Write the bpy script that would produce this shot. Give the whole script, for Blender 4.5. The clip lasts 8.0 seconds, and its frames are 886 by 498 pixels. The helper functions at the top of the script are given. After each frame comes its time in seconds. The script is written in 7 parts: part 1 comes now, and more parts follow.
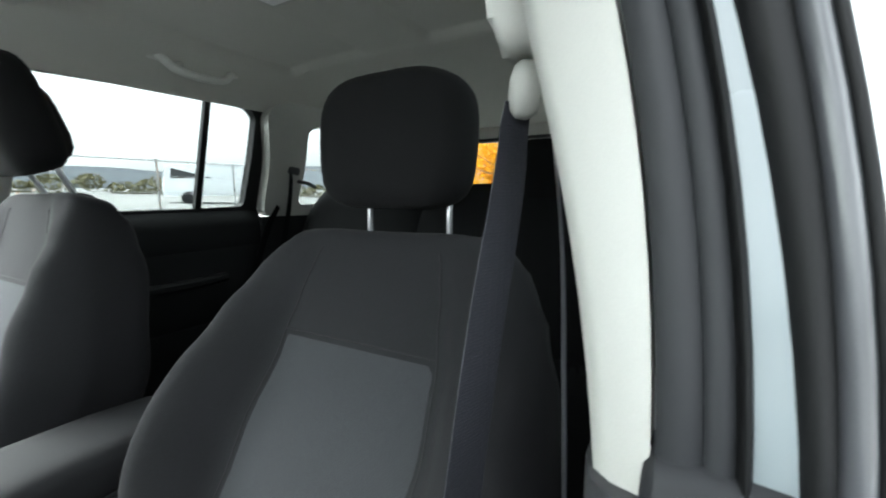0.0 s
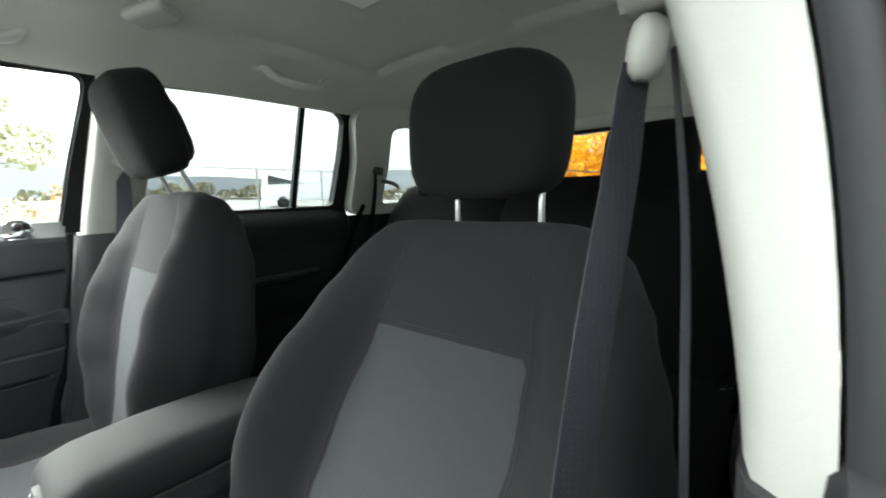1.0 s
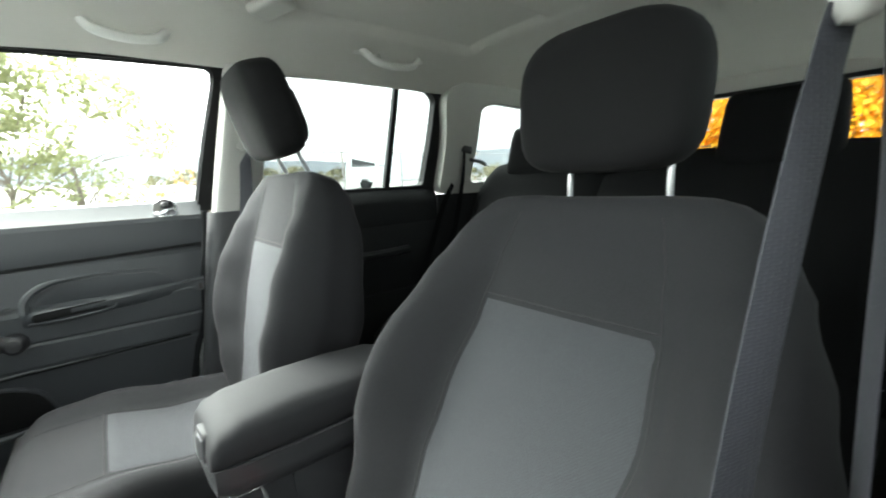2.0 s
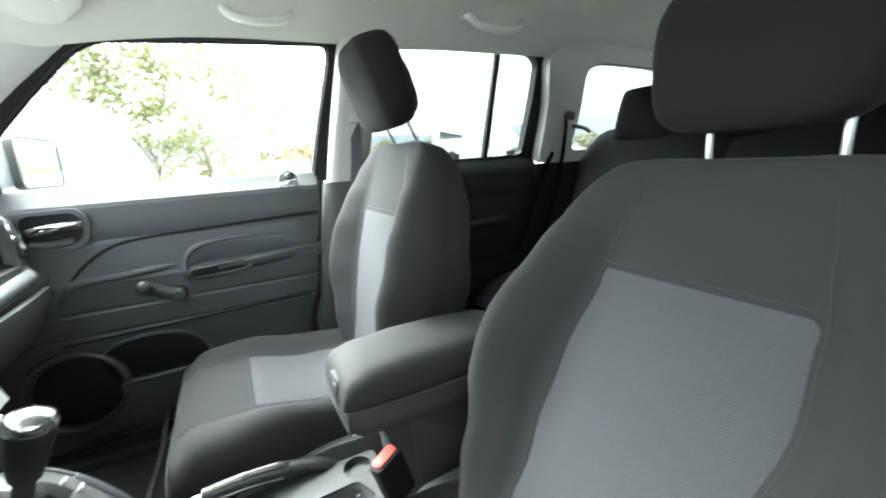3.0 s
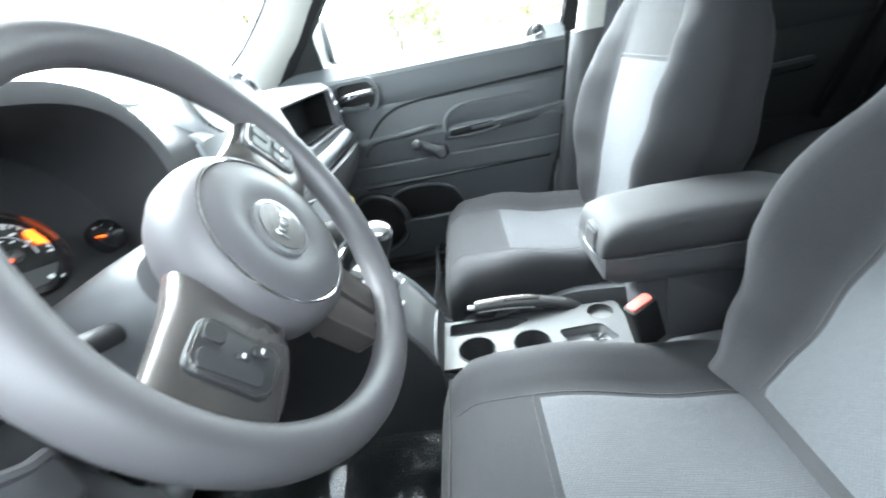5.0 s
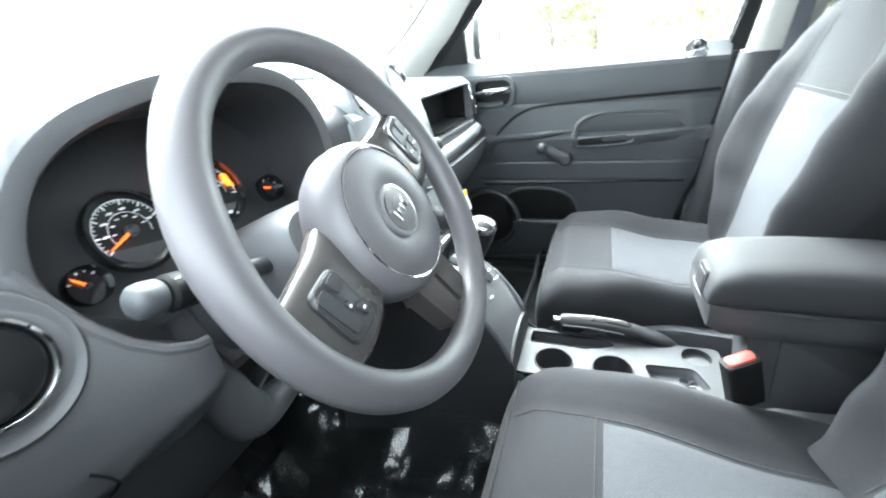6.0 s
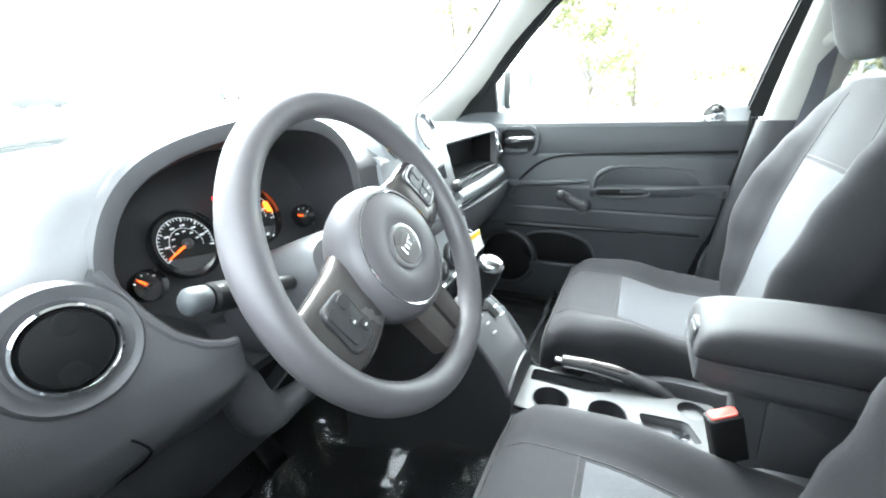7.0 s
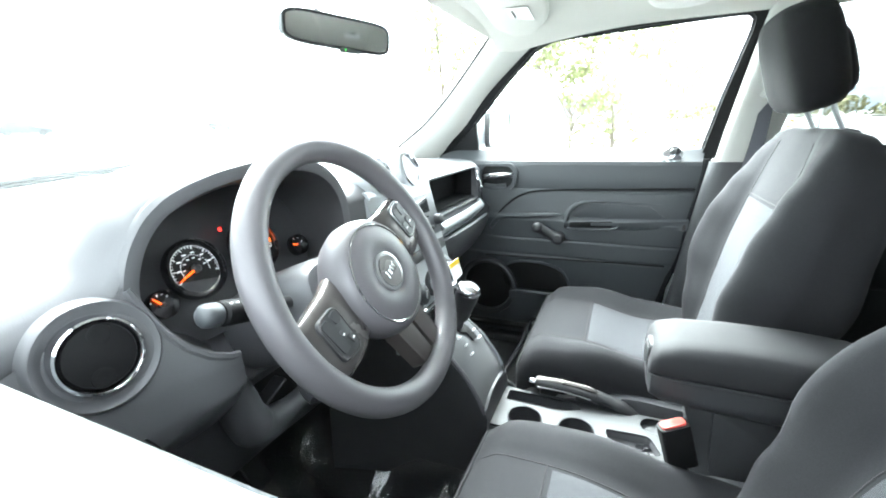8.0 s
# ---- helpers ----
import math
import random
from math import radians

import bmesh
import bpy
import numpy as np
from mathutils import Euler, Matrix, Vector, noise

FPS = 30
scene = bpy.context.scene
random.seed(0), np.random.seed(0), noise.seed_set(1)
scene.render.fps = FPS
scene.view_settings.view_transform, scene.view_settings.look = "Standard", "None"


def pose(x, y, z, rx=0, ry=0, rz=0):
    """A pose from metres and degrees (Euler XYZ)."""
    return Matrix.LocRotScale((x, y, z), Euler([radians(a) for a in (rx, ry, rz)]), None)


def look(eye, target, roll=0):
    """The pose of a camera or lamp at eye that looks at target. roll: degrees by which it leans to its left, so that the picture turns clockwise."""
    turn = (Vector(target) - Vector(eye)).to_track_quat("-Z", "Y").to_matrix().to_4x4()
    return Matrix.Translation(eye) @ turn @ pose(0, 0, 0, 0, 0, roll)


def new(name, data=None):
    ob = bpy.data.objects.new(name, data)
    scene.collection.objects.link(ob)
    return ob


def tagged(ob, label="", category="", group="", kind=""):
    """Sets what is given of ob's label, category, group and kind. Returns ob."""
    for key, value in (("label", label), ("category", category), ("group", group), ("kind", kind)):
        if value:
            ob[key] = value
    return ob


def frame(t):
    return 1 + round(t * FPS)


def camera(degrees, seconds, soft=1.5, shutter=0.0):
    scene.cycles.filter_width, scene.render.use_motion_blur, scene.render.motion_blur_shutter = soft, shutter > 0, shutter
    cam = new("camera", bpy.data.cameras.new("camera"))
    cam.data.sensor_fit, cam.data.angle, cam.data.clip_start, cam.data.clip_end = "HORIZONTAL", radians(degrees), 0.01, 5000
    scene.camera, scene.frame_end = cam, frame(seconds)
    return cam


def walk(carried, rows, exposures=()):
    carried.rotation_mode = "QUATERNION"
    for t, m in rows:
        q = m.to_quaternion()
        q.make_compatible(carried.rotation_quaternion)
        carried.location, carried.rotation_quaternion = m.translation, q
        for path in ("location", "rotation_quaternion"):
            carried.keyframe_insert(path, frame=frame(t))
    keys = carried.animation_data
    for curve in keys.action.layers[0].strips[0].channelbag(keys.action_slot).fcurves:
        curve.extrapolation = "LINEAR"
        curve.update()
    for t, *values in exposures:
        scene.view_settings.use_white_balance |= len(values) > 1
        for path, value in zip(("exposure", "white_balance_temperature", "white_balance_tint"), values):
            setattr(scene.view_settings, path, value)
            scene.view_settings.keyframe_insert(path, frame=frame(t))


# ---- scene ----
cam = camera(93.9, 8.0, soft=1.9, shutter=0.5)
PATH = [
    (0, (-0.735, 0.199, 1.146), (0.255, -1.518, 0.879), -0.5),
    (0.5, (-0.722, 0.198, 1.13), (0.424, -1.416, 0.844), -1.5),
    (1, (-0.71, 0.199, 1.129), (0.577, -1.311, 0.873), -1.7),
    (1.5, (-0.69, 0.215, 1.126), (0.724, -1.169, 0.84), -2.1),
    (3, (-0.651, 0.28, 1.117), (1.089, -0.602, 0.676), -3.7),
    (3.5, (-0.643, 0.301, 1.109), (1.176, -0.35, 0.592), -5.1),
    (4, (-0.642, 0.326, 1.098), (1.213, -0.056, 0.454), -7.2),
    (4.5, (-0.655, 0.345, 1.098), (1.179, 0.226, 0.307), -9.5),
    (5, (-0.67, 0.363, 1.101), (1.115, 0.547, 0.218), -11.6),
    (6.5, (-0.722, 0.321, 1.135), (0.931, 1.131, 0.354), -3.7),
    (7, (-0.747, 0.292, 1.148), (0.949, 1.099, 0.461), -2.4),
    (7.5, (-0.782, 0.263, 1.157), (0.947, 1.058, 0.54), -1.3),
    (8, (-0.811, 0.249, 1.168), (0.954, 1.013, 0.617), -1.5),
]
walk(cam, [(t, look(eye, target, roll)) for t, eye, target, roll in PATH],
     exposures=[(0.0, 3.95, 6100, 2), (0.5, 4.05, 6200, 1), (1.0, 4.18, 6400, 0), (1.5, 4.42, 6450, 0), (3.0, 5.05, 6150, -1), (3.5, 5.14, 6050, -1), (4.5, 5.52, 5900, 0), (5.0, 5.78, 5800, 0), (6.5, 5.77, 5900, 1), (7.5, 5.70, 5950, 1), (8.0, 5.62, 5950, 0)])


# ---- sky, light ----
world = bpy.data.worlds.new("overcast_sky")
scene.world = world
world.use_nodes = True
wn, wl = world.node_tree.nodes, world.node_tree.links
sky = wn.new("ShaderNodeTexSky")
sky.sky_type = "NISHITA"
sky.sun_disc = False
sky.sun_elevation, sky.sun_rotation = radians(46), radians(49)
sky.air_density, sky.dust_density = 1.0, 4.0
grey = wn.new("ShaderNodeHueSaturation")
grey.inputs["Saturation"].default_value = 0.06
wl.new(sky.outputs[0], grey.inputs["Color"])
wl.new(grey.outputs[0], wn["Background"].inputs["Color"])
wn["Background"].inputs["Strength"].default_value = 0.085

sun_data = bpy.data.lights.new("veiled_sun", "SUN")
sun_data.energy, sun_data.angle, sun_data.color = 1.5, radians(60), (1.0, 0.98, 0.95)
sun = new("veiled_sun", sun_data)
sun.matrix_world = look((4.8, 2.8, 6.4), (0, 0, 0))


# ---- materials ----
def mat(name, colour, rough=0.6, metal=0.0, vary=0.12, vscale=6.0, bump=0.0, bscale=400.0, bdist=0.0004, coat=0.0, sheen=0.0,
        spec=0.5, grain=0.06, gscale=900.0, emit=0.0, wear=0.0, bump2=0.0, b2scale=30.0):
    m = bpy.data.materials.new(name)
    m.use_nodes = True
    nt = m.node_tree
    n, l = nt.nodes, nt.links
    p = n["Principled BSDF"]
    p.inputs["Roughness"].default_value = rough
    p.inputs["Metallic"].default_value = metal
    p.inputs["Specular IOR Level"].default_value = spec
    p.inputs["Coat Weight"].default_value = coat
    p.inputs["Coat Roughness"].default_value = 0.08
    p.inputs["Sheen Weight"].default_value = sheen
    p.inputs["Sheen Roughness"].default_value = 0.4
    tc = n.new("ShaderNodeTexCoord")
    big = n.new("ShaderNodeTexNoise")
    big.inputs["Scale"].default_value, big.inputs["Detail"].default_value = vscale, 5.0
    fine = n.new("ShaderNodeTexNoise")
    fine.inputs["Scale"].default_value, fine.inputs["Detail"].default_value = gscale, 2.0
    l.new(tc.outputs["Object"], big.inputs["Vector"])
    l.new(tc.outputs["Object"], fine.inputs["Vector"])
    a = n.new("ShaderNodeMapRange")
    a.inputs["To Min"].default_value, a.inputs["To Max"].default_value = 1 - vary, 1 + vary
    b = n.new("ShaderNodeMapRange")
    b.inputs["To Min"].default_value, b.inputs["To Max"].default_value = 1 - grain, 1 + grain
    l.new(big.outputs["Fac"], a.inputs["Value"])
    l.new(fine.outputs["Fac"], b.inputs["Value"])
    mul = n.new("ShaderNodeMath")
    mul.operation = "MULTIPLY"
    l.new(a.outputs[0], mul.inputs[0])
    l.new(b.outputs[0], mul.inputs[1])
    tint = n.new("ShaderNodeVectorMath")
    tint.operation = "SCALE"
    tint.inputs[0].default_value = colour
    l.new(mul.outputs[0], tint.inputs["Scale"])
    l.new(tint.outputs[0], p.inputs["Base Color"])
    r = n.new("ShaderNodeMapRange")
    r.inputs["To Min"].default_value, r.inputs["To Max"].default_value = max(0.02, rough - 0.09 - wear), min(1, rough + 0.07 + wear)
    l.new(big.outputs["Fac"], r.inputs["Value"])
    l.new(r.outputs[0], p.inputs["Roughness"])
    last = None
    if bump:
        bn = n.new("ShaderNodeTexNoise")
        bn.inputs["Scale"].default_value, bn.inputs["Detail"].default_value = bscale, 2.0
        l.new(tc.outputs["Object"], bn.inputs["Vector"])
        bp = n.new("ShaderNodeBump")
        bp.inputs["Strength"].default_value, bp.inputs["Distance"].default_value = bump, bdist
        l.new(bn.outputs["Fac"], bp.inputs["Height"])
        last = bp
    if bump2:
        bn = n.new("ShaderNodeTexNoise")
        bn.inputs["Scale"].default_value, bn.inputs["Detail"].default_value = b2scale, 3.0
        l.new(tc.outputs["Object"], bn.inputs["Vector"])
        bp = n.new("ShaderNodeBump")
        bp.inputs["Strength"].default_value, bp.inputs["Distance"].default_value = bump2, 0.004
        l.new(bn.outputs["Fac"], bp.inputs["Height"])
        if last:
            l.new(last.outputs[0], bp.inputs["Normal"])
        last = bp
    if last:
        l.new(last.outputs[0], p.inputs["Normal"])
    if emit:
        p.inputs["Emission Color"].default_value = (*colour, 1)
        p.inputs["Emission Strength"].default_value = emit
    return m


def woven(m, axes, pitch, depth, dark=0.75, strong=0.8):
    """Adds a knitted rib: rows of small dashes, pitch metres apart, as colour and relief."""
    n, l = m.node_tree.nodes, m.node_tree.links
    p = n["Principled BSDF"]
    tc = n.new("ShaderNodeTexCoord")
    sp, mp = n.new("ShaderNodeSeparateXYZ"), n.new("ShaderNodeCombineXYZ")
    l.new(tc.outputs["Object"], sp.inputs[0])
    l.new(sp.outputs[axes[0]], mp.inputs[0])
    l.new(sp.outputs[axes[1]], mp.inputs[1])
    v = n.new("ShaderNodeTexBrick")
    v.offset = 0.5
    v.inputs["Color1"].default_value, v.inputs["Color2"].default_value = (1, 1, 1, 1), (0.86, 0.86, 0.86, 1)
    v.inputs["Mortar"].default_value = (dark * 0.55, dark * 0.55, dark * 0.55, 1)
    v.inputs["Scale"].default_value = 1.0 / pitch
    v.inputs["Mortar Size"].default_value, v.inputs["Mortar Smooth"].default_value = 0.09, 0.6
    v.inputs["Brick Width"].default_value, v.inputs["Row Height"].default_value = 0.9, 0.55
    l.new(mp.outputs[0], v.inputs["Vector"])
    src = p.inputs["Base Color"].links[0].from_socket
    mix = n.new("ShaderNodeMix")
    mix.data_type, mix.blend_type = "RGBA", "MULTIPLY"
    mix.inputs["Factor"].default_value = strong
    l.new(src, mix.inputs["A"])
    l.new(v.outputs["Color"], mix.inputs["B"])
    l.new(mix.outputs["Result"], p.inputs["Base Color"])
    bp = n.new("ShaderNodeBump")
    bp.inputs["Strength"].default_value, bp.inputs["Distance"].default_value = depth, 0.001
    l.new(v.outputs["Color"], bp.inputs["Height"])
    if p.inputs["Normal"].links:
        l.new(p.inputs["Normal"].links[0].from_socket, bp.inputs["Normal"])
    l.new(bp.outputs[0], p.inputs["Normal"])
    return m


def glassy(name, tint, gloss=1.0, ior=1.45, blur=0.02):
    """A thin pane: clear, with a mirror gloss that grows at grazing angles."""
    m = bpy.data.materials.new(name)
    m.use_nodes = True
    n, l = m.node_tree.nodes, m.node_tree.links
    n.remove(n["Principled BSDF"])
    tr, gl, lw, pw, ad, mx = (n.new("ShaderNodeBsdfTransparent"), n.new("ShaderNodeBsdfGlossy"), n.new("ShaderNodeLayerWeight"), n.new("ShaderNodeMath"), n.new("ShaderNodeMath"), n.new("ShaderNodeMixShader"))
    tr.inputs["Color"].default_value = (*tint, 1)
    gl.inputs["Roughness"].default_value = blur
    gl.inputs["Color"].default_value = (gloss, gloss, gloss, 1)
    f0 = ((ior - 1) / (ior + 1)) ** 2
    pw.operation, ad.operation = "POWER", "MULTIPLY_ADD"
    pw.inputs[1].default_value = 5.0
    ad.inputs[1].default_value, ad.inputs[2].default_value = 1 - f0, f0
    lw.inputs["Blend"].default_value = 0.5
    l.new(lw.outputs["Facing"], pw.inputs[0])
    l.new(pw.outputs[0], ad.inputs[0])
    l.new(ad.outputs[0], mx.inputs["Fac"])
    l.new(tr.outputs[0], mx.inputs[1])
    l.new(gl.outputs[0], mx.inputs[2])
    l.new(mx.outputs[0], n["Material Output"].inputs["Surface"])
    return m


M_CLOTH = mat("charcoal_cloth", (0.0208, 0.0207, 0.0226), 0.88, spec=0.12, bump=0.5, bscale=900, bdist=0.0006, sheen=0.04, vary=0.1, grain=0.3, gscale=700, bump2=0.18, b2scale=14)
M_INSERT = woven(mat("grey_knit", (0.055, 0.0572, 0.0625), 0.9, spec=0.15, bump=0.3, bscale=1200, sheen=0.05, vary=0.08, grain=0.12), (2, 0), 0.0042, 0.6, 0.78, 0.75)
M_INSERT_FLAT = woven(mat("grey_knit_flat", (0.058, 0.0595, 0.065), 0.9, spec=0.15, bump=0.3, bscale=1200, sheen=0.05, vary=0.08, grain=0.12), (1, 0), 0.0054, 0.6, 0.7, 0.8)
M_HEAD = mat("headrest_cloth", (0.0092, 0.0091, 0.0097), 0.9, spec=0.12, bump=0.5, bscale=900, bdist=0.0006, sheen=0.03, grain=0.25, gscale=700)
M_SEAM = mat("seam_thread", (0.013, 0.013, 0.014), 0.9)
M_PLASTIC = mat("grained_charcoal_plastic", (0.078, 0.078, 0.083), 0.50, bump=0.35, bscale=650, bdist=0.0005, vary=0.1, grain=0.1, bump2=0.05, b2scale=10)
M_DARK = mat("black_plastic", (0.026, 0.026, 0.028), 0.5, bump=0.25, bscale=600, bdist=0.0004)
M_RUBBER = mat("black_rubber_seal", (0.0085, 0.009, 0.0105), 0.66, bump=0.2, bscale=300, spec=0.3)
M_SEAL = mat("soft_grey_seal", (0.0165, 0.017, 0.0195), 0.62, bump=0.15, bscale=300, spec=0.35)
M_SOFT = mat("soft_grey_vinyl", (0.0215, 0.0215, 0.0235), 0.72, spec=0.25, bump=0.35, bscale=520, bdist=0.0004, vary=0.07)
M_ARM = mat("armrest_plastic", (0.036, 0.0366, 0.0395), 0.55, bump=0.35, bscale=600, bdist=0.0005, vary=0.1, grain=0.1)
M_WHEEL = mat("wheel_rubber", (0.082, 0.077, 0.083), 0.47, bump=0.3, bscale=600, bdist=0.0003, vary=0.06)
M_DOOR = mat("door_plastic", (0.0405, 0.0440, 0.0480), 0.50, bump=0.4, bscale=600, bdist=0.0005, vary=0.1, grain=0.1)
M_LINER = mat("headliner_felt", (0.50, 0.49, 0.455), 0.95, bump=0.4, bscale=700, bdist=0.0006, vary=0.05, grain=0.1, vscale=3)
M_CREAM = mat("cream_trim_plastic", (0.41, 0.407, 0.38), 0.55, bump=0.15, bscale=500, vary=0.04)
M_PAINT = mat("white_body_paint", (0.74, 0.77, 0.80), 0.2, coat=0.6, vary=0.03, grain=0.01)
M_CHROME = mat("chrome", (0.80, 0.80, 0.82), 0.08, metal=1.0, vary=0.04, grain=0.01)
M_SILVER = mat("silver_painted_plastic", (0.024, 0.0246, 0.0265), 0.5, metal=0.1, spec=0.3, vary=0.05, grain=0.04)
M_GUN = mat("gunmetal_trim", (0.115, 0.106, 0.104), 0.27, metal=0.6, vary=0.06)
M_GLOSS = mat("gloss_black", (0.010, 0.010, 0.011), 0.12, coat=0.5, vary=0.05)
M_CARPET = mat("black_carpet", (0.026, 0.026, 0.027), 0.97, spec=0.1, bump=0.9, bscale=260, bdist=0.004, sheen=0.15, grain=0.4, gscale=500)
M_BELT = woven(mat("slate_webbing", (0.030, 0.031, 0.041), 0.6, sheen=0.10, grain=0.15), (0, 2), 0.0048, 0.6, 0.75, 0.5)
M_RED = mat("red_button_plastic", (0.52, 0.075, 0.06), 0.5, vary=0.06)
M_WHITE = mat("white_print", (0.80, 0.80, 0.80), 0.6)
M_YELLOW = mat("yellow_paper", (0.85, 0.60, 0.03), 0.7)
M_PAPER = mat("white_paper", (0.80, 0.80, 0.78), 0.8, vary=0.05)
M_NEEDLE = mat("lit_orange_needle", (1.0, 0.085, 0.006), 0.5, emit=0.09)
M_ORANGE = mat("lit_orange_display", (1.0, 0.13, 0.008), 0.5, emit=0.10)
M_REDLAMP = mat("lit_red_telltale", (1.0, 0.02, 0.015), 0.5, emit=0.08)
M_GREEN = mat("lit_green_diode", (0.1, 0.6, 0.1), 0.5, emit=0.05)
M_GLASS = glassy("window_glass", (0.93, 0.95, 0.94))
M_FILM = glassy("clear_plastic_film", (0.86, 0.88, 0.90), 1.0, 1.55, 0.09)
M_PRIVACY = glassy("tinted_glass", (0.56, 0.58, 0.575))
# door plastic again, darkened in colour for the shade at the back
M_REARDOOR = mat("shaded_rear_door_plastic", (0.011, 0.0116, 0.0122), 0.65, spec=0.2, bump=0.4, bscale=600, bdist=0.0005, vary=0.1, grain=0.1)
M_JAMB = mat("pale_blue_grey_paint", (0.19, 0.215, 0.228), 0.3, coat=0.3, vary=0.03, grain=0.01)
# charcoal cloth with the rear cabin's shade in its colour; rear belts use it too
M_REAR = mat("shaded_rear_cloth", (0.007, 0.007, 0.0075), 0.9, spec=0.08, bump=0.5, bscale=900, bdist=0.0006, grain=0.3, gscale=700)
M_BEZEL = mat("satin_silver_grey", (0.17, 0.172, 0.178), 0.32, metal=0.45, vary=0.05, grain=0.03)
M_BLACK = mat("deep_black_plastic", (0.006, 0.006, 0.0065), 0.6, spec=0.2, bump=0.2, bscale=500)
M_KNOB = mat("black_knob_leather", (0.010, 0.010, 0.011), 0.38, bump=0.2, bscale=500, vary=0.05)
M_CAP = mat("satin_chrome", (0.62, 0.62, 0.64), 0.2, metal=1.0, vary=0.05)
M_SATIN = mat("satin_silver", (0.42, 0.42, 0.43), 0.3, metal=0.8, vary=0.06)
M_STACK = mat("bright_silver_plastic", (0.30, 0.31, 0.32), 0.4, metal=0.3, vary=0.05, grain=0.03)
M_BRONZE = mat("bronze_grey_plastic", (0.075, 0.066, 0.062), 0.3, metal=0.4, vary=0.06)
M_POST = mat("glossy_grey_post", (0.055, 0.056, 0.062), 0.32, coat=0.3, vary=0.05)
# the cream trim plastic, lightened so the handles look lit against the ceiling
M_HANDLE = mat("brightened_handle_cream", (0.60, 0.595, 0.57), 0.42, bump=0.1, bscale=500, vary=0.04)
M_MIRROR = mat("mirror_silver", (0.86, 0.87, 0.87), 0.02, metal=1.0, vary=0.01, grain=0.0)


# ---- building tools ----
def merge(dst, src):
    me = bpy.data.meshes.new("tmp")
    src.to_mesh(me)
    src.free()
    dst.from_mesh(me)
    bpy.data.meshes.remove(me)
    return dst


def root_of(ob):
    while ob.parent:
        ob = ob.parent
    return ob


def thing(name, base, label, category, group="", kind=""):
    e = new(name)
    e.empty_display_size = 0.05
    e.location = base
    return tagged(e, label, category, group, kind)


def mesh_of(name, bm, material, base, smooth=True, angle=40):
    bmesh.ops.translate(bm, verts=bm.verts, vec=-Vector(base))
    bmesh.ops.recalc_face_normals(bm, faces=bm.faces)
    if smooth:
        lim = radians(angle)
        for f in bm.faces:
            f.smooth = True
        for e in bm.edges:
            if len(e.link_faces) != 2 or e.calc_face_angle(0) > lim:
                e.smooth = False
    me = bpy.data.meshes.new(name)
    bm.to_mesh(me)
    bm.free()
    me.materials.append(material)
    return me


def part(name, bm, material, parent, label="", smooth=True, angle=40):
    ob = new(name, mesh_of(name, bm, material, root_of(parent).location, smooth, angle))
    ob.parent = parent
    if label:
        tagged(ob, label)
    return ob


def solo(name, bm, material, base, label, category, group="", kind="", smooth=True, angle=40):
    ob = new(name, mesh_of(name, bm, material, base, smooth, angle))
    ob.location = base
    return tagged(ob, label, category, group, kind)


def box(c, s, b=0.004, seg=2, rot=None, bm=None):
    """A box with rounded edges, centre c, size s, turned by rot degrees."""
    t = bmesh.new()
    bmesh.ops.create_cube(t, size=1)
    bmesh.ops.scale(t, vec=s, verts=t.verts)
    if b:
        bmesh.ops.bevel(t, geom=t.edges[:], offset=min(b, 0.48 * min(s)), segments=seg, affect="EDGES", profile=0.5)
    m = pose(*c, *(rot or (0, 0, 0)))
    bmesh.ops.transform(t, matrix=m, verts=t.verts)
    return merge(bm, t) if bm else t


def rings(rs, closed=True, cap=True, bm=None):
    """A skin over rows of points; closed: each row is a loop."""
    bm = bm or bmesh.new()
    vs = [[bm.verts.new(p) for p in r] for r in rs]
    k = len(rs[0])
    for a, b in zip(vs, vs[1:]):
        for i in range(k if closed else k - 1):
            j = (i + 1) % k
            bm.faces.new((a[i], a[j], b[j], b[i]))
    if cap and closed:
        bm.faces.new(vs[0][::-1])
        bm.faces.new(vs[-1])
    return bm


def catmull(pts, n=6, closed=False):
    """A smooth line through points."""
    pts = [Vector(p) for p in pts]
    out, k = [], len(pts)
    for i in range(k if closed else k - 1):
        if closed:
            p0, p1, p2, p3 = (pts[(i + d) % k] for d in (-1, 0, 1, 2))
        else:
            p0, p1, p2, p3 = pts[max(i - 1, 0)], pts[i], pts[i + 1], pts[min(i + 2, k - 1)]
        for j in range(n):
            t = j / n
            out.append(0.5 * (2 * p1 + (p2 - p0) * t + (2 * p0 - 5 * p1 + 4 * p2 - p3) * t * t + (3 * p1 - p0 - 3 * p2 + p3) * t ** 3))
    if not closed:
        out.append(pts[-1])
    return out


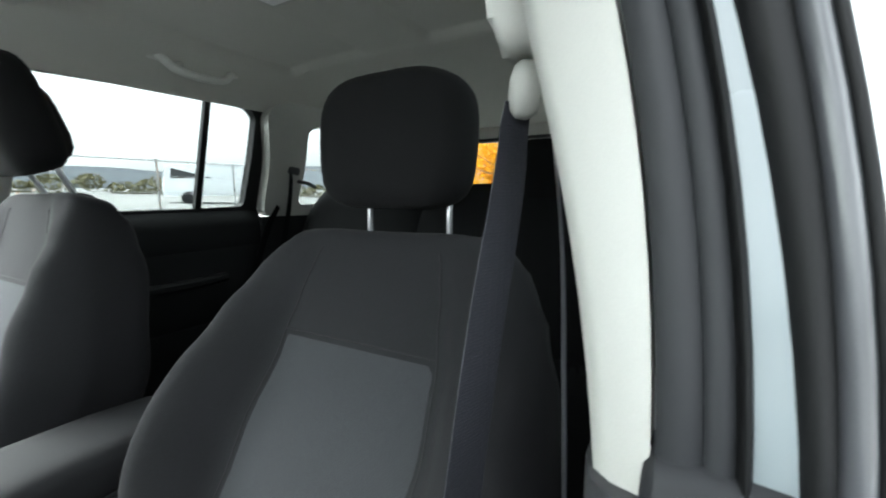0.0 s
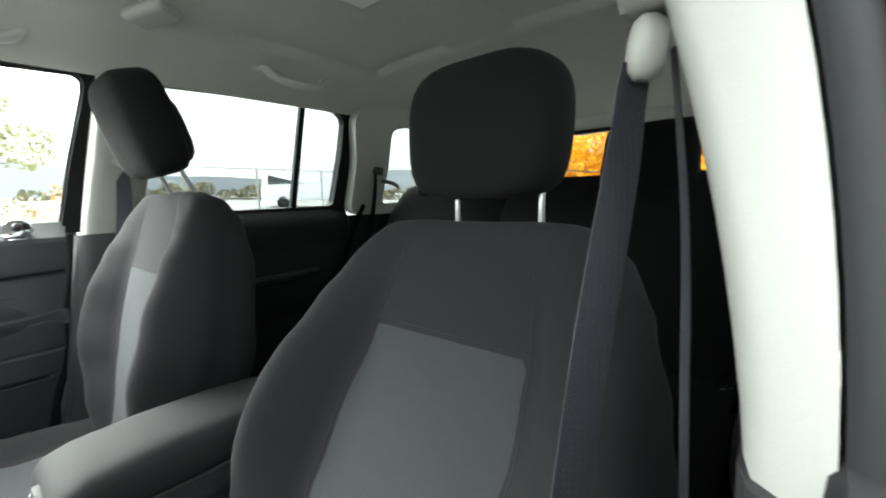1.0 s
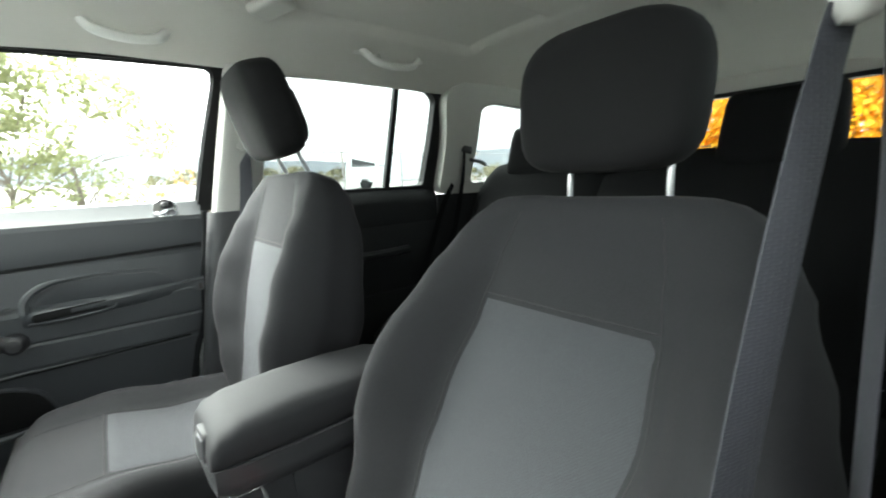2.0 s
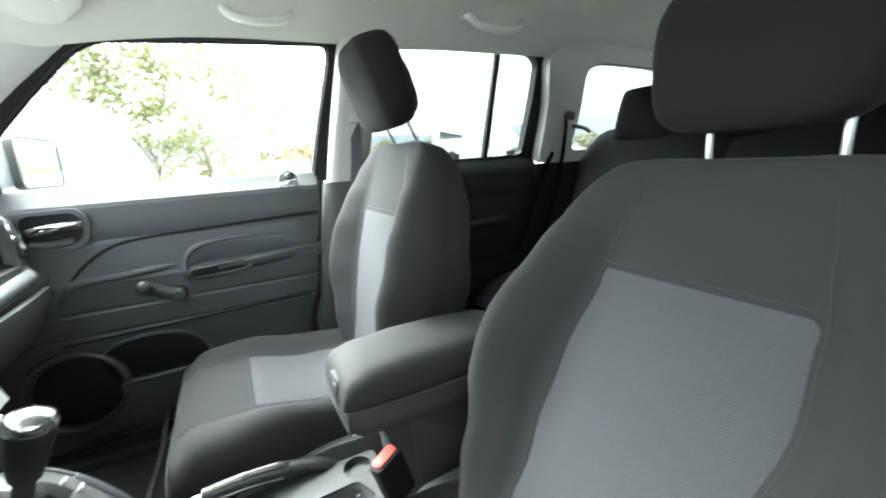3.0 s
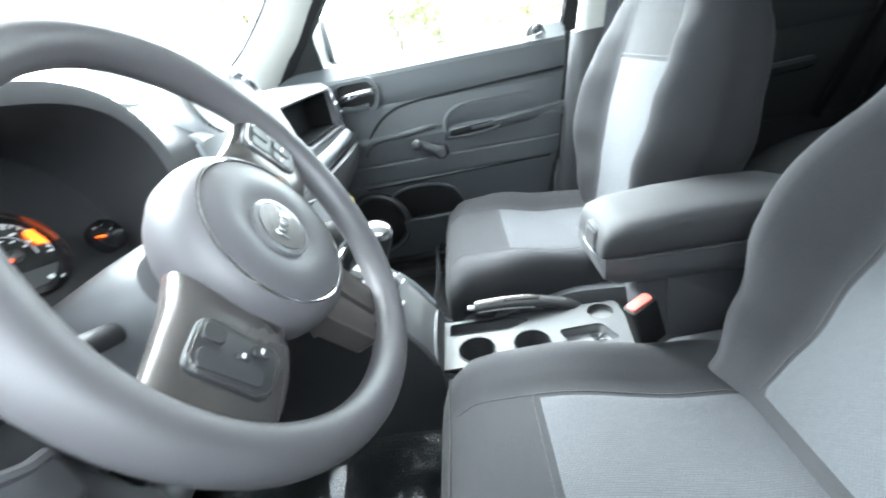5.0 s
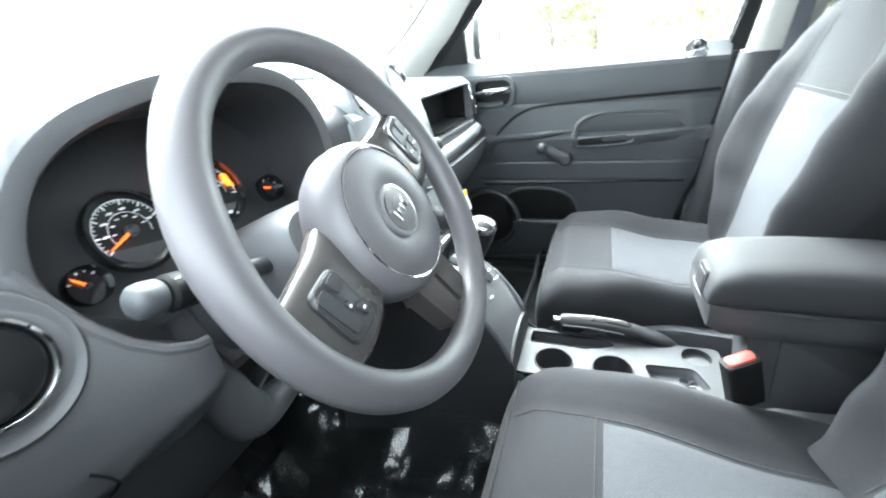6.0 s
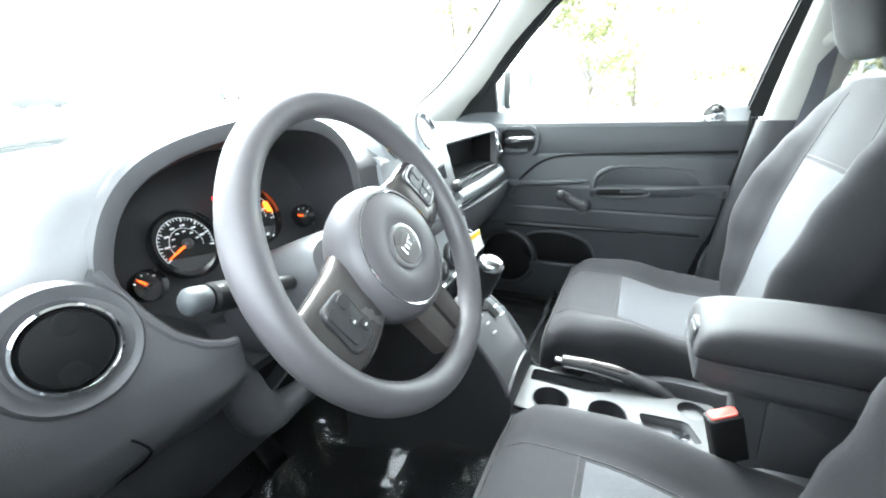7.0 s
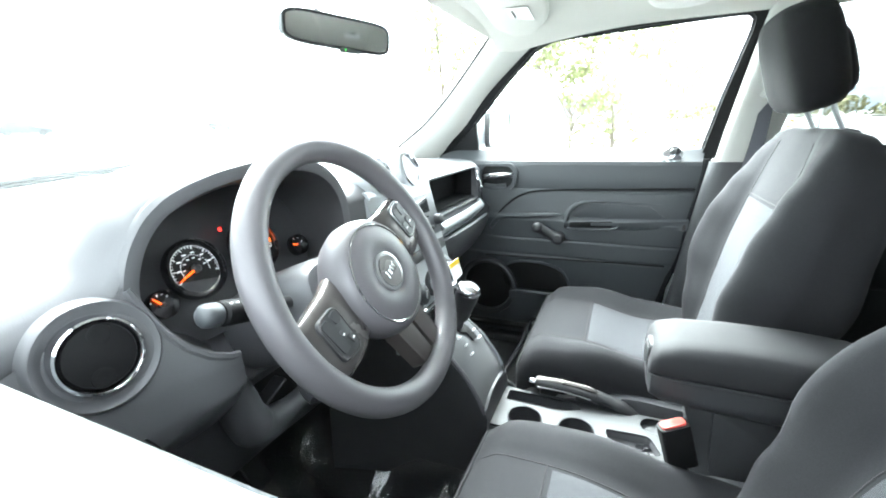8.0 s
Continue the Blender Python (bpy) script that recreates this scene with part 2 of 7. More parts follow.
def tube(pts, r, n=10, closed=False, up=None, flat=1.0, bm=None, r2=None):
    """A pipe along points. r: radius or a list; flat: thickness against width, for straps; up: the thin direction."""
    pts = [Vector(p) for p in pts]
    k = len(pts)
    rs = []
    ref = Vector(up) if up else None
    prev = None
    for i, p in enumerate(pts):
        a = pts[i - 1] if (i or closed) else p
        b = pts[(i + 1) % k] if (i < k - 1 or closed) else p
        d = (b - a).normalized()
        u = ref if ref else (prev if prev else (Vector((0, 0, 1)) if abs(d.z) < 0.9 else Vector((1, 0, 0))))
        side = d.cross(u).normalized()
        u = side.cross(d).normalized()
        prev = u
        rr = r[i] if isinstance(r, (list, tuple)) else r
        rs.append([p + side * rr * math.cos(q) + u * rr * flat * math.sin(q) for q in (2 * math.pi * (j + 0.5) / n for j in range(n))])
    if closed:
        bm = bm or bmesh.new()
        vs = [[bm.verts.new(q) for q in row] for row in rs]
        for i in range(k):
            for j in range(n):
                bm.faces.new((vs[i][j], vs[i][(j + 1) % n], vs[(i + 1) % k][(j + 1) % n], vs[(i + 1) % k][j]))
        return bm
    return rings(rs, True, True, bm)


def lathe(profile, c, axis, n=32, bm=None, squash=1.0):
    """Turns rows (radius, height along axis) round the axis through c."""
    q = Vector(axis).normalized().to_track_quat("Z", "Y").to_matrix()
    rs = [[Vector(c) + q @ Vector((max(r, 1e-5) * math.cos(a) * squash, max(r, 1e-5) * math.sin(a), h)) for a in (2 * math.pi * i / n for i in range(n))] for r, h in profile]
    return rings(rs, True, True, bm)


def sheet(f, nu, nv, thick=0.0, bm=None):
    """A grid surface f(u, v), u and v from 0 to 1, made thick metres thick."""
    t = bmesh.new()
    vs = [[t.verts.new(f(i / nu, j / nv)) for j in range(nv + 1)] for i in range(nu + 1)]
    for i in range(nu):
        for j in range(nv):
            t.faces.new((vs[i][j], vs[i + 1][j], vs[i + 1][j + 1], vs[i][j + 1]))
    if thick:
        bmesh.ops.recalc_face_normals(t, faces=t.faces)
        bmesh.ops.solidify(t, geom=t.faces[:], thickness=thick)
    return merge(bm, t) if bm else t


def slab(outline, depth, b=0.003, seg=2, bm=None):
    """A plate: a flat outline of points, pushed along the vector depth, its edges rounded."""
    t = bmesh.new()
    d = Vector(depth)
    lo = [t.verts.new(Vector(p)) for p in outline]
    hi = [t.verts.new(Vector(p) + d) for p in outline]
    k = len(outline)
    t.faces.new(lo[::-1])
    top = t.faces.new(hi)
    for i in range(k):
        t.faces.new((lo[i], lo[(i + 1) % k], hi[(i + 1) % k], hi[i]))
    if b:
        bmesh.ops.bevel(t, geom=[e for e in top.edges], offset=b, segments=seg, affect="EDGES", profile=0.5)
    return merge(bm, t) if bm else t


def rim(outer, inner, depth, bm=None):
    """A flat ring between two outlines of as many points, pushed along depth."""
    d = Vector(depth)
    k = len(outer)
    o, i = [Vector(p) for p in outer], [Vector(p) for p in inner]
    bm = bm or bmesh.new()
    rows = [[bm.verts.new(p) for p in r] for r in (o, [p + d for p in o], [p + d for p in i], i)]
    for a in range(4):
        A, B = rows[a], rows[(a + 1) % 4]
        for j in range(k):
            bm.faces.new((A[j], A[(j + 1) % k], B[(j + 1) % k], B[j]))
    return bm


def rounded(pts, r, n=4):
    """An outline with its corners cut round by r."""
    pts = [Vector(p) for p in pts]
    out, k = [], len(pts)
    for i, p in enumerate(pts):
        a, b = (pts[i - 1] - p), (pts[(i + 1) % k] - p)
        q = min(r[i] if isinstance(r, list) else r, 0.45 * a.length, 0.45 * b.length)
        s, e = p + a.normalized() * q, p + b.normalized() * q
        for j in range(n + 1):
            t = j / n
            out.append((1 - t) ** 2 * s + 2 * t * (1 - t) * p + t * t * e)
    return out


def mixv(a, b, t):
    return a + (b - a) * t


def step(x, a, b):
    t = min(1.0, max(0.0, (x - a) / (b - a)))
    return t * t * (3 - 2 * t)


def curve1(keys, x):
    """A smooth value between keys (x, value)."""
    if x <= keys[0][0]:
        return keys[0][1]
    for (a, p), (b, q) in zip(keys, keys[1:]):
        if x <= b:
            t = (x - a) / (b - a)
            return p + (q - p) * t * t * (3 - 2 * t)
    return keys[-1][1]

# ---- the car's shell: the setting ----
def side_x(z):
    """Half the cabin's width at the windows, at height z."""
    return 0.775 if z < 1.09 else 0.775 - 0.33 * (z - 1.09)


def trim_x(z):
    d = max(0.0, z - 1.0)
    return 0.729 - 0.0094 * d - 0.464 * d * d + 0.015 * max(0.0, 1.0 - z)


def roof_z(x, y):
    z = 1.572 - 0.105 * min(1.0, abs(x) / 0.64) ** 5.5
    z -= 0.055 * max(0.0, (y - 0.15) / 0.5) ** 2 + 0.10 * max(0.0, (-y - 1.0) / 0.75) ** 2
    return z


def liner(u, v):
    x, y = mixv(-0.645, 0.645, u), mixv(-1.72, 0.70 - 0.045 * abs(2 * u - 1) ** 2, v)
    z = roof_z(x, y)
    edge = lambda d: min(1.0, max(0.0, d / 0.022))
    inside = edge(0.45 - abs(x)) * edge(y + 0.83) * edge(0.30 - y) * (1 - 0.8 * edge(0.115 - abs(x)) * edge(y + 0.86))
    return Vector((x, y, z + 0.020 * inside))


solo("ceiling", sheet(liner, 130, 200, 0.018), M_LINER, (0, -0.5, 1.5), "light grey felt headliner with a shallow pressed panel", "ceiling", kind="structure")
solo("roof_skin", sheet(lambda u, v: Vector((mixv(-0.70, 0.70, u), mixv(-1.85, 0.68, v), roof_z(mixv(-0.62, 0.62, u), mixv(-1.72, 0.5, v)) + 0.05)), 20, 24, 0.006),
     M_PAINT, (0, -0.5, 1.6), "white painted steel roof skin", "car roof", kind="structure")


def floor_fn(u, v):
    x, y = mixv(-0.76, 0.76, u), mixv(-1.85, 1.22, v)
    tun = 0.13 * math.exp(-(x / 0.13) ** 4)
    toe = 0.30 * max(0.0, (y - 0.88) / 0.34) ** 1.3
    rear = 0.30 * min(1, max(0.0, (-0.95 - y) / 0.15))
    return Vector((x, y, 0.30 + max(tun * (1 if y > -0.9 else 0.2), toe, rear) + 0.003 * noise.noise((x * 12, y * 12, 0))))


solo("floor", sheet(floor_fn, 48, 70, -0.02), M_CARPET, (0, 0, 0.3), "black carpeted car floor with a centre tunnel", "floor", kind="structure")
solo("wall_front", sheet(lambda u, v: Vector((mixv(-0.78, 0.78, u), 1.26, mixv(0.28, 0.97, v))), 2, 2, 0.01), M_DARK, (0, 1.24, 0.28), "black firewall behind the dashboard", "firewall", kind="structure")
bm = box((0, -1.86, 0.67), (1.56, 0.05, 0.86), 0.01)
box((0, -1.80, 1.45), (1.30, 0.05, 0.10), 0.01, bm=bm)
box((-0.66, -1.80, 1.25), (0.17, 0.06, 0.36), 0.02, bm=bm)
box((0.66, -1.80, 1.25), (0.17, 0.06, 0.36), 0.02, bm=bm)
solo("wall_rear", bm, M_LINER, (0, -1.86, 0.25), "grey trimmed tailgate with a window opening", "tailgate", kind="structure")
# cargo floor and rear side trims
solo("cargo_floor", box((0, -1.45, 0.62), (1.40, 0.74, 0.03), 0.008), M_CARPET, (0, -1.45, 0.6), "black carpeted cargo floor behind the rear bench", "cargo floor", kind="structure")


def upright(z0, z1, n, section, sx):
    """A post skinned from sections section(z) -> [(x, y)], mirrored by sx."""
    rs = []
    for i in range(n + 1):
        z = mixv(z0, z1, i / n)
        rs.append([(sx * x, y, z) for x, y in section(z)])
    return rings(rs)


def by(z):
    """The B pillar's front edge."""
    return -0.012 - 0.143 * (z - 1.05)


for sx, side in ((1, "right"), (-1, "left")):
    # B pillar: pale upper trim, dark lower trim
    def sec_b(z):
        xo, yf, yr = trim_x(z), by(z), by(z) - 0.135
        xi = xo - (0.016 + 0.16 * min(0.24, max(0, z - 0.99))) * (1 - 0.85 * step(z, 1.38, 1.47)) if sx > 0 else xo - (0.030 + 0.100 * min(0.24, max(0, z - 0.99)))
        return [(xo, yf), (xi + 0.014, yf - 0.004), (xi + 0.004, yf - 0.012), (xi, yf - 0.03), (xi, yr + 0.03), (xi + 0.004, yr + 0.012), (xi + 0.014, yr + 0.004), (xo, yr)]

    def sec_bl(z):
        xo, yf, yr = trim_x(z) + 0.012, by(z) + 0.012, by(z) - 0.15 - 0.05 * max(0, (1.0 - z))
        xi = trim_x(z) - (0.040 if sx > 0 else 0.033)
        return [(xo, yf), (xi + 0.02, yf - 0.004), (xi + 0.006, yf - 0.015), (xi, yf - 0.035), (xi, yr + 0.03), (xi + 0.006, yr + 0.012), (xi + 0.02, yr + 0.004), (xo, yr)]

    pillar = thing("pillar_trim_b_" + side, (sx * 0.72, -0.07, 0.32), "pale cream door pillar trim over a dark lower cover", "pillar trim", kind="structure")
    part("upper_trim", upright(0.995 if sx < 0 else 1.05, 1.475, 16, sec_b, sx), M_CREAM, pillar, "cream plastic upper pillar trim")
    part("lower_trim", upright(0.32, 1.0 if sx < 0 else 1.055, 12, sec_bl, sx), M_ARM, pillar, "charcoal plastic lower pillar trim")

    def post(z):
        xo = side_x(z) + 0.07 if sx > 0 else trim_x(z) + 0.083
        xi, yf, yr = trim_x(z) + 0.02, by(z) - 0.05, by(z) - 0.10
        return [(xo, yf), (xi, yf), (xi, yr), (xo, yr)]
    part("steel_post", upright(0.32, 1.49, 10, post, sx), M_RUBBER, pillar, "black coated steel pillar core")
    # C pillar and the quarter panel behind the rear door, round the quarter window
    def q3(y, z, d=0.0):
        return Vector((sx * (side_x(z) - 0.06 + d - 0.10 * max(0, (-0.9 - y) / 0.9) * 0.5), y, z))
    outer = rounded([q3(-0.878, 1.060), q3(-0.880, 1.28), q3(-0.838, 1.46), q3(-1.0, 1.52), q3(-1.35, 1.50), q3(-1.78, 1.47), q3(-1.82, 1.25), q3(-1.80, 1.05), q3(-1.35, 1.05)], 0.05)
    inner = rounded([q3(-1.038, 1.095), q3(-1.052, 1.24), q3(-1.036, 1.412), q3(-1.12, 1.432), q3(-1.35, 1.422), q3(-1.56, 1.41), q3(-1.62, 1.30), q3(-1.60, 1.15), q3(-1.35, 1.105)], 0.05)
    part_seal = [p + Vector((sx * 0.012, 0, 0)) for p in inner]
    qp = thing("quarter_panel_" + side, (sx * 0.7, -1.4, 0.6), "pale cream rear pillar trim round a fixed side window", "pillar trim", kind="structure")
    part("upper_trim", rim(outer, inner, (sx * 0.05, 0, 0)), M_CREAM, qp, "cream plastic rear pillar trim")
    part("window_seal", tube(part_seal, 0.006, 6, closed=True), M_RUBBER, qp, "black rubber window seal")
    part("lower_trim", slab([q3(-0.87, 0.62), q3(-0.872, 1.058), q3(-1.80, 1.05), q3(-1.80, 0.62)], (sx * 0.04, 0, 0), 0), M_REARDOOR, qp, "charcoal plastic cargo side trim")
    g = part("pane", slab([q3(-1.0, 1.07, 0.045), q3(-1.0, 1.46, 0.045), q3(-1.66, 1.44, 0.045), q3(-1.66, 1.07, 0.045)], (sx * 0.004, 0, 0), 0), M_PRIVACY, qp, "tinted fixed side glass")
    # A pillar trim between windscreen and door
    W = [(0.700, 1.135, 1.06), (0.678, 1.075, 1.110), (0.664, 0.952, 1.192), (0.640, 0.826, 1.303), (0.606, 0.674, 1.465)]
    D = [(0.775, 0.945, 1.045), (0.768, 0.893, 1.092), (0.736, 0.798, 1.185), (0.698, 0.690, 1.300), (0.652, 0.520, 1.44)]
    W, D = catmull(W, 5), catmull(D, 5)
    rs = []
    for w, d in zip(W, D):
        m = (w + d) / 2
        inn = Vector((-0.020, -0.006, -0.004))
        rs.append([Vector((sx * p.x, p.y, p.z)) for p in (w + Vector((0.02, 0.02, 0.01)), w, w * 0.75 + d * 0.25 + inn * 0.8, m + inn, w * 0.25 + d * 0.75 + inn * 0.8, d, d + Vector((0.02, 0.02, 0.0)))])
    solo("pillar_trim_a_" + side, rings(rs), M_CREAM, (sx * 0.7, 1.1, 1.05), "cream windscreen pillar trim", "pillar trim", kind="structure")
    # side rail above the doors
    rs = []
    for i in range(13):
        y = mixv(-0.95, 0.66, i / 12)
        z0 = 1.474 + (0.0 if y < 0.5 else 0.02 * (y - 0.5) / 0.16)
        rs.append([Vector((sx * x, y, z)) for x, z in ((0.655, z0 + 0.002), (0.642, z0 + 0.004), (0.628, z0 + 0.012), (0.610, z0 + 0.030), (0.60, z0 + 0.07), (0.68, z0 + 0.08), (0.70, z0 + 0.01))])
    solo("roof_rail_" + side, rings(rs), M_LINER, (sx * 0.64, 0, 1.46), "pale headliner edge above the doors", "roof rail", kind="structure")
    solo("sill_" + side, box((sx * 0.755, 0.10, 0.305), (0.10, 2.1, 0.10), 0.015, 3), M_DARK, (sx * 0.755, 0.1, 0.26), "black door sill cover", "door sill", kind="structure")
    # outer skin below the windows
    solo("body_side_" + side, sheet(lambda u, v: Vector((sx * (0.80 + 0.075 * math.sin(math.pi * min(1, 0.15 + v * 0.85))), mixv(-1.9, 1.25, u), mixv(0.25, 1.015, v))), 24, 10, 0.004),
         M_PAINT, (sx * 0.85, 0, 0.25), "white painted outer body side", "car body", kind="structure")


def screen(u, v):
    s = 2 * u - 1
    b = Vector((0.712 * s, 1.155 + 0.15 * (1 - s * s), 1.045))
    h = Vector((0.600 * s, 0.664 + 0.085 * (1 - s * s), 1.472 + 0.05 * (1 - s * s)))
    p = b.lerp(h, v)
    p.y += 0.035 * math.sin(math.pi * v)
    return p


ws = thing("windshield", (0, 1.15, 1.05), "clear curved windscreen with a black edge band", "windscreen", kind="structure")
g = part("pane", sheet(screen, 24, 12, 0.004), M_GLASS, ws)
g.visible_shadow = False
for sx in (1, -1):
    edge = catmull([(sx * 0.696, 1.128, 1.062), (sx * 0.675, 1.070, 1.112), (sx * 0.661, 0.948, 1.194), (sx * 0.637, 0.822, 1.305), (sx * 0.603, 0.670, 1.466)], 6)
    part("edge_band", tube(edge, 0.0032, 6), M_BLACK, ws, "thin black edge band")
part("header_trim", sheet(lambda u, v: screen(u, 1.0 - 0.035 * v) + Vector((0, -0.02 * (1 - v) - 0.006, 0.02 * (1 - v) - 0.006)), 24, 3, 0.006), M_LINER, ws, "pale header trim over the windscreen")

# tailgate glass
rw = thing("rear_window", (0, -1.82, 1.1), "tinted tailgate window", "window", kind="structure")
g = part("pane", slab([(-0.60, -1.84, 1.08), (0.60, -1.84, 1.08), (0.58, -1.80, 1.42), (-0.58, -1.80, 1.42)], (0, 0.004, 0), 0), M_PRIVACY, rw)
part("seal", rim(rounded([(-0.60, -1.80, 1.09), (0.60, -1.80, 1.09), (0.58, -1.77, 1.415), (-0.58, -1.77, 1.415)], 0.06),
                 rounded([(-0.545, -1.80, 1.115), (0.545, -1.80, 1.115), (0.515, -1.775, 1.400), (-0.515, -1.775, 1.400)], 0.05), (0, 0.012, 0)), M_RUBBER, rw, "black rubber window seal")

# bonnet and scuttle outside the windscreen
solo("bonnet", sheet(lambda u, v: Vector((mixv(-0.74, 0.74, u), mixv(1.18, 2.35, v) + 0.12 * (1 - (2 * u - 1) ** 2) * (1 - v), 1.0 - 0.10 * v * v - 0.05 * abs(2 * u - 1) ** 3 + 0.012 * math.exp(-((abs(2 * u - 1) - 0.55) / 0.06) ** 2))), 40, 20, 0.004),
     M_PAINT, (0, 1.8, 0.95), "white painted car bonnet with raised ridges", "bonnet", kind="structure")
for s, x0, x1 in ((-1, -0.58, 0.02), (1, 0.05, 0.55)):
    wp = thing("wiper", (x0, 1.30, 1.03), "black windscreen wiper at rest on the glass", "wiper", group="windscreen wipers")
    pts = [screen((mixv(x0, x1, i / 10) / 0.70 + 1) / 2, 0.075 + 0.03 * math.sin(2.6 * i / 10)) + Vector((0, 0.014, 0.016)) for i in range(11)]
    part("arm", tube(pts, 0.006, 6), M_DARK, wp)
    part("blade", tube([p + Vector((0, -0.004, -0.009)) for p in pts[2:]], 0.005, 5), M_RUBBER, wp, "rubber wiper blade")

# ---- seats ----
def front_seat(cx, jy, jz, rec, ins_t, cush_front, label, head_lift, head_lean, lever, lumbar, head_rec, half, tall, hw, bol, head_dx, post_dx, tall_head):
    """A front bucket seat: backrest hinged at (jy, jz) and leaning back rec degrees; insert up to ins_t along the back."""
    st = thing("front_seat", (cx, 0.15, 0.31), label, "car seat", group="front seats")
    J, AX, F = Vector((cx, jy, jz)), Vector((0, -math.sin(radians(rec)), math.cos(radians(rec)))), Vector((0, math.cos(radians(rec)), math.sin(radians(rec))))
    A = AX
    wk = [(-0.04, 0.188), (0.06, 0.214), (0.16, 0.266), (0.26, 0.291), (0.36, 0.272), (0.45, 0.246), (0.505, 0.224), (0.535, 0.204)]
    bk = [(-0.04, 0.026), (0.08, 0.062), (0.20, 0.090), (0.30, 0.082), (0.40, 0.056), (0.47, 0.028), (0.54, 0.004)]

    def loop(t, sh=1.0, dc=-0.045):
        A = AX * tall
        w, b = curve1(wk, t) * (0.88 + 0.12 * bol), curve1(bk, t) * bol
        dep = curve1([(-0.04, 0.115), (0.2, 0.155), (0.42, 0.140), (0.50, 0.115), (0.56, 0.080)], t)
        sag = lumbar * max(0.0, 1 - (t + 0.02) / 0.38) ** 1.3
        dep -= 0.8 * sag
        half = [(0, sag), (0.27 * w, sag), (0.50 * w, sag + 0.002), (0.64 * w, sag + 0.45 * b + 0.003), (0.80 * w, sag + 0.98 * b), (0.93 * w, sag * 0.75 + 0.72 * b - 0.004), (w, sag * 0.28 - 0.022), (0.985 * w, sag * 0.10 - 0.062),
                (0.90 * w, -dep + 0.014), (0.5 * w, -dep), (0, -dep)]
        pts = half + [(-x, d) for x, d in half[-2:0:-1]]
        pts = [((x * sh), dc + (d - dc) * sh) for x, d in pts]
        return [J + A * t + F * p.y + Vector((p.x, 0, 0)) for p in catmull([(x, d, 0) for x, d in pts], 4, True)]

    ts = [-0.04 + 0.02 * i for i in range(29)]
    rows = [loop(-0.05, 0.7)] + [loop(t) for t in ts] + [loop(0.531, 0.985), loop(0.541, 0.95), loop(0.549, 0.89), loop(0.555, 0.80), loop(0.559, 0.66), loop(0.561, 0.4)]
    back = part("backrest", rings(rows), M_CLOTH, st, "charcoal cloth backrest with side bolsters")
    k = len(rows[0])
    span = [i % k for i in range(-8, 9)]

    def patch(rs, idx, off, lift):
        """The front of the skin between two rows, laid lift over it."""
        g = [[r[i] for i in idx] for r in rs]
        vs = []
        for a in range(len(g)):
            row = []
            for b in range(len(idx)):
                edge = a in (0, len(g) - 1) or b in (0, len(idx) - 1)
                row.append(g[a][b] + off * (-lift if edge else lift))
            vs.append(row)
        return rings(vs, closed=False)
    ins = [loop(-0.03 + (ins_t / tall + 0.03) * i / 24) for i in range(25)]
    part("insert", patch(ins, span, F, 0.0022), M_INSERT, back, "lighter grey knitted centre panel")
    for s in (-8, 8):
        part("seam", tube([loop(-0.02 + 0.545 * i / 30)[s % k] + F * -0.0002 for i in range(31)], 0.0014, 6), M_SEAM, back)
    part("seam", tube([ins[-1][i % k] + F * 0.0004 for i in range(-8, 9)], 0.0013, 6), M_SEAM, back)
    # headrest on two posts
    tc = A * (0.555 + head_lift)
    H = J + tc + F * (-0.045 + head_lean) + Vector((head_dx, 0, 0))
    hh = tall_head
    rl = radians(head_rec)
    HA, HF = Vector((0, -math.sin(rl), math.cos(rl))), Vector((0, math.cos(rl), math.sin(rl)))

    def hl(t):
        q = 2 * t - 1
        e = 3.4 if q > 0 else 4.6
        sw_ = max(0.30, (1 - abs(q) ** e) ** (1 / e)) if abs(q) < 1 else 0.30
        sc = max(0.22, (1 - abs(q) ** 4.0) ** 0.25) if abs(q) < 1 else 0.22
        w = hw * sw_ * (1 - 0.05 * max(0, -q))
        fr, bk_ = 0.046 * sc + 0.003, -0.040 * sc - 0.004
        half = [(0, fr), (0.45 * w, fr), (0.78 * w, fr * 0.90), (0.95 * w, fr * 0.55), (w, 0.0), (0.95 * w, bk_ * 0.6), (0.78 * w, bk_ * 0.95), (0.4 * w, bk_), (0, bk_)]
        pts = half + [(-x, d) for x, d in half[-2:0:-1]]
        return [H + HA * (hh * t) + HF * p.y + Vector((p.x, 0, 0)) for p in catmull([(x, d, 0) for x, d in pts], 3, True)]
    hrows = [hl(t) for t in (0.0, 0.004, 0.012, 0.03, 0.06, 0.11, 0.19, 0.3, 0.42, 0.54, 0.65, 0.74, 0.81, 0.87, 0.915, 0.95, 0.974, 0.989, 0.997, 1.0)]
    head = part("headrest", rings(hrows), M_HEAD, st, "dark charcoal cloth headrest")
    crows = []
    for t in (0.06, 0.064, 0.075, 0.10, 0.16, 0.26, 0.38, 0.50, 0.60, 0.67, 0.715, 0.735, 0.742):
        q = (t - 0.40) / 0.345
        g = max(0.25, (1 - abs(q) ** 4) ** 0.3) if abs(q) < 1 else 0.25
        crows.append([H + HA * (hh * t) + Vector((hw * 0.86 * g * math.copysign(abs(math.cos(a)) ** 0.6, math.cos(a)), 0, 0)) + HF * (-0.022 + (0.040 * g + 0.006 * (0.7 - t)) * math.copysign(abs(math.sin(a)) ** 0.7, math.sin(a))) for a in (2 * math.pi * i / 32 for i in range(32))])
    part("rear_cover", rings(crows), M_HEAD, head, "dark cloth cover at the back of the headrest")
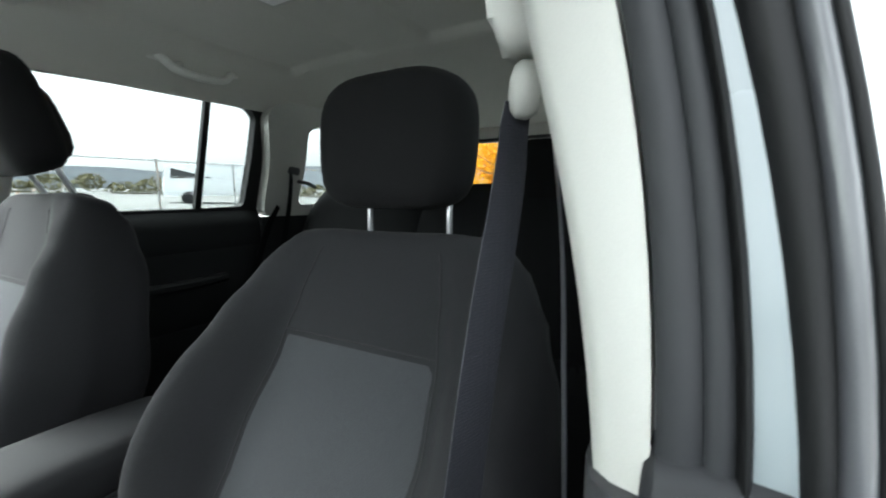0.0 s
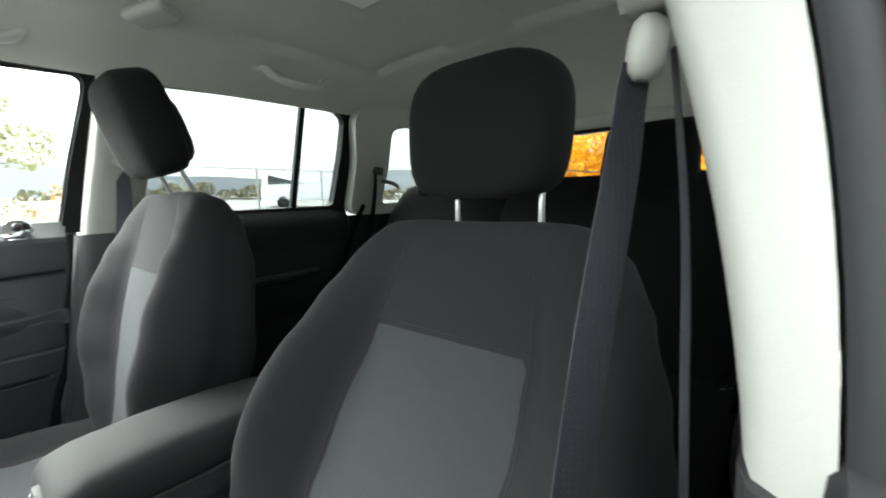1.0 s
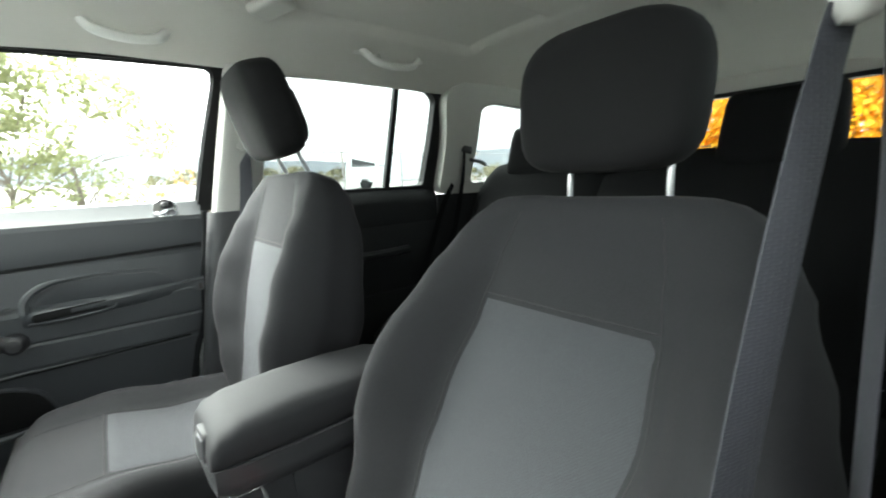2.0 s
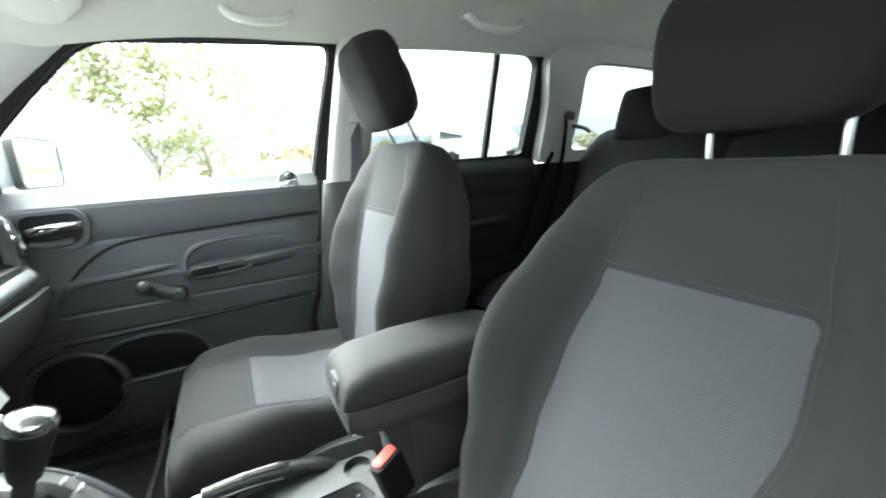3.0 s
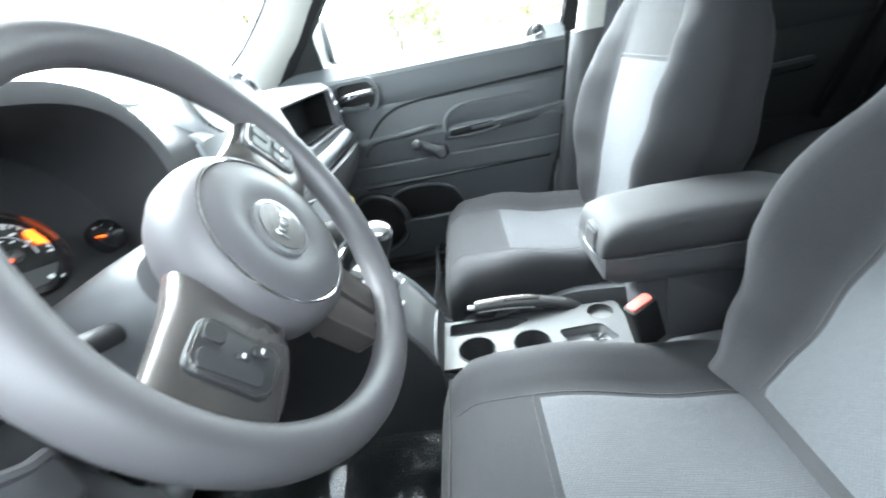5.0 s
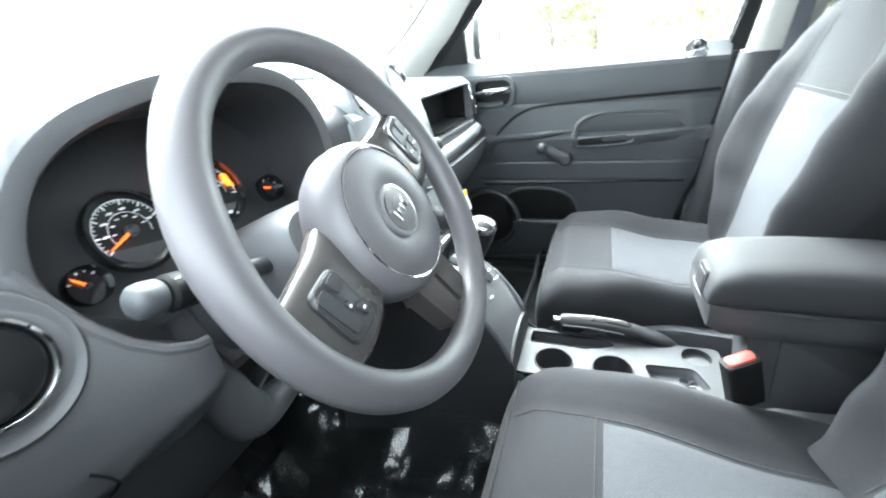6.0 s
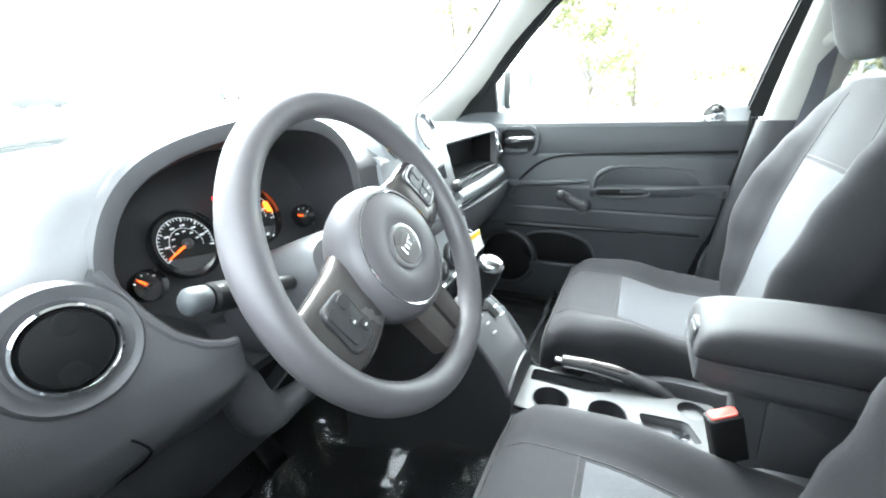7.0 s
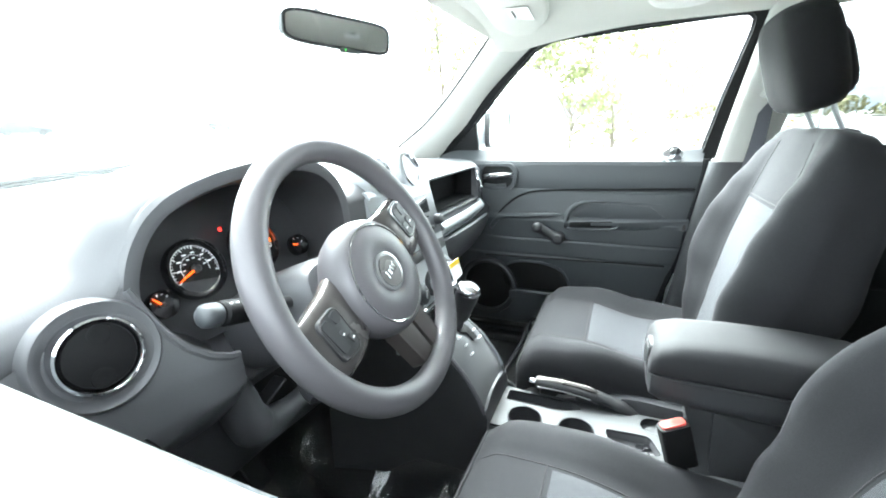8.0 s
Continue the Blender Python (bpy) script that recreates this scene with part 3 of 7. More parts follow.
    for s in (-1, 1):
        p0 = J + A * 0.545 * tall + F * -0.053 + Vector((s * 0.073 + post_dx, 0, 0))
        p1 = H + HA * 0.05 - HF * 0.016 + Vector((s * 0.073 + post_dx - head_dx, 0, 0))
        part("headrest_post", tube(catmull([p0 - A * 0.03, p0, (p0 + p1) / 2 + F * 0.004, p1], 4), 0.0046, 12), M_SATIN, st, "chrome headrest post")
        part("post_guide", lathe([(0.001, -0.004), (0.017, -0.004), (0.017, 0.006), (0.013, 0.010), (0.001, 0.010)], p0 + A * 0.012, A, 16), M_DARK, st, "black plastic post guide")
    # cushion
    y0, y1 = jy - 0.06, cush_front
    cw = [(0.0, half - 0.04), (0.35, half - 0.01), (0.75, half), (0.92, half - 0.006), (1.0, half - 0.03)]

    def cl(s, sh=1.0):
        y = mixv(y0, y1, s)
        w = curve1(cw, s)
        zt = jz + curve1([(0, -0.022), (0.35, -0.018), (0.70, 0.012), (0.88, 0.012), (0.96, -0.010), (1.0, -0.045)], s)
        b = curve1([(0, 0.030), (0.5, 0.034), (0.8, 0.018), (1, 0.0)], s)
        bot = -0.125 + 0.02 * s
        half = [(0, 0.004), (0.28 * w, 0.003), (0.54 * w, 0.002), (0.68 * w, 0.5 * b + 0.002), (0.82 * w, b), (0.94 * w, 0.6 * b - 0.008), (w, -0.036), (0.97 * w, -0.09), (0.88 * w, bot), (0.4 * w, bot), (0, bot)]
        pts = half + [(-x, d) for x, d in half[-2:0:-1]]
        return [Vector((cx + p.x * sh, y, zt - 0.055 + (p.y + 0.055) * sh)) for p in catmull([(x, d, 0) for x, d in pts], 4, True)]
    crow = [cl(i / 30) for i in range(30)] + [cl(0.985), cl(0.995, 0.95), cl(1.0, 0.86), cl(1.003, 0.7), cl(1.004, 0.4)]
    cush = part("cushion", rings(crow), M_CLOTH, st, "charcoal cloth seat cushion with bolstered sides")
    k = len(crow[0])
    span = [i % k for i in range(-8, 9)]
    fr = (0.302 - y0) / (y1 - y0) if cx > 0 else (0.323 - y0) / (y1 - y0)
    ci = [cl(0.12 + (fr - 0.12) * i / 18) for i in range(19)]
    vs = []
    for a, r in enumerate(ci):
        vs.append([r[i] + Vector((0, 0, -0.002 if a in (0, 18) or i in (span[0], span[-1]) else 0.0022)) for i in span])
    part("insert", rings(vs, closed=False), M_INSERT_FLAT, cush, "lighter grey knitted centre panel")
    for s in (-8, 8):
        part("seam", tube([cl(0.12 + 0.85 * i / 24)[s % k] + Vector((0, 0, -0.0002)) for i in range(25)], 0.0014, 6), M_SEAM, cush)
    part("seam", tube([ci[-1][i] + Vector((0, 0, 0.0004)) for i in span], 0.0013, 6), M_SEAM, cush)
    part("seam", tube([cl(0.965)[i % k] + Vector((0, 0.001, 0.001)) for i in range(-22, 23)], 0.0016, 6), M_SEAM, cush, "stitched front edge seam")
    # plinth, side shields, runners
    for s in (-1, 1):
        out = [(cx + s * 0.226, y0 + 0.01, jz - 0.17), (cx + s * 0.226, y0 + 0.02, jz - 0.060), (cx + s * 0.226, y0 + 0.20, jz - 0.050), (cx + s * 0.226, y1 - 0.13, jz - 0.085), (cx + s * 0.226, y1 - 0.09, jz - 0.13), (cx + s * 0.226, y1 - 0.12, jz - 0.175)]
        part("side_shield", slab(rounded(out, 0.03), (s * 0.034, 0, 0), 0.010, 3), M_PLASTIC, st, "charcoal plastic seat side shield")
        part("runner", box((cx + s * 0.19, 0.15, 0.345), (0.05, 0.50, 0.035), 0.006), M_DARK, st, "black steel seat runner")
    part("plinth", box((cx, (y0 + y1) / 2 - 0.01, 0.425), (0.40, y1 - y0 - 0.10, 0.15), 0.02), M_DARK, st, "black seat frame")
    if lever:
        part("slide_bar", tube(catmull([(cx - 0.215, y1 - 0.20, jz - 0.150), (cx - 0.212, y1 - 0.06, jz - 0.135), (cx - 0.205, y1 + 0.020, jz - 0.112), (cx - 0.190, y1 + 0.034, jz - 0.104), (cx - 0.150, y1 + 0.036, jz - 0.100), (cx, y1 + 0.030, jz - 0.098), (cx + 0.150, y1 + 0.036, jz - 0.100), (cx + 0.205, y1 + 0.020, jz - 0.112), (cx + 0.212, y1 - 0.06, jz - 0.135)], 6), 0.0065, 10), M_GLOSS, st, "glossy black seat slide bar")
    return st


front_seat(-0.358, -0.055, 0.604, 24.5, 0.375, 0.470, "charcoal cloth driver's bucket seat with lighter grey centre panels", 0.024, 0.026, False, 0.085, 4, 0.256, 0.968, 0.134, 1.0, 0.004, -0.014, 0.198)
front_seat(0.360, 0.040, 0.618, 15.5, 0.388, 0.465, "charcoal cloth passenger seat, its headrest raised on chrome posts", 0.036, 0.054, True, -0.020, -17, 0.250, 1.0, 0.134, 0.72, 0.0, 0.0, 0.214)


def rear_bench():
    st = thing("rear_bench", (0, -0.78, 0.31), "charcoal cloth rear bench seat with three headrests, coloured as in shade", "car seat")
    part("base", box((0, -0.80, 0.40), (1.30, 0.50, 0.18), 0.02), M_DARK, st)
    for i, (x, w) in enumerate(((-0.43, 0.40), (0.0, 0.44), (0.43, 0.40))):
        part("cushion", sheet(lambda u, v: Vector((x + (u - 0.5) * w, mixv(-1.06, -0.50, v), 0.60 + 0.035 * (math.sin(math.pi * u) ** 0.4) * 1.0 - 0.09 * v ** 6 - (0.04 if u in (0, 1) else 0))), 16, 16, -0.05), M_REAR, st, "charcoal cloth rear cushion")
    for x, w, nm in ((-0.28, 0.72, "wide"), (0.37, 0.54, "narrow")):
        def f(u, v, x=x, w=w):
            q = 2 * u - 1
            rr = (1 - abs(q) ** 7)
            z = mixv(0.62, 1.105, v) - 0.04 * abs(q) ** 8
            return Vector((x + q * w / 2, mixv(-0.985, -1.135, v) - 0.03 * (1 - rr) + 0.018 * math.sin(math.pi * v) - 0.05 * v ** 12, z))
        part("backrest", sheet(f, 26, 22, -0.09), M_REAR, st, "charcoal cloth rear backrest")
    for x in (-0.375, 0.03, 0.395):
        w, h = (0.27, 0.20) if x != 0.03 else (0.22, 0.11)
        rs = []
        for t in (0, 0.02, 0.07, 0.2, 0.4, 0.6, 0.8, 0.92, 0.975, 1.0):
            q = 2 * t - 1
            sc = max(0.35, (1 - abs(q) ** 5) ** 0.25 if abs(q) < 1 else 0.35)
            ww = w / 2 * (0.82 + 0.18 * sc) * (1 - 0.06 * t)
            rs.append([Vector((x + ww * math.copysign(abs(math.cos(a)) ** 0.5, math.cos(a)), -1.11 - 0.05 * t + 0.05 * sc * math.copysign(abs(math.sin(a)) ** 0.7, math.sin(a)), 1.118 + h * t)) for a in (2 * math.pi * j / 28 for j in range(28))])
        hd = part("headrest", rings(rs), M_REAR, st, "charcoal cloth rear headrest, coloured as in shade")
        for s in (-1, 1):
            part("post", tube([(x + s * 0.06, -1.13, 1.05), (x + s * 0.06, -1.125, 1.13)], 0.006, 8), M_CHROME, hd, "chrome post")
    return st


rear_bench()

# ---- doors ----
def outline3(pts, sx, dx=0.0):
    return [Vector((sx * (side_x(z) + dx), y, z)) for y, z in pts]


FW_IN = [(0.878, 1.088), (0.775, 1.190), (0.655, 1.310), (0.545, 1.412), (0.490, 1.436), (0.30, 1.443), (0.10, 1.449), (-0.030, 1.452), (-0.046, 1.440), (-0.047, 1.415), (-0.012, 1.25), (0.018, 1.074), (0.30, 1.072), (0.60, 1.076)]
FW_OUT = [(0.935, 1.060), (0.815, 1.185), (0.690, 1.315), (0.565, 1.436), (0.500, 1.466), (0.30, 1.474), (0.10, 1.479), (-0.050, 1.480), (-0.088, 1.468), (-0.092, 1.43), (-0.066, 1.25), (-0.034, 1.06), (0.30, 1.055), (0.60, 1.055)]
RW_IN = [(-0.125, 1.100), (-0.150, 1.25), (-0.182, 1.430), (-0.205, 1.453), (-0.45, 1.461), (-0.70, 1.463), (-0.795, 1.457), (-0.828, 1.430), (-0.832, 1.30), (-0.826, 1.102), (-0.55, 1.098), (-0.30, 1.098)]
RW_OUT = [(-0.085, 1.060), (-0.112, 1.25), (-0.146, 1.445), (-0.185, 1.484), (-0.45, 1.490), (-0.70, 1.491), (-0.830, 1.488), (-0.885, 1.450), (-0.892, 1.30), (-0.885, 1.060), (-0.55, 1.058), (-0.30, 1.058)]

FW_IN, FW_OUT = ([(p.x, p.y) for p in rounded([(y, z, 0) for y, z in o], [r if z > 1.35 else 0.01 for y, z in o], 4)] for o, r in ((FW_IN, 0.045), (FW_OUT, 0.06)))
RW_IN, RW_OUT = ([(p.x, p.y) for p in rounded([(y, z, 0) for y, z in o], [r if z > 1.35 else 0.02 for y, z in o], 4)] for o, r in ((RW_IN, 0.045), (RW_OUT, 0.06)))
# profile of the front door's trim from the glass down: (distance from the middle, height)
FD = [(0.772, 1.094), (0.764, 1.090), (0.742, 1.066), (0.727, 1.052), (0.722, 1.040), (0.7205, 1.00), (0.7205, 0.962), (0.7225, 0.955), (0.7185, 0.945), (0.715, 0.90), (0.711, 0.862), (0.703, 0.852), (0.699, 0.842), (0.700, 0.815), (0.703, 0.775),
      (0.7065, 0.770), (0.703, 0.763), (0.706, 0.712), (0.710, 0.704), (0.707, 0.696), (0.716, 0.660), (0.724, 0.58), (0.728, 0.48), (0.735, 0.38), (0.745, 0.34)]


def door_panel(y0, y1, prof, sx, cut, drop=0.0):
    """The trim skinned along y; cut(z) is the rear edge."""
    rs = []
    n = 24
    for i in range(n + 1):
        row = []
        for x, z in prof:
            ye = cut(z)
            y = mixv(ye, y1, i / n)
            e = 0.010 if i in (0, n) else (0.003 if i in (1, n - 1) else 0)
            row.append(Vector((sx * (x + e), y, z - drop * max(0.0, 1 - y / 0.28) * step(z, 0.94, 1.03))))
        rs.append(row)
    return rings(rs, closed=False)


def crease(pts, sx, r=0.0022):
    return tube(catmull([(sx * x, y, z) for x, y, z in pts], 5), r, 6)


def front_door(sx, detail):
    lab = "closed front passenger door, charcoal trim with a window crank" if detail else "closed driver's door, its window wound down"
    d = thing("front_door", (sx * 0.76, 0.45, 0.34), lab, "car door", group="front doors")
    rear = lambda z: curve1([(0.34, 0.150), (0.58, 0.098), (0.78, 0.050), (1.05, 0.016), (1.1, 0.006)], z)
    prof = FD if detail else [(0.772, 1.058), (0.766, 1.056), (0.745, 1.050), (0.729, 1.044), (0.722, 1.036)] + FD[5:]
    pan = part("trim_panel", door_panel(0, 0.93, prof, sx, rear, 0.0 if detail else 0.026), M_DOOR, d, "grained charcoal door trim", angle=16)
    if detail:
        part("window_frame", rim(outline3(FW_OUT, sx, -0.018), outline3(FW_IN, sx, -0.012), (sx * 0.035, 0, 0)), M_BLACK, d, "black window frame")
    else:
        o, i = outline3(FW_OUT[:40], sx, -0.018), outline3(FW_IN[:40], sx, -0.012)
        dv = Vector((sx * 0.035, 0, 0))
        part("window_frame", rings([[p, p + dv, q + dv, q] for p, q in zip(o, i)]), M_BLACK, d, "black window frame")
    part("window_seal", tube(outline3(FW_IN[:60 if detail else 40], sx, 0.004), 0.007, 6), M_RUBBER, d, "black rubber window channel")
    part("outer_skin", slab(outline3([(0.96, 0.34), (0.96, 1.02), (-0.03, 1.02), (0.10, 0.34)], sx, 0.055), (sx * 0.012, 0, 0), 0.004), M_PAINT, d, "white painted outer door skin")
    # rear edge: rubber seal between trim and pillar
    edge = [Vector((sx * (trim_x(z) + 0.026), rear(z) - 0.012, z)) for z in [0.36 + 0.05 * i for i in range(15 if detail else 12)]]
    part("edge_seal", tube(edge, 0.013, 8), M_RUBBER, d, "black rubber door seal")
    if detail:
        g = part("pane", slab([Vector((sx * (side_x(z) + 0.012), y, z)) for y, z in ((0.93, 1.06), (0.50, 1.46), (-0.07, 1.47), (-0.01, 1.06))], (sx * 0.004, 0, 0), 0), M_GLASS, d, "clear raised window glass")
        g.visible_shadow = False
        # mirror sail in the front corner
        part("mirror_sail", slab([(sx * 0.768, 0.772, 1.075), (sx * 0.768, 0.90, 1.075), (sx * 0.735, 0.772, 1.198)], (sx * 0.02, 0, 0), 0.003), M_BLACK, d, "black triangular mirror base cover")
        # trim creases, their shade drawn with black tubes
        part("crease", crease([(0.7190, 0.03, 0.967), (0.7190, 0.30, 0.957), (0.7195, 0.50, 0.948), (0.7180, 0.58, 0.932), (0.714, 0.64, 0.892), (0.711, 0.70, 0.822), (0.709, 0.735, 0.775)], sx, 0.0042), M_BLACK, pan)
        part("crease", crease([(0.7025, 0.09, 0.706), (0.706, 0.40, 0.698), (0.707, 0.72, 0.690)], sx, 0.0034), M_BLACK, pan)
        # the rising ledge in front of the pull cup
        part("ledge", tube(catmull([(sx * 0.703, 0.70, 0.800), (sx * 0.698, 0.66, 0.846), (sx * 0.697, 0.55, 0.858), (sx * 0.697, 0.44, 0.868)], 6), [0.002] + [0.0095] * 15 + [0.008, 0.005, 0.003], 8), M_DOOR, pan)
        # pull cup and arm ledge
        arm = []
        for i in range(25):
            t = i / 24
            y = mixv(0.425, 0.035, t)
            sw = math.sin(math.pi * min(1, t / 0.10) / 2) if t < 0.1 else 1
            k = max(0.0, (t - 0.45) / 0.55)
            k = k * k * (3 - 2 * k)
            out = 0.020 * sw * (1 - 0.9 * k) - 0.012 * k
            zt = 0.838 + 0.022 * t
            arm.append([Vector((sx * x, y, z)) for x, z in ((0.705, zt - 0.028), (0.700 - out * 0.7, zt - 0.020), (0.698 - out, zt - 0.006), (0.698 - out, zt + 0.004), (0.704 - out, zt + 0.010), (0.712, zt + 0.004), (0.715, zt - 0.02))])
        part("arm_ledge", rings(arm), M_DOOR, pan, "moulded arm ledge")
        cup = rounded([(sx * 0.680, 0.405, 0.826), (sx * 0.680, 0.405, 0.846), (sx * 0.681, 0.262, 0.856), (sx * 0.681, 0.262, 0.834)], 0.009)
        # black plate paints the shade inside the slot
        part("pull_slot", slab(cup, (-sx * 0.0025, 0, 0), 0.001), M_BLACK, pan, "door pull slot, a black plate for its shade")
        part("pull_lip", tube(catmull([(sx * 0.683, 0.412, 0.823), (sx * 0.677, 0.33, 0.824), (sx * 0.678, 0.255, 0.832), (sx * 0.682, 0.248, 0.846)], 5), 0.0035, 7), M_DOOR, pan)
        hood = [(sx * 0.690, 0.418, 0.846), (sx * 0.697, 0.412, 0.880), (sx * 0.703, 0.382, 0.906), (sx * 0.707, 0.330, 0.917), (sx * 0.710, 0.22, 0.919), (sx * 0.712, 0.12, 0.912)]
        part("pocket_rim", tube(catmull(hood, 6), [0.0085] * 14 + [0.0078, 0.007, 0.006, 0.005] + [0.0042, 0.0036, 0.003, 0.0027, 0.0022] + [0.0015] * 8, 8), M_DOOR, pan, "rounded rim of the pull pocket")
        pk = [(sx * 0.7125, 0.400, 0.850), (sx * 0.7125, 0.396, 0.882), (sx * 0.7125, 0.368, 0.904), (sx * 0.7125, 0.32, 0.912), (sx * 0.7125, 0.15, 0.906), (sx * 0.7125, 0.10, 0.868)]
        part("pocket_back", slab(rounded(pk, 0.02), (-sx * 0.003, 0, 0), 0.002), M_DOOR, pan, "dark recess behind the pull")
        # inner handle in its dish
        ho = rounded([(sx * 0.7195, 0.750, 1.026), (sx * 0.7195, 0.735, 1.044), (sx * 0.7195, 0.625, 1.046), (sx * 0.7195, 0.602, 1.018), (sx * 0.7195, 0.610, 0.962), (sx * 0.7195, 0.642, 0.940), (sx * 0.7195, 0.735, 0.944), (sx * 0.7195, 0.752, 0.962)], 0.014)
        hi = rounded([(sx * 0.7195, 0.738, 1.022), (sx * 0.7195, 0.728, 1.034), (sx * 0.7195, 0.634, 1.035), (sx * 0.7195, 0.615, 1.012), (sx * 0.7195, 0.622, 0.970), (sx * 0.7195, 0.648, 0.951), (sx * 0.7195, 0.729, 0.954), (sx * 0.7195, 0.740, 0.966)], 0.012)
        hd = part("handle_dish", rim(ho, hi, (-sx * 0.012, 0, 0)), M_DOOR, d, "charcoal handle surround")
        # dish back coloured black to give the recess its shade
        part("dish_back", slab(hi, (-sx * 0.0015, 0, 0), 0), M_BLACK, hd, "back of the handle dish, blackened for its shade")
        part("handle_lip", tube(catmull([(sx * 0.714, 0.730, 0.962), (sx * 0.710, 0.69, 0.958), (sx * 0.714, 0.645, 0.962)], 4), 0.010, 8), M_DOOR, hd)
        part("lever", tube(catmull([(sx * 0.716, 0.738, 0.990), (sx * 0.700, 0.72, 0.996), (sx * 0.694, 0.68, 1.001), (sx * 0.697, 0.640, 1.004), (sx * 0.706, 0.620, 1.004)], 5), 0.0105, 10, up=(1, 0, 0.2), flat=0.5), M_CHROME, hd, "chrome pull lever")
        # window crank
        ck = part("window_crank", lathe([(0.0, -0.02), (0.021, -0.02), (0.020, 0.008), (0.015, 0.016), (0.0, 0.018)], (sx * 0.678, 0.442, 0.783), (-sx, 0, 0), 20), M_DARK, d, "charcoal plastic window crank")
        part("arm", tube([(sx * 0.676, 0.442, 0.783), (sx * 0.671, 0.478, 0.803), (sx * 0.672, 0.512, 0.823)], [0.019, 0.017, 0.016], 12, up=(1, 0, 0), flat=0.7), M_DARK, ck)
        part("knob", lathe([(0.0, -0.018), (0.013, -0.018), (0.016, -0.004), (0.019, 0.008), (0.017, 0.018), (0.010, 0.024), (0.0, 0.025)], (sx * 0.664, 0.513, 0.824), (-sx, 0, 0), 20), M_DARK, ck, "round crank knob")
        part("crank_base", lathe([(0.0, -0.03), (0.026, -0.03), (0.022, -0.018), (0.0, -0.018)], (sx * 0.678, 0.442, 0.783), (-sx, 0, 0), 20), M_DARK, ck)
        # lock button in its cup
        lk = part("lock_cup", slab(rounded([(sx * 0.738, 0.078, 1.054), (sx * 0.738, 0.130, 1.054), (sx * 0.744, 0.132, 1.082), (sx * 0.748, 0.118, 1.104), (sx * 0.748, 0.088, 1.104), (sx * 0.744, 0.072, 1.082)], 0.012), (-sx * 0.010, 0, -0.002), 0.004), M_CHROME, d, "chrome lock button cup")
        part("lock_button", lathe([(0.0, -0.01), (0.009, -0.01), (0.009, 0.006), (0.006, 0.010), (0.0, 0.010)], (sx * 0.732, 0.103, 1.082), (-sx, 0, 0.4), 14), M_DARK, lk, "black lock button")
        # speaker and map pocket
        sp = part("speaker_rim", lathe([(0.118, -0.02), (0.122, 0.000), (0.118, 0.012), (0.108, 0.016), (0.100, 0.010), (0.098, -0.01)], (sx * 0.714, 0.715, 0.555), (-sx, 0, 0), 40), M_DARK, d, "round speaker surround")
        part("speaker_grille", lathe([(0.0, -0.010), (0.099, -0.010), (0.095, -0.002), (0.05, 0.004), (0.0, 0.006)], (sx * 0.714, 0.715, 0.555), (-sx, 0, 0), 40), M_BLACK, sp, "black mesh speaker grille")
        pkt = [(sx * 0.710, 0.64, 0.562), (sx * 0.708, 0.66, 0.640), (sx * 0.706, 0.60, 0.672), (sx * 0.706, 0.50, 0.676), (sx * 0.708, 0.42, 0.645), (sx * 0.712, 0.385, 0.566)]
        # flat black plate in place of the pocket's shaded hollow
        part("map_pocket_back", slab(rounded([(sx * 0.716, y, z) for _, y, z in pkt], 0.03), (-sx * 0.004, 0, 0), 0.002), M_BLACK, d, "map pocket opening, a black plate for its shade")
        part("map_pocket_rim", tube(catmull(pkt[1:], 6), 0.005, 7), M_DOOR, d)
        part("map_pocket_lip", tube(catmull([(sx * 0.706, 0.615, 0.552), (sx * 0.696, 0.50, 0.556), (sx * 0.694, 0.30, 0.566), (sx * 0.700, 0.14, 0.575)], 6), 0.007, 8), M_DOOR, d, "edge of the map pocket")
        part("pocket_front", sheet(lambda u, v: Vector((sx * (mixv(0.695, 0.725, v) + 0.004 * math.sin(6 * u)), mixv(0.62, 0.14, u), mixv(0.556, 0.40, v) + 0.02 * u * (1 - v))), 16, 6, 0.003), M_DOOR, d)
        part("sill_step", tube([(sx * 0.690, 0.88, 0.405), (sx * 0.690, 0.50, 0.412), (sx * 0.690, 0.15, 0.418)], 0.014, 8), M_BLACK, d, "black sill cover")
    else:
        # the window channel seen edge-on at the rear of the open window
        def bead(x0, x1, yy, crown):
            """A soft rounded strip between two offsets from the pillar trim."""
            return lambda z: [(trim_x(z) + mixv(x0, x1, k / 8), by(z) + yy + crown * math.sin(math.pi * k / 8) ** 0.7) for k in range(9)] + [(trim_x(z) + x1, by(z) - 0.03), (trim_x(z) + x0, by(z) - 0.03)]
        part("frame_seal", upright(0.97, 1.475, 14, bead(0.002, 0.0215, 0.001, 0.0045), sx), M_SEAL, d, "dark grey soft rubber seal")
        part("frame_seal", upright(0.97, 1.475, 14, bead(0.0217, 0.0335, 0.002, 0.0025), sx), M_SEAL, d, "dark grey soft rubber seal")
        part("seal_rib", upright(0.97, 1.475, 14, bead(0.0337, 0.0395, 0.001, 0.008), sx), M_BLACK, d)
        jw = lambda z: 0.0560 - 0.040 * min(0.25, max(0, z - 1.0))
        part("painted_jamb", upright(0.97, 1.475, 14, lambda z: [(trim_x(z) + 0.0398, by(z) - 0.03), (trim_x(z) + 0.0398, by(z) + 0.001), (trim_x(z) + jw(z), by(z) + 0.001), (trim_x(z) + jw(z), by(z) - 0.03)], sx), M_JAMB, d, "pale painted door jamb strip")
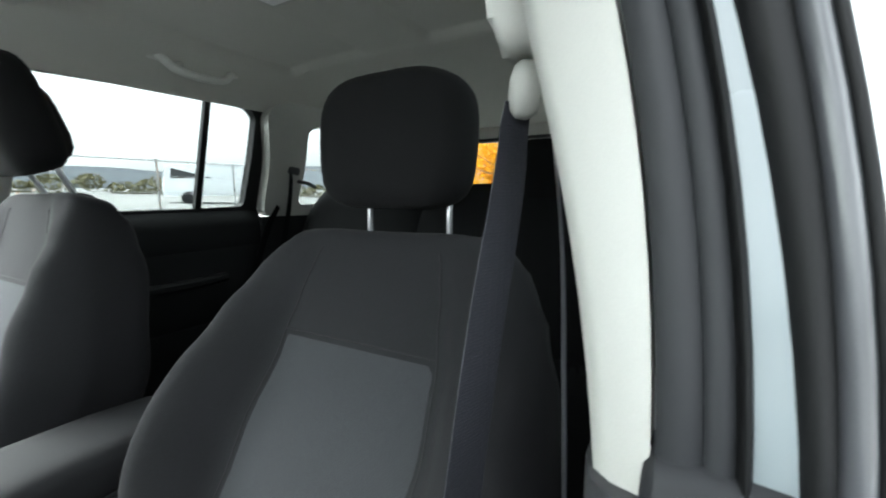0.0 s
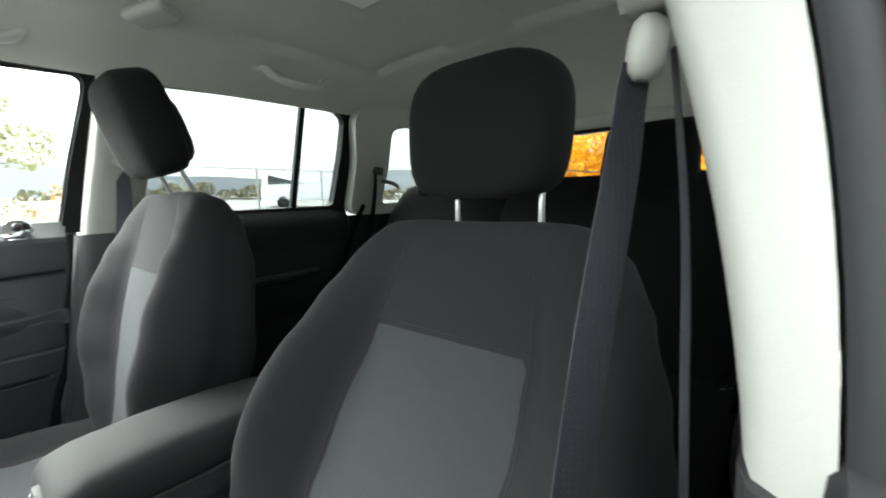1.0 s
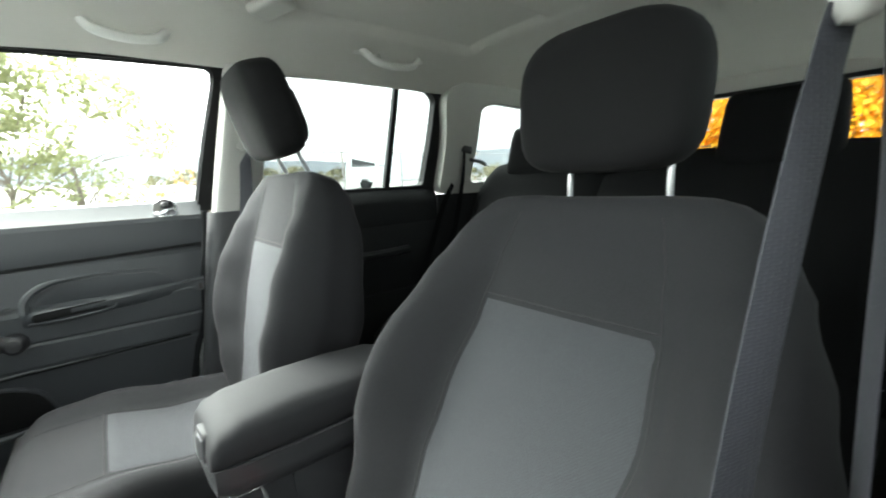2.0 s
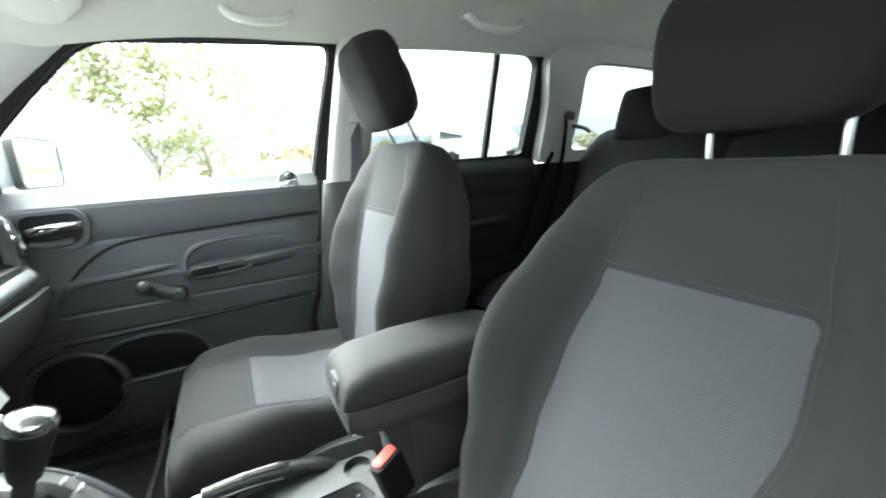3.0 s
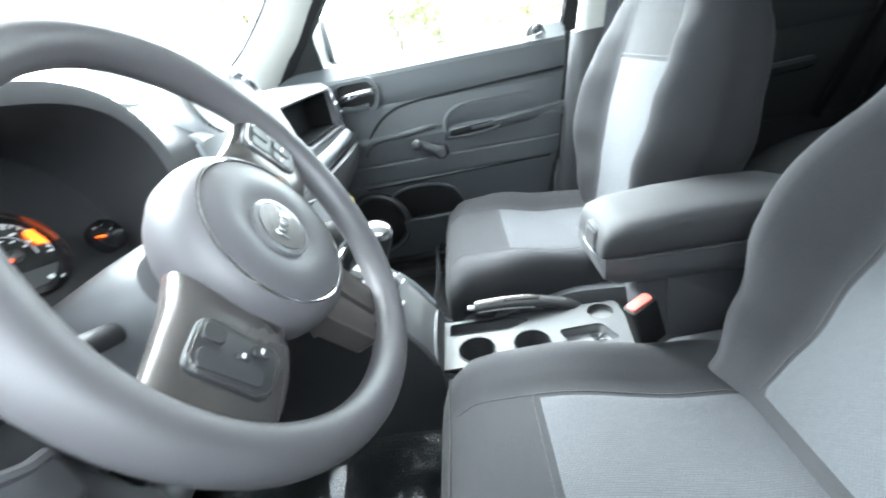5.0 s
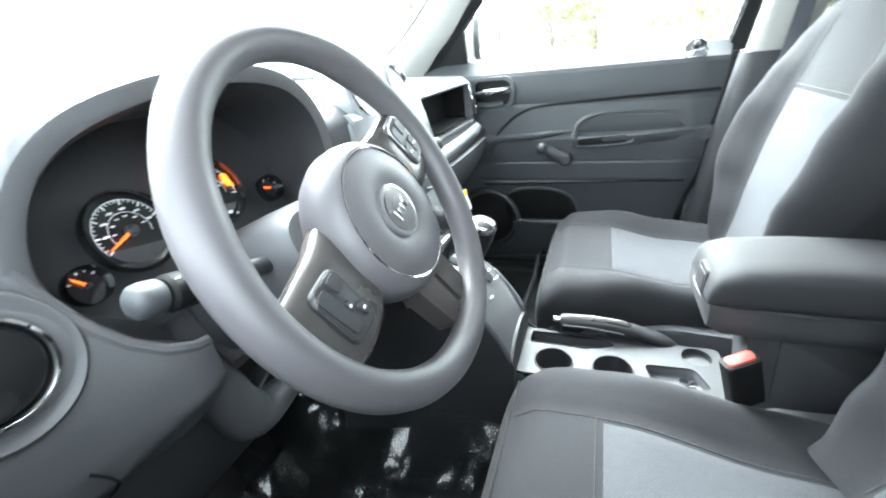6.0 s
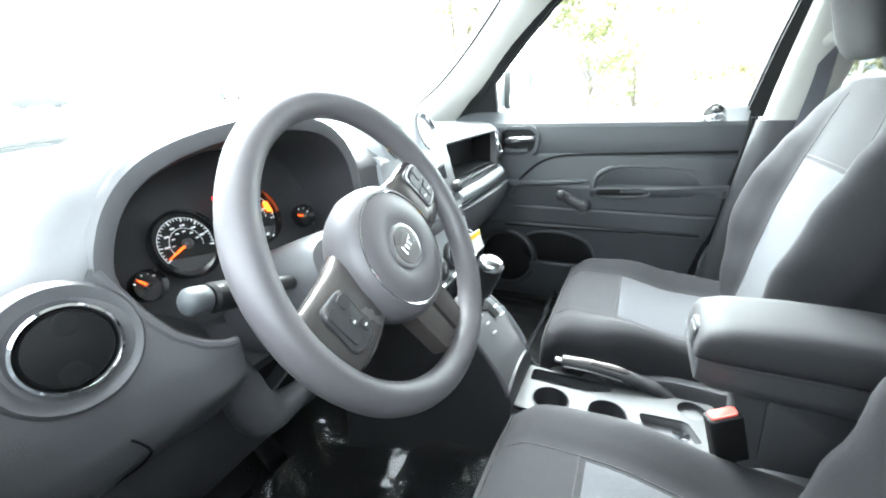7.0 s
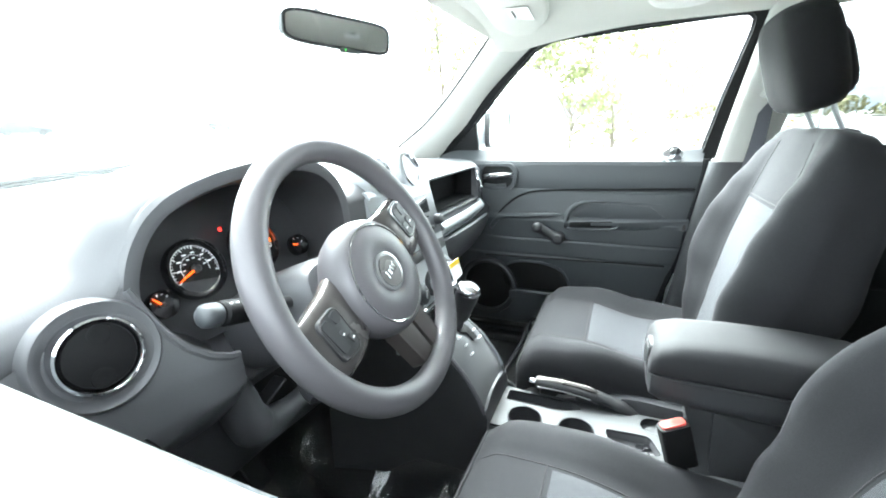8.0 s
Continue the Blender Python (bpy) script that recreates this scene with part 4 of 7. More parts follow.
        part("channel_lip", upright(0.97, 1.475, 14, lambda z: bead(jw(z) + 0.0002, 0.0665, 0.001, 0.007)(z), sx), M_BLACK, d, "black channel lip")
        part("glass_channel", upright(0.97, 1.475, 14, bead(0.0667, 0.0790, -0.001, 0.006), sx), M_POST, d, "glossy grey glass run channel")
        part("outer_post", upright(0.97, 1.475, 14, bead(0.0792, 0.0860, -0.004, 0.003), sx), M_BLACK, d, "black outer window post")
        part("belt_seal", tube([(sx * 0.776, 0.90, 1.050), (sx * 0.776, 0.30, 1.046), (sx * 0.776, 0.03, 1.018)], 0.007, 7), M_RUBBER, d, "black rubber belt seal")
        rs = []
        for x, q in ((0.724, 0.3), (0.726, 0.75), (0.731, 0.94), (0.740, 1.0), (0.780, 1.03), (0.830, 1.0), (0.850, 0.94), (0.862, 0.8)):
            rs.append([Vector((sx * x, -0.019 + 0.031 * q * math.copysign(abs(math.cos(a)) ** 0.7, math.cos(a)), 0.985 - 0.12 * (x - 0.78) + 0.036 * q * math.copysign(abs(math.sin(a)) ** 0.7, math.sin(a)))) for a in (2 * math.pi * i / 28 for i in range(28))])
        part("belt_end", rings(rs), M_SEAL, d, "soft dark grey end of the belt trim")
    return d


front_door(1, True)
front_door(-1, False)


def rear_door(sx):
    d = thing("rear_door", (sx * 0.76, -0.45, 0.34), "closed rear door with charcoal trim coloured as in shade and a split window", "car door", group="rear doors")
    prof = [(0.772, 1.100), (0.765, 1.096), (0.745, 1.072), (0.728, 1.050), (0.722, 1.03), (0.720, 0.96), (0.722, 0.953), (0.718, 0.945), (0.710, 0.84), (0.708, 0.70), (0.712, 0.694), (0.710, 0.688), (0.725, 0.55), (0.735, 0.40)]
    rs = []
    for i in range(17):
        t = i / 16
        rs.append([Vector((sx * (x + (0.008 if i in (0, 16) else 0)), mixv(curve1([(0.40, -0.80), (0.7, -0.885), (1.1, -0.885)], z), -0.10 + 0.06 * max(0, 1.0 - z), t), z)) for x, z in prof])
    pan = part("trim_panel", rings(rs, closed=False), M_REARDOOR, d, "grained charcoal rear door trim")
    part("window_frame", rim(outline3(RW_OUT, sx, -0.018), outline3(RW_IN, sx, -0.012), (sx * 0.035, 0, 0)), M_BLACK, d, "black window frame")
    part("divider", slab([Vector((sx * (side_x(z) - 0.006), y, z)) for y, z in ((-0.642, 1.09), (-0.640, 1.47), (-0.660, 1.47), (-0.664, 1.09))], (sx * 0.02, 0, 0), 0.002), M_BLACK, d, "black window divider")
    for y0, y1 in ((-0.10, -0.65), (-0.66, -0.86)):
        g = part("pane", slab([Vector((sx * (side_x(z) + 0.012), y, z)) for y, z in ((y0, 1.07), (y0 - 0.05 * (y0 > -0.2), 1.475), (y1, 1.475), (y1, 1.07))], (sx * 0.004, 0, 0), 0), M_PRIVACY, d, "tinted window glass")
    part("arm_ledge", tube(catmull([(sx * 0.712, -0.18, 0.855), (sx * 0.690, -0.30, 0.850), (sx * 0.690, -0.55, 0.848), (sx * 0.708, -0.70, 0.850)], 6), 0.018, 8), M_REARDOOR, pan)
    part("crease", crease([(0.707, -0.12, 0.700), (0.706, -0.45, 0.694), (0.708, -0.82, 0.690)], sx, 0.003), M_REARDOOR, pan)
    part("outer_skin", slab(outline3([(-0.04, 0.36), (-0.04, 1.02), (-0.90, 1.02), (-0.90, 0.60), (-0.70, 0.36)], sx, 0.055), (sx * 0.012, 0, 0), 0.004), M_PAINT, d, "white painted outer door skin")
    return d


rear_door(1)
rear_door(-1)

# passenger's outside mirror
om = thing("door_mirror", (0.92, 0.78, 1.08), "white painted outside mirror with a dark rim", "wing mirror")
part("housing", box((0.945, 0.802, 1.165), (0.27, 0.10, 0.155), 0.035, 4, (0, 0, -6)), M_PAINT, om, "white painted mirror housing")
part("mirror_rim", rim(rounded([(0.815, 0.741, 1.095), (1.078, 0.722, 1.095), (1.078, 0.722, 1.238), (0.815, 0.741, 1.238)], 0.03), rounded([(0.825, 0.741, 1.104), (1.070, 0.722, 1.104), (1.070, 0.722, 1.229), (0.825, 0.741, 1.229)], 0.026), (0, 0.02, 0)), M_DARK, om)
part("mirror_glass", slab(rounded([(0.825, 0.746, 1.104), (1.070, 0.727, 1.104), (1.070, 0.727, 1.229), (0.825, 0.746, 1.229)], 0.026), (0, -0.002, 0), 0), M_MIRROR, om, "mirror glass")
part("foot", box((0.85, 0.83, 1.11), (0.16, 0.06, 0.05), 0.015, 3), M_DARK, om, "black mirror foot")

# ---- dashboard ----
dash = thing("dashboard", (0, 0.95, 0.62), "charcoal moulded dashboard with a hooded gauge cluster", "dashboard")


def dash_rows(x):
    """The dashboard's cut at x, from the windscreen over the top and down to the knees: (y, z)."""
    back = 1.135 + 0.13 * (1 - (x / 0.72) ** 2)
    ctr = step(x, -0.20, -0.13) * (1 - step(x, 0.17, 0.21))
    left = 1 - step(x, -0.56, -0.50)
    clus = step(x, -0.575, -0.565) * (1 - step(x, -0.19, -0.18))
    edge = max(0, abs(x) - 0.66) / 0.08
    top = 1.064 + 0.010 * ctr - 0.012 * left - 0.03 * edge ** 2
    fy = 0.735 + 0.012 * left - 0.025 * ctr + 0.05 * edge ** 2
    fy = mixv(fy, 0.83, clus)
    ly = 0.715 + 0.0 * left
    low = 0.055 * (1 - step(x, -0.200, -0.185))
    top -= low
    pk = 0.10 * step(x, 0.214, 0.222) * (1 - step(x, 0.596, 0.606))
    return [(back, 1.036 - low), (back - 0.07, 1.052 - low), (mixv(back, 0.9, 0.5), 1.066 - low), (0.90, top + 0.004), (fy + 0.07, top), (fy + 0.028, top - 0.006), (fy + 0.008, top - 0.022), (fy + 0.003, top - 0.028), (fy + pk, top - 0.034),
            (fy - 0.004 + pk, 0.985), (fy - 0.006 + pk, 0.938), (fy - 0.006, 0.932), (mixv(fy - 0.010, 0.80, clus), 0.915), (mixv(ly - 0.004, 0.78, clus), 0.885), (mixv(ly, 0.76, clus), 0.855), (ly + 0.022, 0.815), (ly + 0.055, 0.775), (0.86, 0.735), (1.00, 0.715), (1.20, 0.71)]


xs = [-0.735, -0.725, -0.70, -0.66, -0.62, -0.59, -0.577, -0.572, -0.563, -0.54, -0.50, -0.45, -0.40, -0.35, -0.30, -0.25, -0.20, -0.192, -0.185, -0.178, -0.16, -0.12, -0.06, 0.0, 0.06, 0.12, 0.16, 0.18, 0.20, 0.212, 0.216, 0.220, 0.224, 0.25, 0.32, 0.40, 0.48, 0.56, 0.594, 0.599, 0.603, 0.608, 0.62, 0.66, 0.69, 0.71, 0.725]
part("dash_body", rings([[Vector((x, y, z)) for y, z in dash_rows(x)] for x in xs], closed=False), M_PLASTIC, dash, "grained charcoal dashboard moulding")

# hood over the gauges: a lip that runs round the opening and back into the top pad
HOOD = catmull([(-0.500, 0.893), (-0.552, 0.940), (-0.570, 1.000), (-0.556, 1.055), (-0.520, 1.096), (-0.465, 1.118), (-0.375, 1.130), (-0.290, 1.124), (-0.235, 1.100), (-0.200, 1.055), (-0.190, 0.990), (-0.205, 0.930), (-0.240, 0.890)], 5)
HOOD = [Vector((p[0], 0, p[1])) for p in [(q.x, q.y) for q in [Vector((a.x, a.y)) for a in HOOD]]]
mid = Vector((-0.378, 0, 1.0))
rs = []
kk = len(HOOD)
for i, p in enumerate(HOOD):
    a, b = HOOD[max(i - 1, 0)], HOOD[min(i + 1, kk - 1)]
    d = (b - a).normalized()
    nrm = Vector((-d.z, 0, d.x))
    if nrm.dot(p - mid) < 0:
        nrm = -nrm
    upw = max(0.0, nrm.z)
    far = Vector((p.x, 0.94, 1.066)).lerp(Vector((p.x + nrm.x * 0.006, 0.775, p.z)), 1 - step(nrm.z, 0.15, 0.75))
    y = 0.705 - 0.006 * upw + 0.008 * step(-nrm.x, 0.2, 0.8) * step(p.z, 0.94, 0.99)
    row = [p - nrm * 0.030 + Vector((0, 0.83, 0)), p - nrm * 0.024 + Vector((0, 0.76, 0)), p - nrm * 0.019 + Vector((0, y + 0.018, 0)), p - nrm * 0.012 + Vector((0, y + 0.003, 0)),
           p - nrm * 0.005 + Vector((0, y, 0)), p + nrm * 0.005 + Vector((0, y + 0.0005, 0)), p + nrm * 0.0095 + Vector((0, y + 0.007, 0))]
    e = row[-1]
    row += [e.lerp(far, 0.2) + nrm * 0.004 * (1 - upw), e.lerp(far, 0.5) - nrm * 0.006 * upw, e.lerp(far, 0.8) - nrm * 0.012 * upw, far - Vector((0, 0, 0.03))]
    rs.append(row)
gh = part("gauge_hood", rings([r[3:] for r in rs], closed=False), M_PLASTIC, dash, "charcoal hood over the gauges")
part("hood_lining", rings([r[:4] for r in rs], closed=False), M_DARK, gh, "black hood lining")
# lower fascia left of the column, sweeping down from the hood into the vent pod
def line1(keys, x):
    """A straight value between keys (x, value)."""
    for (a, p), (b, q) in zip(keys, keys[1:]):
        if x <= b:
            return p + (q - p) * max(0.0, (x - a) / (b - a))
    return keys[-1][1]


CROWN = catmull([(-0.745, 0.985, 0), (-0.70, 1.004, 0), (-0.66, 1.018, 0), (-0.63, 1.026, 0), (-0.60, 1.036, 0), (-0.575, 1.060, 0), (-0.555, 1.085, 0), (-0.520, 1.113, 0), (-0.465, 1.134, 0), (-0.375, 1.144, 0), (-0.290, 1.134, 0), (-0.240, 1.110, 0), (-0.205, 1.072, 0), (-0.185, 1.050, 0)], 5)
CROWN = [(p.x, p.y) for p in CROWN]


def front_y(x):
    return mixv(0.7225 - 0.103 * (x + 0.611), 0.7125, step(x, -0.60, -0.555))


def top_pad(u, v):
    """The top of the dashboard before the driver: one sweep from the side over the hood."""
    x = mixv(-0.735, -0.187, u)
    back = 1.135 + 0.13 * (1 - (x / 0.72) ** 2)
    y0 = front_y(x)
    yt = mixv(y0, back, v ** 1.9)
    y = yt - (y0 - 0.7125) * (1 - v)
    flat = line1([(0.71, 1.004), (0.73, 1.014), (0.76, 1.024), (0.82, 1.034), (0.92, 1.044), (1.05, 1.050), (1.12, 1.046), (1.30, 1.034)], y)
    flat = mixv(flat, 1.062 - 0.03 * max(0, (y - 1.0) / 0.25), step(x, -0.27, -0.19))
    fade = line1([(0.71, 0.97), (0.722, 1.0), (0.745, 0.995), (0.78, 0.94), (0.82, 0.83), (0.86, 0.67), (0.90, 0.48), (0.95, 0.26), (1.0, 0.10), (1.06, 0.0), (1.3, 0.0)], y)
    z = flat + (line1(CROWN, x) - mixv(1.010, 1.058, step(x, -0.27, -0.19))) * fade
    soft = mixv(1.0, 0.3, step(x, -0.585, -0.555))
    z -= soft * line1([(0.7120, 0.040), (0.7135, 0.032), (0.717, 0.022), (0.724, 0.013), (0.735, 0.006), (0.752, 0.001), (0.77, 0.0), (1.4, 0.0)], y)
    side = max(0.0, (-0.69 - x) / 0.045)
    return Vector((x, yt + 0.012 * side * side, z - 0.02 * side * side))


def fascia(u, v):
    x = mixv(-0.735, -0.488, u)
    zt = line1(CROWN, x) - 0.040 if x < -0.572 else line1([(-0.572, 1.022), (-0.563, 0.995), (-0.552, 0.962), (-0.538, 0.938), (-0.520, 0.920), (-0.500, 0.910), (-0.48, 0.906)], x)
    side = max(0.0, (-0.69 - x) / 0.045)
    zt -= 0.02 * side * side
    z = mixv(zt, 0.775, v)
    y = line1([(0.775, 0.734), (0.80, 0.715), (0.83, 0.701), (0.86, 0.694), (0.90, 0.696), (0.94, 0.7055), (0.97, 0.7135), (0.992, 0.7205), (1.1, 0.7225)], z)
    y += mixv(front_y(x) - 0.7225, -0.030, step(x, -0.572, -0.495))
    y += 0.012 * side * side + 0.03 * step(-x, 0.70, 0.74)
    # crease where the panel turns under
    y += 0.55 * max(0.0, line1([(-0.74, 0.775), (-0.66, 0.805), (-0.48, 0.872)], x) - z)
    return Vector((x, y, z))


part("top_pad", sheet(top_pad, 90, 60), M_PLASTIC, dash, "smooth charcoal dashboard top", angle=70)
part("lower_fascia", sheet(fascia, 56, 40), M_PLASTIC, dash, "charcoal fascia beside the steering column")
part("fascia_edge", tube([fascia(0.665 + 0.335 * i / 20, 0.0) + Vector((0, 0.003, -0.002)) for i in range(21)], 0.0055, 8), M_PLASTIC, dash, "rounded fascia edge")
part("fascia_seam", tube([fascia(0.55 + 0.06 * math.sin(i * 0.4), 0.62 + 0.38 * i / 8) + Vector((0, -0.0015, 0)) for i in range(9)], 0.0013, 5), M_BLACK, dash)
part("knee_panel", sheet(lambda u, v: Vector((mixv(-0.72, -0.14, u), 0.768 + 0.09 * v ** 1.5 + 0.02 * math.sin(math.pi * u) + 0.012 * u, mixv(0.79, 0.56, v))), 30, 10, 0.012), M_PLASTIC, dash, "charcoal knee panel")
elbow = catmull([(-0.462, 0.748, 0.850), (-0.452, 0.742, 0.800), (-0.440, 0.742, 0.752), (-0.416, 0.744, 0.722), (-0.370, 0.748, 0.712), (-0.320, 0.752, 0.709), (-0.26, 0.760, 0.706)], 5)
bm = tube(elbow, [line1([(0, 0.022), (6, 0.029), (12, 0.033), (17, 0.026), (22, 0.019), (30, 0.016)], i) for i in range(len(elbow))], 16)
# black plate added as the shade in the gap under the column
part("column_shade_plate", slab([(-0.455, 0.766, 0.840), (-0.440, 0.766, 0.73), (-0.28, 0.766, 0.715), (-0.27, 0.766, 0.84)], (0, -0.003, 0), 0), M_BLACK, dash, "black plate for the shade under the column")
part("cavity_shelf", box((-0.385, 0.752, 0.762), (0.060, 0.030, 0.006), 0.002, 1, (0, -22, 0)), M_DARK, dash)
part("knee_elbow", bm, M_PLASTIC, dash, "rounded lower column cover")

# side vent
vn = Vector((-0.10, -0.97, 0.22)).normalized()
vc = Vector((-0.6113, 0.7055, 0.9637))
vent = part("vent_pod", lathe([(0.0585, -0.014), (0.0575, -0.006), (0.0555, 0.0005), (0.0530, 0.0032), (0.0505, 0.0024), (0.0465, -0.0025), (0.0425, -0.006), (0.0405, -0.008), (0.038, -0.014)], vc, vn, 64), M_PLASTIC, dash, "rounded vent surround")
part("vent_ring", lathe([(0.0408, -0.014), (0.0398, -0.001), (0.0378, 0.0040), (0.0355, 0.0050), (0.0332, 0.0020), (0.0320, -0.014)], vc, vn, 64), M_CHROME, vent, "chrome vent ring")
part("vent_disc", lathe([(0.0, -0.010), (0.0325, -0.010), (0.0325, -0.002), (0.0305, 0.002), (0.02, 0.0035), (0.0, 0.0038)], vc, vn, 40), M_BLACK, vent, "black vent disc")
q = vn.to_track_quat("Z", "Y").to_matrix()
for s in (-1, 1):
    part("finger_dimple", lathe([(0.0, 0.0004), (0.006, 0.0006), (0.0090, 0.0009), (0.0102, 0.0006), (0.0110, -0.001)], vc + vn * 0.0030 + q @ Vector((0.004 * s, 0.021 * s, 0)), vn, 24), M_BLACK, vent)

# gauge cluster
cl = thing("gauge_cluster", (-0.378, 0.80, 0.93), "black instrument cluster with four dials and lit orange needles", "gauge cluster")
gn = Vector((0, -0.93, 0.37)).normalized()
GX, GY = Vector((1, 0, 0)), Vector((0, -gn.z * -1, -gn.y)).normalized()
part("back_plate", slab([Vector((mid.x + (p.x - mid.x) * 0.97, 0.760 + 0.095 * (mid.z + (p.z - mid.z) * 0.97 - 0.895) / 0.24, mid.z + (p.z - mid.z) * 0.97)) for p in HOOD[::2]], (0, 0.012, -0.005), 0), M_DARK, cl, "black cluster face")


def gp(c, r, a, h=0.0):
    """A point on a dial's face."""
    return Vector(c) + GX * (r * math.cos(radians(a))) + GY * (r * math.sin(radians(a))) + gn * h


def dial(c, r, a0, a1, ticks, needle, big):
    di = part("dial", lathe([(0.0, -0.004), (r * 1.10, -0.004), (r * 1.12, 0.006), (r * 1.07, 0.010), (r * 1.02, 0.004), (r * 1.0, 0.001), (0.0, 0.001)], c, gn, 44), M_GLOSS, cl, "black dial")
    b = bmesh.new()
    for i in range(ticks):
        a = mixv(a0, a1, i / (ticks - 1))
        long_ = i % (4 if big else 2) == 0
        tube([gp(c, r * (0.73 if long_ else 0.78), a, 0.0022), gp(c, r * 0.86, a, 0.0022)], 0.0009 if long_ else 0.0005, 4, bm=b)
    part("tick_marks", b, M_WHITE, di, "white tick marks")
    if big:
        part("scale_ring", tube([gp(c, r * 0.52, mixv(a0, a1, i / 40), 0.0022) for i in range(41)], 0.0004, 4), M_WHITE, di, "white inner scale")
        part("scale_ring", tube([gp(c, r * 0.86, mixv(a0, a1, i / 40), 0.0022) for i in range(41)], 0.0004, 4), M_WHITE, di, "white outer scale")
        b = bmesh.new()
        for i in range(1, 7):
            a = mixv(a0, a1, i / 7)
            p, e = gp(c, r * 0.61, a, 0.0022), GX * 0.0026
            tube([p - e, p + e], 0.0013, 4, bm=b)
            p, e = gp(c, r * 0.41, a, 0.0022), GX * 0.0018
            tube([p - e, p + e], 0.0009, 4, bm=b)
        part("figure_bars", b, M_WHITE, di, "white printed figures")
        part("window", slab([gp(c, r * 0.86, a, 0.0012) for a in (200, 225, 250, 275, 300, 320, 300, 240)][:6], gn * 0.0012, 0), M_DARK, di, "dark display window")
    part("needle", tube([gp(c, -r * 0.12, needle, 0.004), gp(c, r * 0.76, needle, 0.004)], [0.0022, 0.0009] if big else [0.0016, 0.0008], 6), M_NEEDLE, di, "lit orange needle")
    part("hub", lathe([(0.0, 0.0), (r * 0.16, 0.0), (r * 0.15, 0.006), (r * 0.09, 0.008), (0.0, 0.008)], Vector(c) + gn * 0.001, gn, 20), M_DARK, di)
    return di


dial((-0.448, 0.780, 0.9925), 0.0385, 205, -18, 29, 202, True)
tach = dial((-0.345, 0.781, 0.999), 0.0385, 215, -18, 25, 200, True)
dial((-0.510, 0.766, 0.966), 0.0165, 150, 40, 5, 128, False)
dial((-0.257, 0.774, 0.977), 0.0165, 190, 20, 5, 160, False)
part("orange_display", slab([gp((-0.345, 0.781, 0.999), r_, a, 0.003) for r_, a in ((0.024, 2), (0.034, -4), (0.035, 26), (0.028, 34), (0.024, 24))], gn * 0.001, 0), M_ORANGE, tach, "lit orange warning display")
part("telltale", lathe([(0.0, 0.0), (0.0035, 0.0), (0.003, 0.001), (0.0, 0.001)], (-0.384, 0.800, 1.033), gn, 6), M_REDLAMP, cl, "lit red telltale")
for c in ((-0.336, 0.768, 0.972), (-0.326, 0.766, 0.967)):
    part("telltale", box(c, (0.006, 0.002, 0.004), 0.0008, 1), M_WHITE, cl, "small white telltale")

# centre stack
def stack_pt(u, v, d=0.0):
    """A point on the centre stack's face, u across in metres, v from 0 at the foot to 1 at the top."""
    return Vector((u, mixv(0.628, 0.712, v) - d, mixv(0.715, 1.040, v) + d * 0.25))


cs = part("centre_panel", rings([[stack_pt(-0.128, v, -0.03), stack_pt(-0.126, v, 0.004), stack_pt(-0.110, v, 0.012), stack_pt(0.02, v, 0.015), stack_pt(0.150, v, 0.012), stack_pt(0.166, v, 0.004), stack_pt(0.168, v, -0.03)] for v in [i / 10 for i in range(11)]], closed=False), M_STACK, dash, "silver grey centre panel")
for u in (-0.050, 0.088):
    c = stack_pt(u, 1.0, 0.0) + Vector((0, 0.008, 0.036))
    an = Vector((0, -0.93, 0.36))
    vv = part("vent_pod", lathe([(0.062, -0.05), (0.060, -0.008), (0.054, 0.004), (0.047, 0.006), (0.043, -0.002)], c, an, 36), M_STACK, dash, "round centre vent pod")
    part("vent_ring", lathe([(0.0455, -0.006), (0.0445, 0.006), (0.0405, 0.008), (0.038, 0.0)], c, an, 36), M_CHROME, vv, "chrome vent ring")
    part("vent_disc", lathe([(0.0, -0.004), (0.0385, -0.004), (0.037, 0.001), (0.02, 0.004), (0.0, 0.005)], c, an, 30), M_STACK, vv, "grey vent disc")
part("stack_cap", tube([stack_pt(u, 1.0, 0.0) + Vector((0, 0.004, 0)) for u in (-0.122, -0.06, 0.02, 0.10, 0.160)], 0.013, 12), M_STACK, cs, "rounded top edge")
rad = part("radio", slab([stack_pt(-0.095, 0.93, 0.015), stack_pt(0.135, 0.93, 0.015), stack_pt(0.135, 0.62, 0.015), stack_pt(-0.095, 0.62, 0.015)], (0, -0.006, 0.002), 0.004), M_PLASTIC, cs, "charcoal radio panel")
part("display", slab([stack_pt(-0.05, 0.90, 0.022), stack_pt(0.09, 0.90, 0.022), stack_pt(0.09, 0.80, 0.022), stack_pt(-0.05, 0.80, 0.022)], (0, -0.002, 0), 0.001), M_GLOSS, rad, "black radio display")
for u in (-0.075, 0.118):
    part("radio_knob", lathe([(0.0, 0.0), (0.014, 0.0), (0.012, 0.016), (0.009, 0.018), (0.0, 0.018)], stack_pt(u, 0.72, 0.020), (0, -0.95, 0.25), 20), M_DARK, rad, "black radio knob")
for i in range(6):
    part("radio_key", box(stack_pt(-0.040 + 0.026 * i, 0.68, 0.024), (0.020, 0.006, 0.010), 0.0015, 1, (-14, 0, 0)), M_DARK, rad)
part("slot", box(stack_pt(0.02, 0.765, 0.021), (0.12, 0.004, 0.004), 0.001, 1), M_GLOSS, rad, "disc slot")
part("switch_panel", slab([stack_pt(-0.095, 0.575, 0.014), stack_pt(0.135, 0.575, 0.014), stack_pt(0.135, 0.50, 0.014), stack_pt(-0.095, 0.50, 0.014)], (0, -0.006, 0.002), 0.003), M_DARK, cs, "row of black switches")
